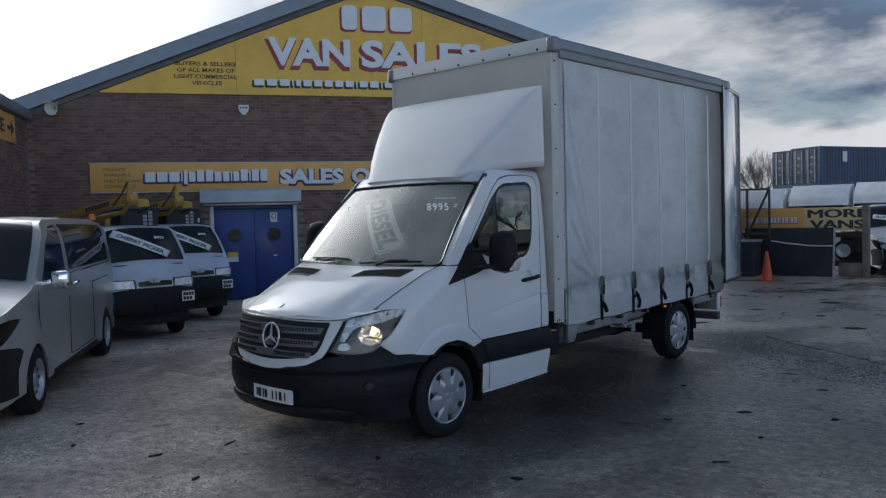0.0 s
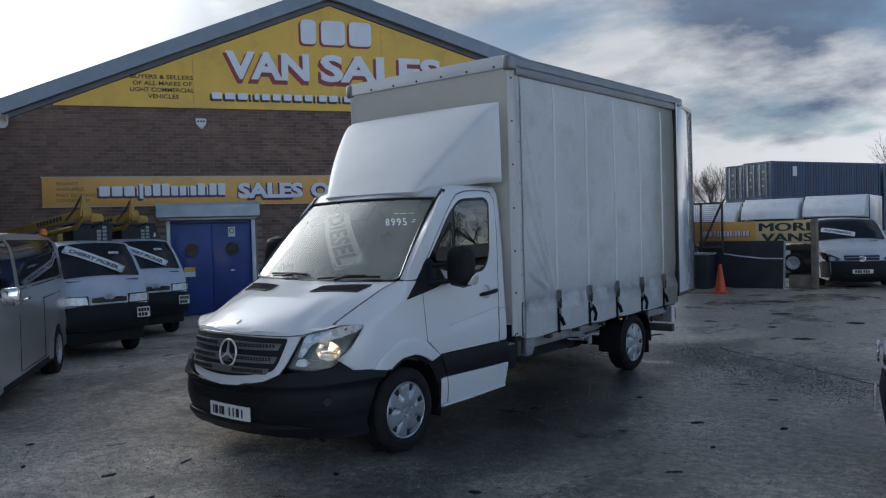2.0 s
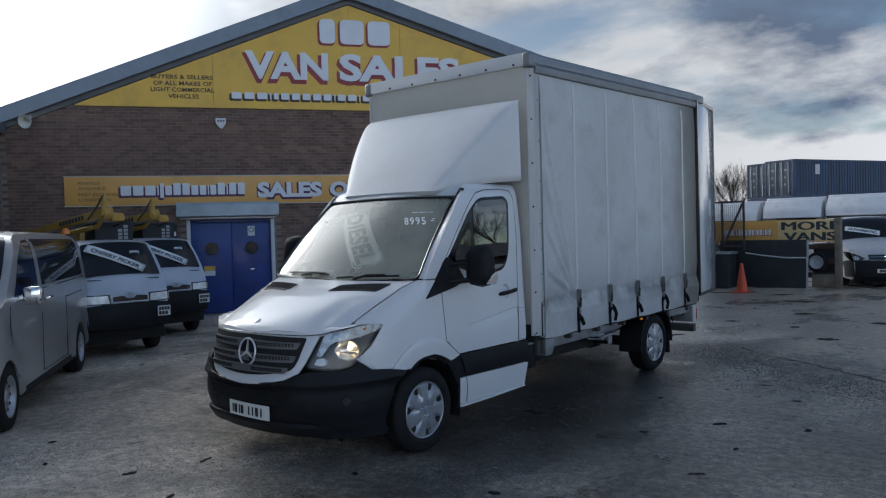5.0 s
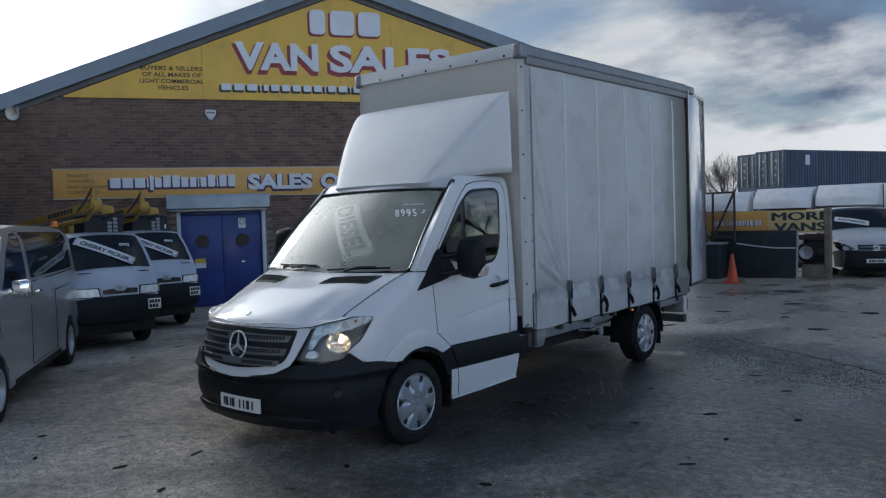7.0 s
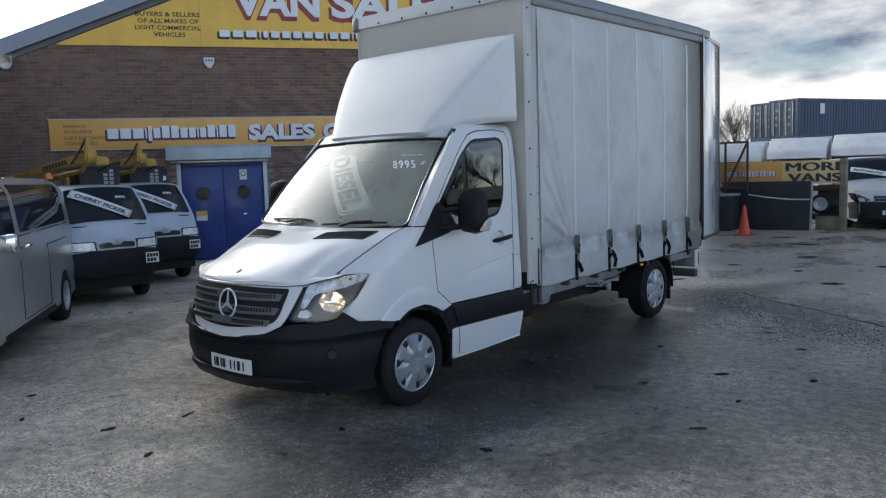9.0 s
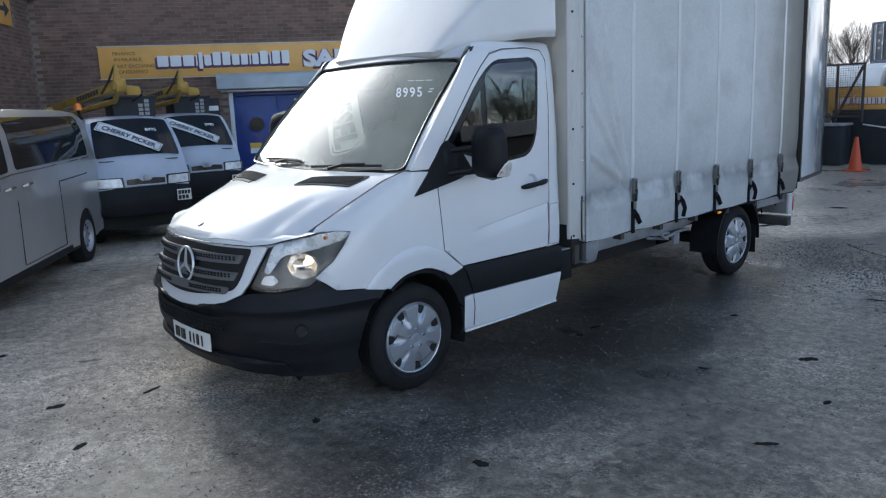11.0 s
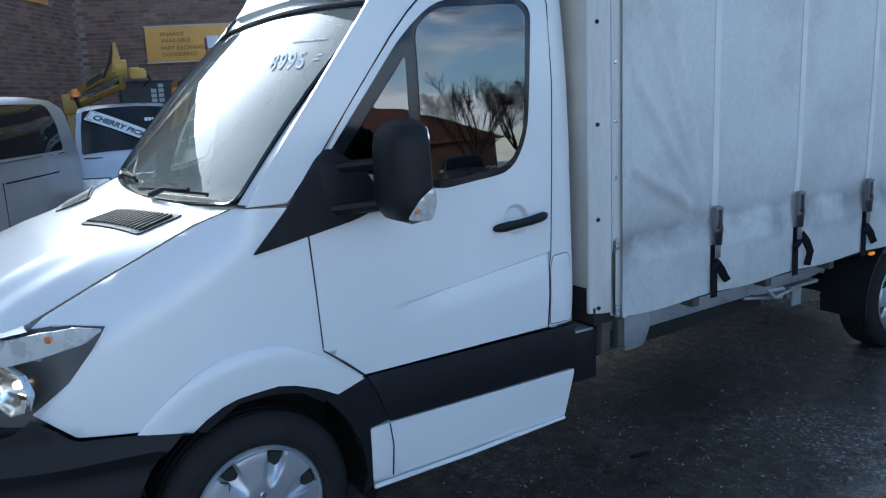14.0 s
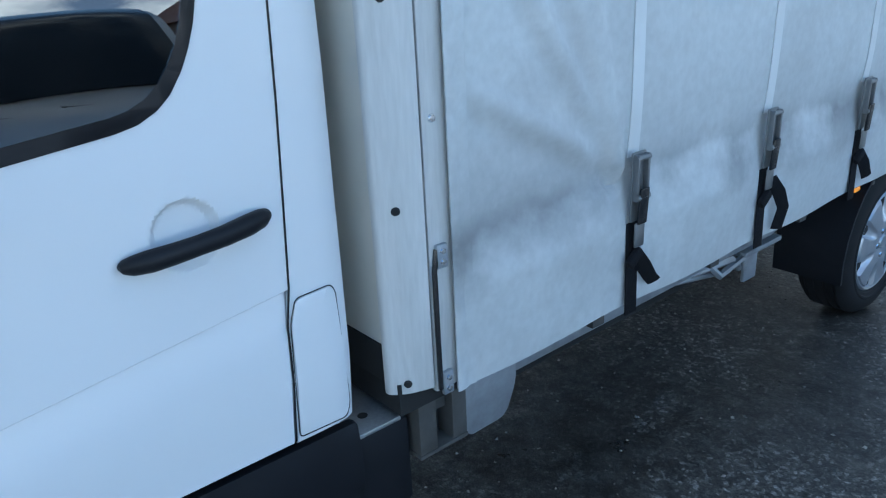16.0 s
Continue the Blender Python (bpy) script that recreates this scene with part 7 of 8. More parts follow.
def people_van(m, paint, label, group="", trim=BLACK, sign=None):
    """A panel-sided passenger van about 5.2 m long. Its nose lies at the origin and points to -y."""
    v = thing("passenger_van", m, label, "van", group)
    prof = [(.12, .22), (.02, .34), (.0, .55), (.03, .74), (.08, .90), (.16, 1.0), (.30, 1.06), (.62, 1.14), (.98, 1.225), (1.12, 1.30), (1.45, 1.56), (1.75, 1.775), (1.90, 1.835), (2.2, 1.875), (3.2, 1.90), (4.6, 1.88), (4.95, 1.84), (5.08, 1.74), (5.16, 1.40), (5.20, 1.0), (5.21, .50), (5.18, .30)]
    prof = [(y * 1.03, z if z < 1.1 else 1.1 + (z - 1.1) * 1.06) for y, z in prof]
    hw = lambda y, z: (.964 - .10 * max(0.0, (z - 1.15) / .75) ** 1.5 - .05 * max(0.0, (z - 1.75) / .12) ** 2) * rise(y, (0, .15, .4, .9, 4.6, 5.2), (.80, .88, .95, 1, 1, .955))  # noqa: E731

    def nose_y(x, z):
        y = rise(z, [p[1] for p in prof[:9]], [p[0] for p in prof[:9]])
        return y - .115 * (1 - min(1.0, abs(x) / hw(y, z)) ** 2.6)

    def lamp_skin_at(u, z, off):
        """Round the nose's corner: u is x up to .80 and then runs back along the flank."""
        if u < .80:
            return (u, nose_y(u, z) - off, z)
        y = nose_y(.80, z) + (u - .80)
        return (max(.80, min(hw(y, z), .80 + (u - .80) * 1.2)) + off * .7, y - off * .7, z)

    for s in (1, -1):
        o = flank_sheet(prof, (1.06, 4.48), .26, hw)
        b = sheet(o, lambda y, z: (hw(y, z) - .020 * math.exp(-((z - .985 - .055 * (y - 1)) / .030) ** 2) * (1 if 1.2 < y < 5 else 0) - .012 * math.exp(-((z - .46) / .05) ** 2) * (1 if 1.5 < y < 4.1 else 0) + .016 * rise(math.hypot(y - (1.06 if y < 2.6 else 4.48), z - .30), (.42, .50, .56), (1, .8, 0)), y, z), .10, .02, (1, 0, 0))
        flank_ob = part("flank", b if s > 0 else mirrored(b), paint, v)
        sided = (lambda q: q) if s > 0 else mirrored
        part("door_pane", sided(flat_side(fillet([(1.40, 1.27), (2.37, 1.33), (2.42, 1.865), (2.12, 1.850), (1.80, 1.68)], .04), hw)), DARKGLASS, flank_ob, "dark front door window")
        part("side_pane", sided(flat_side(fillet([(2.55, 1.335), (4.99, 1.345), (4.97, 1.65), (4.87, 1.850), (2.57, 1.872)], .06), hw)), DARKGLASS, flank_ob, "long tinted side window")
        part("pane_trim", sided(tube([(hw(y, 1.27) + .006, y, z) for y, z in ((1.36, 1.235), (2.4, 1.300), (3.5, 1.305), (4.97, 1.315))], .010, 5)), CHROME, flank_ob)
        for y in (2.30, 2.74):
            part("door_handle", sided(tube([(hw(y, 1.17) + .004, y - .11, 1.160), (hw(y, 1.17) + .038, y - .06, 1.170), (hw(y, 1.17) + .038, y + .06, 1.178), (hw(y, 1.17) + .004, y + .11, 1.178)], .018, 6)), CHROME, flank_ob, "chrome door handle")
        part("slide_rail", sided(tube([(hw(y, 1.1) + .003, y, 1.112 + .01 * (y - 4)) for y in (3.77, 4.3, 4.78)], .010, 5)), TRIM, flank_ob)
        for gap in (((2.46, .36), (2.48, 1.0), (2.49, 1.88)), ((3.72, .36), (3.72, 1.12)), ((2.50, .36), (3.70, .36)), ((1.30, .62), (1.22, .95), (1.24, 1.20))):
            part("door_gap", sided(tube([(hw(y, z) + .001, y, z) for y, z in gap], .005, 4)), TRIM, flank_ob)
        part("sill_strip", sided(box((.925, 1.36, .24), (.965, 4.2, .33), .008)), BLACK, flank_ob)
        mir = part("door_mirror", sided(moved(join(box((0, -.05, -.09), (.19, .06, .10), .04, 3), box((-.12, -.02, -.05), (.02, .03, .01), .01)), pose(1.02, 1.50, 1.28, 0, 0, -6))), CHROME, v, "silver door mirror")
        lens_o = fillet([(.50, .75), (.62, .715), (.84, .74), (1.05, .80), (1.28, .93), (1.34, .99), (1.1, 1.005), (.86, .985), (.66, .90), (.54, .83)], .02)
        lamp = part("headlight", sided(sheet(lens_o, lambda u, z: lamp_skin_at(u, z, .016), .05, .006, (.5, -1, 0))), CLEAR, v, "clear headlight")
        part("lamp_back", sided(sheet(lens_o, lambda u, z: lamp_skin_at(u, z, .006), .05, .006, (.5, -1, 0))), NAVY, lamp)
        part("lamp_bowl", sided(sheet(fillet([(.66, .78), (.80, .775), (.84, .85), (.76, .89), (.68, .85)], .03), lambda u, z: lamp_skin_at(u, z, .012), .04, .004, (.5, -1, 0))), FROST, lamp)
    part("body", shell(prof, lambda y, z: hw(y, z) - .006), paint, v)
    ws = part("windscreen", strip(prof, 8, .75, 12, .1, hw, .07, .014, .12), DARKGLASS, v, "dark windscreen")
    low = [(p[0] - .012, p[1]) for p in prof[:4]]
    part("bumper", join(shell(low + [(.05, .76)], lambda y, z: hw(y, z) + .002), *[sheet([(.0, .30), (.69, .28), (.70, .52), (.74, .66), (.62, .72), (.3, .76), (.05, .78)], lambda y, z, s=s: (s * (hw(y, z) + .008), y, z), .08, .01, (s, 0, 0)) for s in (1, -1)]), trim, v, "dark plastic bumper")
    g = part("grille", sheet(fillet([(-.46, .92), (.46, .92), (.42, .72), (-.42, .72)], .03), lambda x, z: (x, -.10 + .12 * (abs(x) / .9) ** 2.4 + .25 * max(0, z - .74), z), .06, .012, (0, -1, 0)), TRIM, v, "dark grille with a round silver emblem")
    part("grille_bar", join(*[tube([(x, -.12 + .12 * (abs(x) / .9) ** 2.4 + .25 * (z - .74), z) for x in np.linspace(-.43, .43, 9)], .010, 5) for z in (.77, .86)]), SILVER, g)
    part("emblem", join(moved(tube([(.075 * math.cos(a), .075 * math.sin(a), 0) for a in np.linspace(0, 2 * math.pi, 21)[:-1]], .009, 6, True), pose(0, -.135, .83, 90)), *[moved(box((-.008, 0, -.004), (.008, .075, .004)), pose(0, -.135, .83, 90) @ pose(0, 0, 0, 0, 0, a)) for a in (0, 120, 240)]), CHROME, g)
    np_ = part("number_plate", box((-.26, -.165, .42), (.26, -.150, .53), .004), PLATE_W, v, "white plate with dark bars")
    part("plate_bars", moved(bars([[.05, -.012, .05, -.012, .045, -.035, .045, -.012, .045, -.012, .045]], .07, 0, .003), pose(-.2, -.166, .44, 90)), PLATE_K, np_)
    for s in (-1, 1):
        part("wiper", tube([(s * .3 - .30, .88 + .03, 1.245), (s * .3 + .34, .98, 1.29)], .010, 5), TRIM, v)
    part("underside", box((-.85, .2, .24), (.85, 5.2, .42)), DARK, v)
    part("wheel_well", join(*[box((s * .70 - .24, c - .43, .2), (s * .70 + .22, c + .43, .74), .1) for s in (1, -1) for c in (1.06, 4.48)]), DARK, v)
    set_wheels(small_wheel(.335, .11, SILVER, 10), v, [(s * .87, c, .335) for s in (1, -1) for c in (1.06, 4.48)])
    return v


grey_van = people_van(pose(-2.549, -3.223, 0, 0, 0, 55), VANGREY, "silver grey passenger van parked nose out")
b = words("50", .12, .001, .005)
ob = part("price_figures", b, CHALK, grey_van, "white handwritten price figures")
for v in ob.data.vertices:
    x, y, z = v.co
    v.co = Vector((.42 + x, 1.265 + y * .78 - .02, 1.435 + y * .62 + z))
dark_van = people_van(pose(1.00, 17.6, 0, 0, 0, 24) @ Matrix.Scale(.93, 4), VANSILVER, "silver passenger van with a black bumper behind the fence")


def on_screen(u, w, off):
    """A place on a passenger van's windscreen."""
    y, z = rise(w, (0, .55, 1), (1.09, 1.49, 1.80)), rise(w, (0, .55, 1), (1.27, 1.587, 1.815))
    return (u, y - .11 * (1 - abs(u / .95) ** 3) - .6 * off, z + .045 * (1 - abs(u / .95) ** 3) + .8 * off)


slip = part("card", sheet(fillet([(-.46, -.085), (.46, -.085), (.46, .085), (-.46, .085)], .02), lambda a, b: on_screen(-.32 + a * .93 + b * .3, .42 - a * .34 + b * 1.3, .020), .08, .003, (0, -.6, .8)), PAPER, dark_van, "white card sign behind the windscreen")
ob = part("card_lettering", words("AUTOMATIC", .075, .001, .004, align="CENTER", width=.76), INK, slip)
for q in ob.data.vertices:
    a, b, z = q.co
    b -= .04
    q.co = Vector(on_screen(-.32 + a * .93 + b * .3, .42 - a * .34 + b * 1.3, .026 + z))
people_van(pose(2.6, 21.6, 0, 0, 0, 14), NAVY, "dark passenger van parked beside another")


def picker_van(m, label):
    """A small forward-control van with a folded yellow boom on its back."""
    v = thing("cherry_picker_van", m, label, "van", "cherry picker vans")
    prof = [(.10, .30), (.02, .36), (0, .50), (.02, .66), (.05, .80), (.10, .98), (.20, 1.13), (.46, 1.52), (.64, 1.76), (.80, 1.815), (1.5, 1.83), (1.62, 1.80), (1.66, 1.0), (1.66, .45)]
    hw = lambda y, z: (.66 - .09 * max(0.0, (z - 1.05) / .75) ** 1.4 - .04 * max(0, (z - 1.74) / .1) ** 2) * rise(y, (0, .12, .4), (.93, .97, 1))  # noqa: E731
    for s in (1, -1):
        sided = (lambda q: q) if s > 0 else mirrored
        o = prof + [(1.05, .45), (1.00, .62), (.86, .72), (.66, .74), (.48, .66), (.40, .45), (.30, .32)]
        fl = part("flank", sided(sheet(o, lambda y, z: (hw(y, z), y, z), .10, .02, (1, 0, 0))), VANBLUE, v)
        part("door_pane", sided(flat_side(fillet([(.50, 1.14), (1.5, 1.14), (1.46, 1.70), (.80, 1.70)], .04), hw)), DARKGLASS, fl)
        part("headlight", sided(sheet(fillet([(.305, .80), (.62, .80), (.625, .92), (.325, .92)], .015), lambda x, z: (x, -.075 + .10 * (abs(x) / .62) ** 3 + .13 * (z - .7), z), .06, .03, (0, -1, 0), .004)), LAMPPALE, v, "oblong clear headlight")
        part("lamp_surround", sided(sheet(fillet([(.290, .785), (.655, .785), (.655, .935), (.300, .935)], .015), lambda x, z: (x, -.070 + .10 * (abs(x) / .62) ** 3 + .13 * (z - .7), z), .06, .03, (0, -1, 0), .004)), TRIM, v)
        part("corner_lamp", sided(sheet(fillet([(.63, .80), (.66, .80), (.665, .92), (.635, .92)], .006), lambda x, z: (x - .01, .04 + .12 * (z - .7), z), .03, .04, (0, -1, 0))), LAMPGLASS, v)
        part("wiper", tube([(s * .30 - .26, .145, 1.15), (s * .30 + .22, .12, 1.135)], .009, 5), TRIM, v)
    part("body", shell(prof, lambda y, z: hw(y, z) - .005, .09), VANBLUE, v)
    part("windscreen", strip(prof, 6, .12, 7, .95, hw, .06, .012, .09), DARKGLASS, v, "dark raked windscreen with a sign")
    part("bumper", join(shell([(p[0] - .02, p[1]) for p in prof[:4]] + [(.035, .76)], lambda y, z: hw(y, z) + .004, .10), *[sheet([(.0, .36), (.36, .34), (.36, .74), (.05, .76)], lambda y, z, s=s: (s * (hw(y, z) + .008), y, z), .1, .01, (s, 0, 0)) for s in (1, -1)]), BLACK, v, "dark plastic bumper and apron")
    g = part("grille", sheet(fillet([(-.262, .825), (.262, .825), (.262, .898), (.10, .910), (.05, .872), (-.05, .872), (-.10, .910), (-.262, .898)], .01), lambda x, z: (x, -.090 + .10 * (abs(x) / .62) ** 3 + .13 * (z - .7), z), .08, .012, (0, -1, 0)), TRIM, v, "thin dark grille with a round badge")
    part("grille_surround", sheet(fillet([(-.285, .805), (.285, .805), (.285, .920), (.09, .935), (.05, .965), (-.05, .965), (-.09, .935), (-.285, .920)], .012), lambda x, z: (x, -.084 + .10 * (abs(x) / .62) ** 3 + .13 * (z - .7), z), .08, .012, (0, -1, 0)), VANBLUE, g, "raised pale blue surround")
    part("badge", moved(lathe([(0, .008), (.035, .006), (.04, 0)], 16), pose(0, -.085, .915, 90)), SILVER, g)
    pl = part("number_plate", box((.40, -.115, .60), (.60, -.10, .76), .004), PLATE_W, v, "square white plate with dark bars")
    part("plate_bars", moved(bars([[.036, -.008, .036, -.008, .036, -.008, .036], [.040, -.010, .040, -.010, .040]], .054, .016, .003), pose(.415, -.116, .688, 90)), PLATE_K, pl)
    # the card across the windscreen
    a, bq = Vector((.195 - .03, 1.145)), Vector((.63 - .03, 1.745))
    way = (bq - a).normalized()

    def on(u, w_):
        c = a + way * w_
        out = Vector((-way.y, way.x))
        bow = .10 * (1 - abs(u / .62) ** 2.6) * max(0, -out.x)
        return (u, c.x + out.x * (bow + .016), c.y + out.y * (bow + .016))
    cs, sn = math.cos(radians(-34)), math.sin(radians(-34))
    cd = part("card", sheet(fillet([(-.47, -.085), (.47, -.085), (.47, .085), (-.47, .085)], .02), lambda u, w_: on(u * cs - w_ * sn - .07, .415 + u * sn + w_ * cs), .10, .003, (0, -1, .7)), PAPER, v, "white card sign on the windscreen")
    rim = fillet([(-.452, -.068), (.452, -.068), (.452, .068), (-.452, .068)], .015)
    part("card_border", tube([Vector(on(u * cs - w_ * sn - .07, .415 + u * sn + w_ * cs)) + Vector((0, -way.y, way.x)) * .005 for u, w_ in rim], .004, 4, True), INK, cd)
    ob = part("card_lettering", words("CHERRY PICKER", .078, .001, .004, align="CENTER", width=.78), INK, cd)
    for q in ob.data.vertices:
        x, y, z = q.co
        p = Vector(on(x * cs - (y - .044) * sn - .07, .415 + x * sn + (y - .044) * cs))
        q.co = p + Vector((0, way.y * -1, way.x)) * (.004 + z)
    ob = part("price_figures", words("8995", .06, .001, .001), CHALK, v)
    for q in ob.data.vertices:
        x, y, z = q.co
        q.co = Vector(on(.17 + x, .50 + y)) + Vector((0, -way.y, way.x)) * (.002 + z)
    for ob in v.children_recursive:            # the nose stands a little higher, the roof a little lower
        if ob.name.split(".")[0] not in ("number_plate", "plate_bars"):
            for q in ob.data.vertices:
                q.co.z = rise(q.co.z, (.30, .55, .86, 1.13, 1.82, 2.2), (.43, .62, .905, 1.19, 1.785, 2.165))
    # flat back with a folded boom: a lettered arm that rises over the cab to a knuckle, a link below it, a jib and a bucket
    part("underside", box((-.60, .14, .24), (.60, 3.2, .50), .02), DARK, v)
    part("back_deck", join(box((-.64, 1.68, .55), (.64, 3.35, .68), .01), box((-.40, 1.2, .40), (.40, 3.3, .55))), STEEL, v, "grey flat deck")
    part("boom_post", join(box((-.70, 3.00, .68), (-.46, 3.24, 1.72), .02), moved(box((-.16, -.14, 0), (.16, .14, .30), .03), pose(-.58, 3.12, 1.70))), YELLOW_M, v, "yellow boom turret")
    p, q = Vector((-.62, 3.15, 1.95)), Vector((-.02, .88, 2.27))
    way = (q - p).normalized()
    cross = way.cross(Vector((0, 0, 1))).normalized()
    rise_ = cross.cross(way)
    lay_m = Matrix((cross, way, rise_)).transposed().to_4x4()
    L = (q - p).length
    boom = part("boom", moved(box((-.05, 0, -.065), (.05, L, .065), .012), Matrix.Translation(p) @ lay_m), YELLOW_M, v, "folded yellow hydraulic boom")
    part("boom_marks", bars([[.07, -.025, .07, -.025, .07, -.025, .07, -.025, .07, -.025, .07, -.025, .07, -.025, .07]], .075, 0, .004), INK, boom, "dark lettering bars", m=Matrix.Translation(p) @ lay_m @ pose(.051, L * .46, -.036) @ pose(0, 0, 0, 90, 0, 90))
    part("boom_link", join(tube([p + Vector((.16, -.2, -.10)), q + Vector((.05, .55, -.22))], .045, 6), tube([q + Vector((.05, .55, -.22)), q + Vector((.02, .05, -.02))], .040, 6)), YELLOW_M, boom)
    part("boom_ram", tube([p + Vector((.10, -.6, .0)), q + Vector((.08, .35, -.10))], .026, 8), STEEL, boom)
    part("boom_jib", prism([(-.11, 2.22), (-.01, 2.20), (.02, 2.29), (-.03, 2.57), (-.06, 2.575), (-.08, 2.42)], "y", .80, .87, .010), YELLOW_M, boom)
    part("jib_rod", tube([(-.20, 1.20, 2.16), (-.12, 1.0, 2.34), (-.06, .84, 2.54)], .018, 6), RUST, boom)
    part("boom_knuckle", join(moved(lathe([(0, -.07), (.10, -.07), (.10, .07), (0, .07)], 18), pose(.0, .86, 2.26, 0, 90, 0)), prism(fillet([(.10, 2.13), (.30, 2.13), (.30, 2.25, .05), (.10, 2.27)], .02), "y", .92, 1.14, .012)), YELLOW_M, boom)
    part("knuckle_pin", moved(lathe([(0, .02), (.022, .018), (.026, 0)], 10), pose(0, .79, 2.27, 90)), STEEL, boom)
    part("hose", tube([(.30, 1.0, 2.20), (.36, 1.15, 2.12), (.30, 1.5, 2.04), (.10, 2.0, 2.02)], .014, 5), TRIM, boom)
    bk = part("bucket", join(prism(fillet([(.02, 1.76), (.62, 1.76), (.66, 2.10), (-.02, 2.10)], .03), "y", 1.50, 1.54), box((.0, 1.54, 1.78), (.04, 2.06, 2.09), .01), box((.60, 1.54, 1.78), (.64, 2.06, 2.09), .01), box((.02, 2.06, 1.78), (.62, 2.10, 2.09), .01), box((.04, 1.54, 1.76), (.60, 2.06, 1.80))), BOARD, v, "dark bucket with pale lettering bars")
    part("bucket_rim", tube([(-.02, 1.50, 2.10), (.66, 1.50, 2.10), (.66, 2.10, 2.10), (-.02, 2.10, 2.10)], .022, 6, True), BOARD, bk)
    part("bucket_bars", moved(bars([[.05, -.015, .05, -.015, .05], [.05, -.015, .05, -.015, .05, -.015, .05]], .07, .025, .003), pose(.45, 1.497, 1.82, 90) @ pose(0, 0, 0, 0, 0, 90)), FADED, bk)
    beacon = part("beacon", lathe([(.065, 0), (.065, .02), (.055, .07), (.032, .10), (0, .105)], 16, pose(-.56, 1.15, 1.93)), AMBER, v, "amber beacon")
    part("beacon_stalk", tube([(-.52, 1.15, 1.78), (-.56, 1.15, 1.93)], .025, 8), BLACK, beacon)
    set_wheels(small_wheel(.27, .08, ALLOY), v, [(s * .58, c, .27) for s in (1, -1) for c in (.72, 2.75)])
    return v


picker_van(heading(1.70, 5.75, 24), "pale blue small van with a cherry picker boom")
picker_van(heading(2.32, 3.72, 24), "pale blue cherry picker van parked behind its twin")


def panel_van(m, label, paint=VANWHITE, L=5.6, H=2.55):
    """A tall plain panel van seen over the fence."""
    v = thing("panel_van", m, label, "van", "vans behind the fence")
    prof = [(.1, .3), (0, .5), (.05, .9), (.35, 1.1), (.95, 1.3), (1.25, 1.6), (1.75, H - .35), (2.05, H - .12), (2.5, H), (L - .3, H), (L - .08, H - .1), (L, H - .5), (L, .4)]
    hw = lambda y, z: (.99 - .12 * max(0.0, (z - 1.2) / (H - 1.2)) ** 1.6 - .05 * max(0, (z - H + .15) / .15) ** 2) * rise(y, (0, .3, .8), (.85, .93, 1))  # noqa: E731
    for s in (1, -1):
        b = sheet(prof, lambda y, z: (hw(y, z), y, z), .2, .02, (1, 0, 0))
        part("flank", b if s > 0 else mirrored(b), paint, v)
    part("body", shell(prof, lambda y, z: hw(y, z) - .006, .14), paint, v)
    part("windscreen", strip(prof, 5, .0, 6, .95, hw, .08, .014, .14), DARKGLASS, v)
    part("roof_ribs", join(*[box((x - .03, 2.6, H - .005), (x + .03, L - .4, H + .045), .01) for x in (-.6, -.2, .2, .6)]), paint, v)
    set_wheels(small_wheel(.34, .11, SILVER), v, [(s * .88, c, .34) for s in (1, -1) for c in (.95, L - 1.1)])
    return v


def luton_van(m, label, H=2.6):
    """A box van seen over the fence: a white body with a raked fairing over its cab."""
    v = thing("box_van", m, label, "van", "vans behind the fence")
    part("box_body", box((-1.0, 1.2, .95), (1.0, 5.0, H), .05, 3), VANWHITE, v)
    fo = fillet([(1.2, H - .72), (1.2, H - .04, .04), (.80, H - .10, .10), (.45, H - .45, .1), (.40, H - .72, .03)], .03)
    part("fairing", prism(fo, "x", -.93, .93, .03), VANWHITE, v, "white moulded fairing")
    part("body_line", join(box((-1.003, 1.19, H - .80), (1.003, 1.21, H - .76)), box((-1.01, 1.185, .95), (-.985, 1.205, H - .03)), box((.985, 1.185, .95), (1.01, 1.205, H - .03))), TRIM, v)
    prof = [(-.55, .35), (-.62, .55), (-.58, .95), (-.2, 1.12), (.1, 1.22), (.45, 1.72), (.62, 1.80), (1.19, 1.80), (1.19, .4)]
    hw = lambda y, z: .95 - .10 * max(0, (z - 1.1) / .7)  # noqa: E731
    for s in (1, -1):
        b = sheet(prof, lambda y, z: (hw(y, z), y, z), .3, .02, (1, 0, 0))
        part("cab_flank", b if s > 0 else mirrored(b), VANWHITE, v)
    part("cab", shell(prof, lambda y, z: hw(y, z) - .006, .12), VANWHITE, v)
    part("windscreen", strip(prof, 4, .1, 5, .9, hw, .08, .012, .12), DARKGLASS, v)
    set_wheels(small_wheel(.34, .11, SILVER), v, [(s * .86, c, .34) for s in (1, -1) for c in (.05, 3.9)])
    return v


luton_van(pose(-2.98, 23.0, 0, 0, 0, 4), "white box van with a fairing behind the fence", 2.56)
luton_van(pose(-.98, 23.2, 0, 0, 0, 4), "white box van beside another behind the fence", 2.60)
luton_van(pose(1.30, 26.0, 0, 0, 0, 4), "taller white box van behind the fence", 2.86)
luton_van(pose(3.8, 26.5, 0, 0, 0, 4), "taller white box van at the row's end", 2.86)
luton_van(pose(-5.15, 23.2, 0, 0, 0, 4), "white box van behind the gate", 2.50)


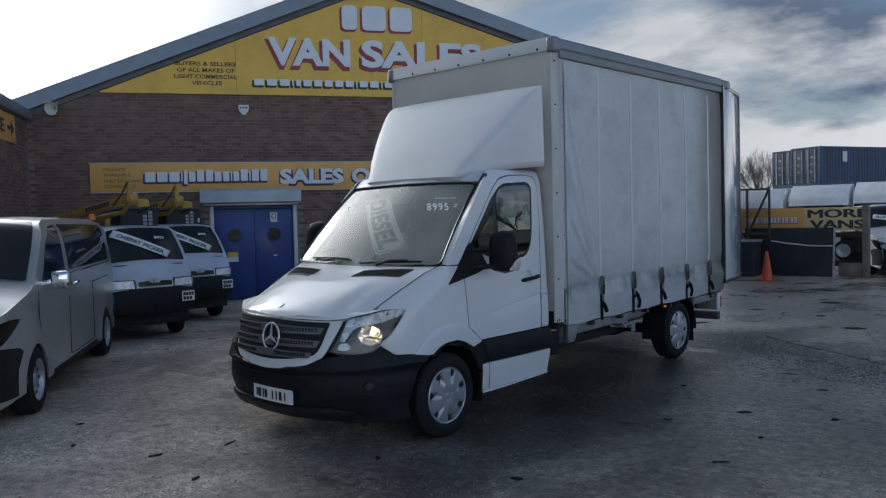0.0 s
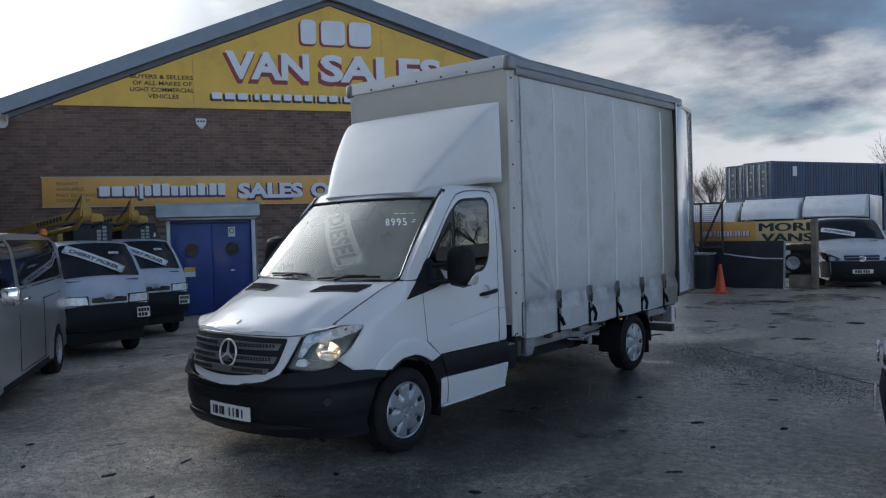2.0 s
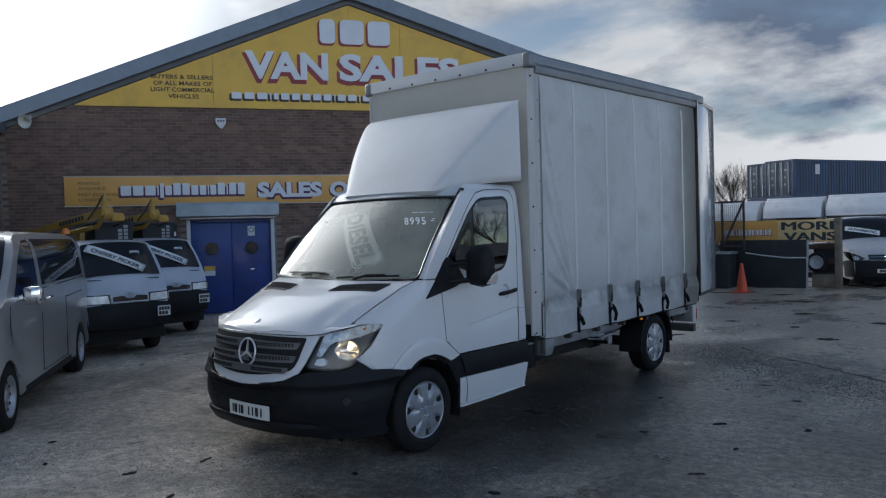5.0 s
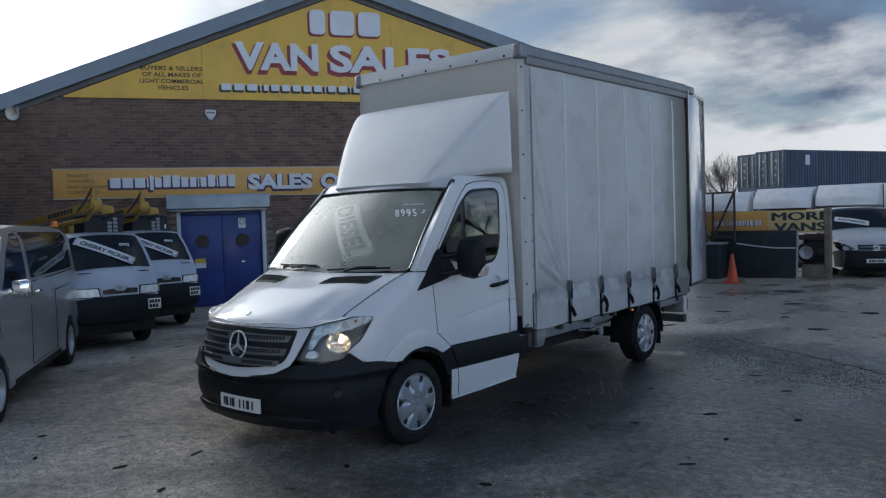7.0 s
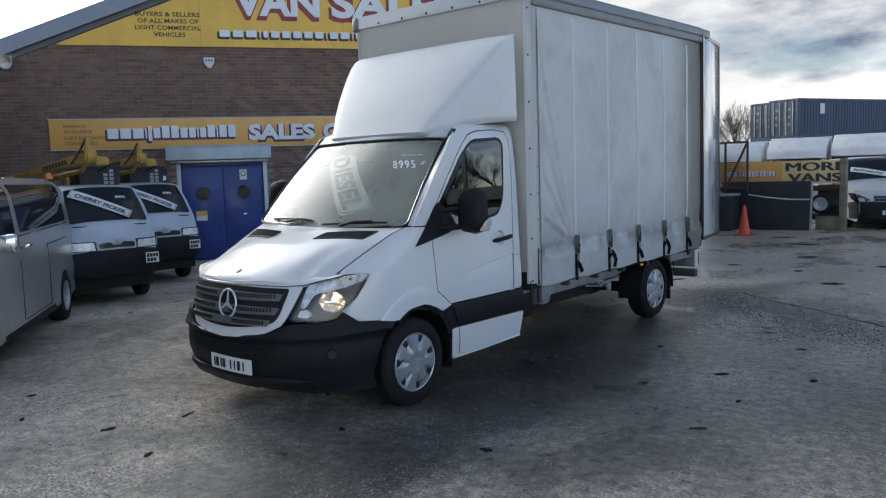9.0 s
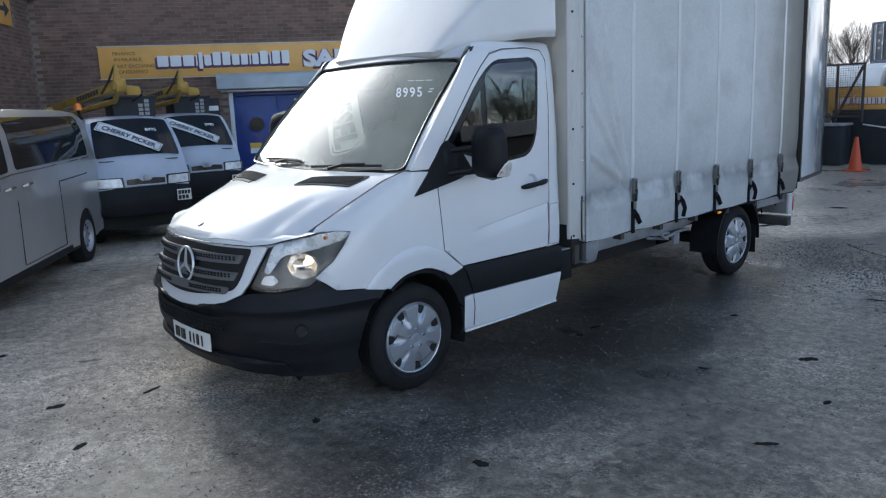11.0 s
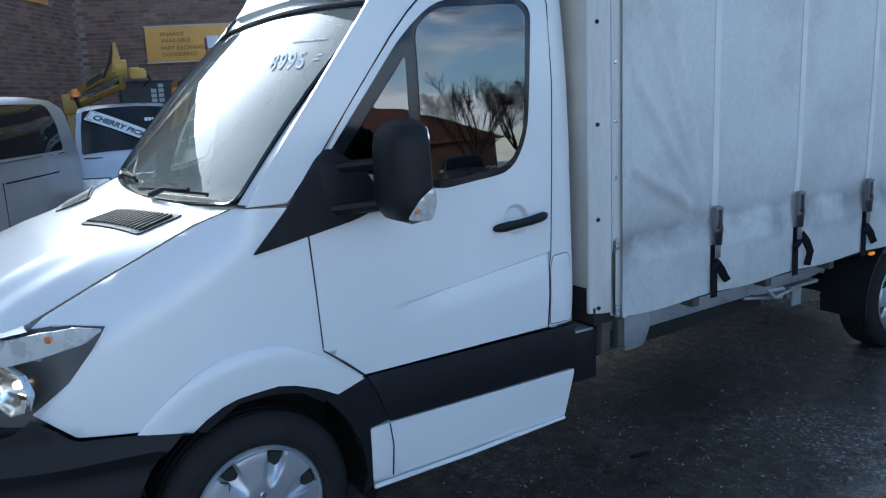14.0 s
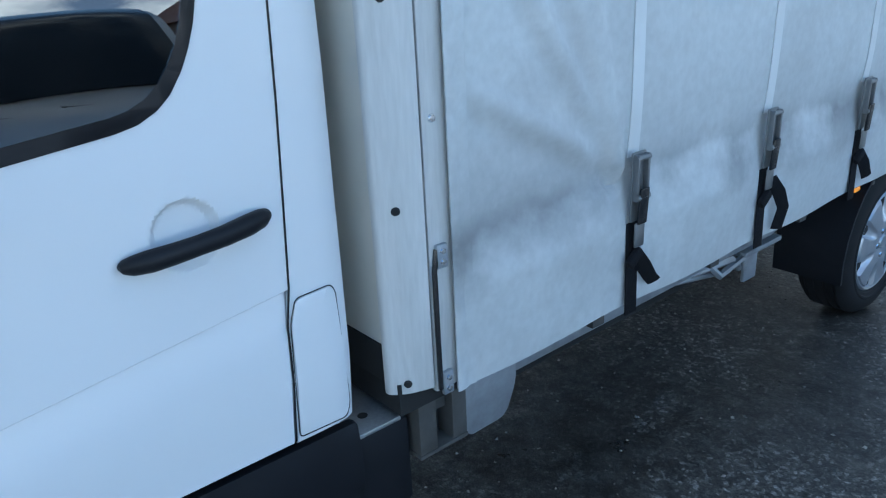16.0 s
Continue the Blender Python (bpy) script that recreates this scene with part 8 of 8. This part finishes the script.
# ---- bare trees, house and cars across the road ----
def bare_tree(m, label, height=9.0, seed=1, depth=6):
    rnd = random.Random(seed)
    t = thing("bare_tree", m, label, "tree", "bare trees")
    verts, faces = [], []

    def limb(p, q, r0, r1, n):
        way = (q - p).normalized()
        a = way.orthogonal().normalized()
        b = way.cross(a)
        base = len(verts)
        for c, r in ((p, r0), (q, r1)):
            verts.extend(tuple(c + r * (math.cos(2 * math.pi * j / n) * a + math.sin(2 * math.pi * j / n) * b)) for j in range(n))
        faces.extend((base + j, base + (j + 1) % n, base + n + (j + 1) % n, base + n + j) for j in range(n))

    def grow(p, way, length, r, k):
        """A limb bends once on its way and sends off thinner ones, most of them from its outer half."""
        bend = Vector((rnd.uniform(-1, 1), rnd.uniform(-1, 1), rnd.uniform(-.2, .6))) * .16
        mid = p + way * length * .5
        way2 = (way + bend).normalized()
        q = mid + way2 * length * .5
        n = 6 if k > 3 else 3
        limb(p, mid, r, r * .84, n), limb(mid, q, r * .84, r * .66, n)
        if k == 0:
            return
        for i in range(4 if k > 2 else 3):
            spread = Vector((rnd.uniform(-1, 1), rnd.uniform(-1, 1), rnd.uniform(-.1, .8)))
            w = (way2 + spread * (.25 if i == 0 else .62)).normalized()
            s = q if i == 0 else p.lerp(q, rnd.uniform(.35, .98))
            grow(s, w, length * rnd.uniform(.58, .80), max(.0045, r * (.64 if i == 0 else .44)), k - 1)

    trunk = bmesh.new()
    trunk = tube([(0, 0, 0), (.05, 0, height * .12), (0, .05, height * .24)], [height * .016, height * .013, height * .010], 10)
    part("trunk", trunk, BARK, t)
    for i in range(5):
        a = i * math.pi * .4 + rnd.uniform(-.4, .4)
        grow(Vector((0, .03, height * (.09 + .035 * i))), Vector((math.cos(a) * .62, math.sin(a) * .62, 1)).normalized(), height * rnd.uniform(.24, .30), height * .0085, depth)
    me = bpy.data.meshes.new("crown")
    me.from_pydata(verts, [], faces)
    me.materials.append(BARK)
    ob = new("crown", me)
    ob.parent = t
    tagged(ob, "fine bare winter branches", kind="stuff")
    return t


for i, (x, y, h) in enumerate(((32, 22.8, 8.4), (33, 26.5, 8.0), (33.5, 30.5, 8.2), (34, 35.5, 8.6), (35, 41, 9.0))):
    bare_tree(pose(x, y, 0, 0, 0, 40 * i), "bare winter tree beside the road", h, 11 + i, 5)
for i, (x, y, h) in enumerate(((30, 34, 9.6), (27, 37.5, 10.2), (23.5, 39, 9.4), (20, 41, 10.4), (15.5, 42, 10.0), (25, 44, 11.5))):
    bare_tree(pose(x, y, 0, 0, 0, 55 * i), "bare winter tree in the row across the road", h, 51 + i, 5)
shed = thing("long_shed", pose(25, 32, 0, 0, 0, 132), "long dark shed with a shallow roof below bare trees", "shed")
part("wall", box((-8, -2, 0), (8, 2, 2.7), .01), BOARD, shed)
part("roof", prism([(-2.3, 2.65), (2.3, 2.65), (2.3, 2.78), (0, 3.6), (-2.3, 2.78)], "x", -8.3, 8.3), ROOFING, shed, "dark felt roof")
for x in (-5, 0, 5):
    part("shed_door", box((x - 1.2, 2.002, .02), (x + 1.2, 2.05, 2.2), .006), SHUTTER, shed, "grey shed door")
    part("shed_door", box((x - 1.2, -2.05, .02), (x + 1.2, -2.002, 2.2), .006), SHUTTER, shed, "grey shed door")
for i, (x, y, h) in enumerate(((-17.5, 60, 7.6), (-21, 64, 6.6), (-3.5, 88, 12.5), (1.5, 92, 13), (-8, 95, 11))):
    bare_tree(pose(x, y, 0, 0, 0, 70 * i), "bare winter tree behind the containers", h, 31 + i, 5)

house = thing("brick_house", pose(41, 13.4, 0, 0, 0, 6), "low brick building with a brown hipped tile roof", "house")
part("wall", box((-4, 3, 0), (4, 14, 2.9)), BRICK, house)
bm = bmesh.new()
vs_ = [bm.verts.new(c) for c in ((-4.5, 2.5, 2.85), (4.5, 2.5, 2.85), (4.5, 14.5, 2.85), (-4.5, 14.5, 2.85), (0, 7.2, 5.5), (0, 9.8, 5.5))]
for q in ((0, 1, 4), (1, 2, 5, 4), (2, 3, 5), (3, 0, 4, 5), (3, 2, 1, 0)):
    bm.faces.new([vs_[i] for i in q])
bmesh.ops.recalc_face_normals(bm, faces=bm.faces)
part("roof", bm, ROOFTILE, house, "brown hipped tile roof")
rail = thing("white_railing", pose(33, 22, 0), "white metal railing by the road", "railing")
for i in range(14):
    part("post", box((-.03, i * .5 - .03, 0), (.03, i * .5 + .03, 1.3)), FRAMEW, rail)
part("top_rail", box((-.03, -.1, 1.2), (.03, 6.7, 1.28)), FRAMEW, rail)
wall_low = tagged(part("wall_low", box((36, -30, 0), (36.3, 24, 1.1)), CONCRETE), "low pale wall across the yard", "wall", kind="structure")
panel_van(pose(27.5, 15.6, 0, 0, 0, -62), "white panel van parked across the yard", H=2.35)
people_van(pose(27.5, 19.2, 0, 0, 0, -60), NAVY, "dark passenger van parked across the yard")
people_van(pose(13.4, 12.6, 0, 0, 0, -52), VANWHITE, "white passenger van parked across the yard")
people_van(pose(4.27, 1.95, 0, 0, 0, -80), VANGREY, "silver passenger van with a black bumper parked alongside")


banner = thing("wall_banner", YARD, "narrow dark banner with pale unreadable letters by the door", "banner")
part("cloth", box((2.02, -.02, .95), (2.30, -.005, 2.10), .004), BOARD, banner)
for z, w in ((1.84, .20), (1.64, .16), (1.46, .20), (1.28, .12), (1.12, .18)):
    part("letter_bar", box((2.07, -.026, z), (2.07 + w, -.019, z + .10), .002), CHALK, banner)


# ---- holes, cracks and loose grit in the yard ----
HOLE = mat("damp_tarmac_hole", (.030, .028, .026), .92, var=.3, scale=6, fine=.3, bump=.6, bump_scale=60)
CRACK = mat("dark_joint", (.040, .037, .034), .9, var=.3, scale=5, fine=.3, bump=.5)
for m in (HOLE, CRACK):
    m.node_tree.nodes["Principled BSDF"].inputs["Specular IOR Level"].default_value = .05


def blotch(name, x, y, a, b, turn, seed, label, material, category):
    """A shallow ragged patch, a few millimetres proud of the ground at its rim."""
    rnd = random.Random(seed)
    k = 22
    pts = []
    for i in range(k):
        w = 2 * math.pi * i / k
        q = 1 + rnd.uniform(-.32, .30)
        pts.append((a * q * math.cos(w), b * q * math.sin(w)))
    ob = part(name, prism(pts, "z", -.01, .0045), material)
    ob.matrix_world = pose(x, y, 0, 0, 0, turn)
    return tagged(ob, label, category, "worn spots in the yard", kind="structure")


for i, (x, y, a, b, turn) in enumerate(((2.06, 7.93, .24, .20, 20), (.84, 11.12, .30, .18, 40), (.05, 9.42, .22, .12, 20), (-.72, 14.79, .45, .22, 30), (.15, 13.36, .5, .3, 10), (2.31, 10.22, .22, .3, 70), (.81, 18.07, .5, .4, 0), (-.09, 7.32, .26, .10, 60), (1.25, 9.1, .12, .16, 0))):
    blotch("pothole", x, y, a * .62, b * .55, turn, 40 + i, "small dark damp pothole in the worn ground", HOLE, "pothole")
for i, (x, y) in enumerate(((2.16, 1.56), (2.89, 3.5), (-.56, -1.8), (-.38, -1.24), (.91, -.76), (2.03, -.48), (2.99, .72), (1.02, 1.87), (-2.07, -1.76), (-1.4, -2.1), (1.9, -1.6), (2.6, 2.2), (3.0, 1.5), (.2, -1.9), (-1.1, -3.0), (2.4, 4.1), (1.7, 2.9), (3.3, 2.4))):
    blotch("debris", x, y, .035 + .012 * (i % 4), .016 + .006 * (i % 3), 37 * i, 80 + i, "scrap of dark debris trodden into the ground", HOLE, "debris")


def ragged_line(name, pts, w, seed, label):
    rnd = random.Random(seed)
    left, right = [], []
    for (x0, y0), (x1, y1) in zip(pts, pts[1:]):
        n = Vector((y0 - y1, x1 - x0)).normalized()
        for i in range(12):
            c = Vector((x0, y0)).lerp(Vector((x1, y1)), i / 12) + n * rnd.uniform(-.03, .03)
            left.append(tuple(c + n * w * rnd.uniform(.3, 1.0)))
            right.append(tuple(c - n * w * rnd.uniform(.3, 1.0)))
    return tagged(part(name, prism(left + right[::-1], "z", -.01, .004), CRACK), label, "joint", kind="structure")


ragged_line("slab_joint", ((1.25, 6.55), (1.6, 6.19), (2.6, 5.57), (3.45, 4.93), (4.6, 4.1), (6, 3.2)), .013, 3, "ragged dark joint where the concrete starts")


def grit(count, spots, seed, most=.006, least=.003):
    """Loose chips of stone, thickest in a few drifts."""
    rnd = random.Random(seed)
    verts, faces = [], []
    for i in range(count):
        cx, cy, sx, sy = spots[i % len(spots)]
        x, y = rnd.gauss(cx, sx), rnd.gauss(cy, sy)
        r = least + most * rnd.random() ** 3
        base, turn = len(verts), rnd.uniform(0, 6.28)
        for k in range(4):
            q = r * rnd.uniform(.6, 1.3)
            verts.append((x + q * math.cos(turn + k * 1.571), y + q * math.sin(turn + k * 1.571), 0))
        verts.append((x + rnd.uniform(-.4, .4) * r, y + rnd.uniform(-.4, .4) * r, r * rnd.uniform(.5, 1.0)))
        faces.extend((base + k, base + (k + 1) % 4, base + 4) for k in range(4))
    me = bpy.data.meshes.new("loose_grit")
    me.from_pydata(verts, [], faces)
    me.materials.append(GRIT)
    return tagged(new("loose_grit", me), "loose stone chips scattered over the yard", "gravel", kind="stuff")


GRIT = mat("stone_chips", (.165, .152, .134), .8, var=.2, scale=30, spread=.75)
grit(9000, ((1.5, 5.7, .35, .28), (2.1, 5.2, .40, .25), (2.8, 4.75, .42, .25), (3.5, 4.2, .45, .28), (2.4, 4.6, .7, .4), (1.2, 6.2, .3, .3)), 8, .010, .004)
grit(24000, ((1.5, -.5, 2.6, 2.2), (2.2, 2.0, 1.2, 1.6), (-1.5, -1.5, 1.8, 1.2), (2.0, 4.8, 1.6, .8), (2.3, 5.6, 1.2, .35), (.5, -1.6, 1.6, .8)), 6)


# ---- brickwork ----
def brick_mesh():
    bm = box((0, 0, 0), (.213, .016, .064), .003, 1)
    me = bpy.data.meshes.new("brick")
    bm.to_mesh(me)
    bm.free()
    me.materials.append(BRICK)
    return me


def lay(u0, u1, z0, z1, skip):
    """Courses of stretcher bond: the lower left corners of the bricks."""
    out = []
    for k in range(int(z0 / .075), int(z1 / .075) + 1):
        u = u0 + (.1125 if k % 2 else 0)
        while u + .213 < u1:
            if not skip(u, k * .075):
                out.append((u, k * .075 + .005))
            u += .225
    return out


def in_front(u, z):
    if z + .07 > gable_z(u) - .12 or z + .07 > gable_z(u + .22) - .12:
        return True
    if DOOR[0] - .21 < u < DOOR[1] and z < DOOR[2] + .0:
        return True
    if -.02 < u < 7.68 and 2.56 < z < 3.12:
        return True
    return z > 4.76 and .28 < u < 12.2


def joined_bricks(places, at, name, parent, label):
    rnd = random.Random(4)
    verts, faces = [], []
    for u, z in places:
        d = rnd.uniform(-.002, .003)
        base = len(verts)
        for y in (d, .014):
            verts.extend(at(u + du, y, z + dz) for du, dz in ((0, 0), (.213, 0), (.213, .064), (0, .064)))
        faces.extend(tuple(base + i for i in q) for q in ((0, 1, 5, 4), (1, 2, 6, 5), (2, 3, 7, 6), (3, 0, 4, 7), (0, 3, 2, 1)))
    me = bpy.data.meshes.new(name)
    me.from_pydata(verts, [], faces)
    me.materials.append(BRICK)
    ob = new(name, me)
    ob.parent = parent
    return tagged(ob, label, kind="stuff")


front_bricks = lay(LEFT[0], 9.8, 0, 5.4, in_front)
single = [p for p in front_bricks if .25 < p[0] < 3.1 and 3.2 < p[1] < 4.70][:290]
rest = [p for p in front_bricks if p not in set(single)]
joined_bricks(rest, lambda u, y, z: (u, y, z), "bricks", wall_front, "dark brown brick courses")
joined_bricks(lay(-4.2, -.02, 0, 4.0, lambda u, z: -3.92 < u < -1.10 and 3.45 < z < 4.05), lambda u, y, z: (WW + .004 - y, u, z), "bricks", wing_wall, "dark brown brick courses")
one = brick_mesh()
rnd = random.Random(9)
for u, z in single:
    b = bpy.data.objects.new("brick", one)
    scene.collection.objects.link(b)
    b.parent = wall_front
    b.matrix_basis = pose(u, rnd.uniform(-.003, .002), z)
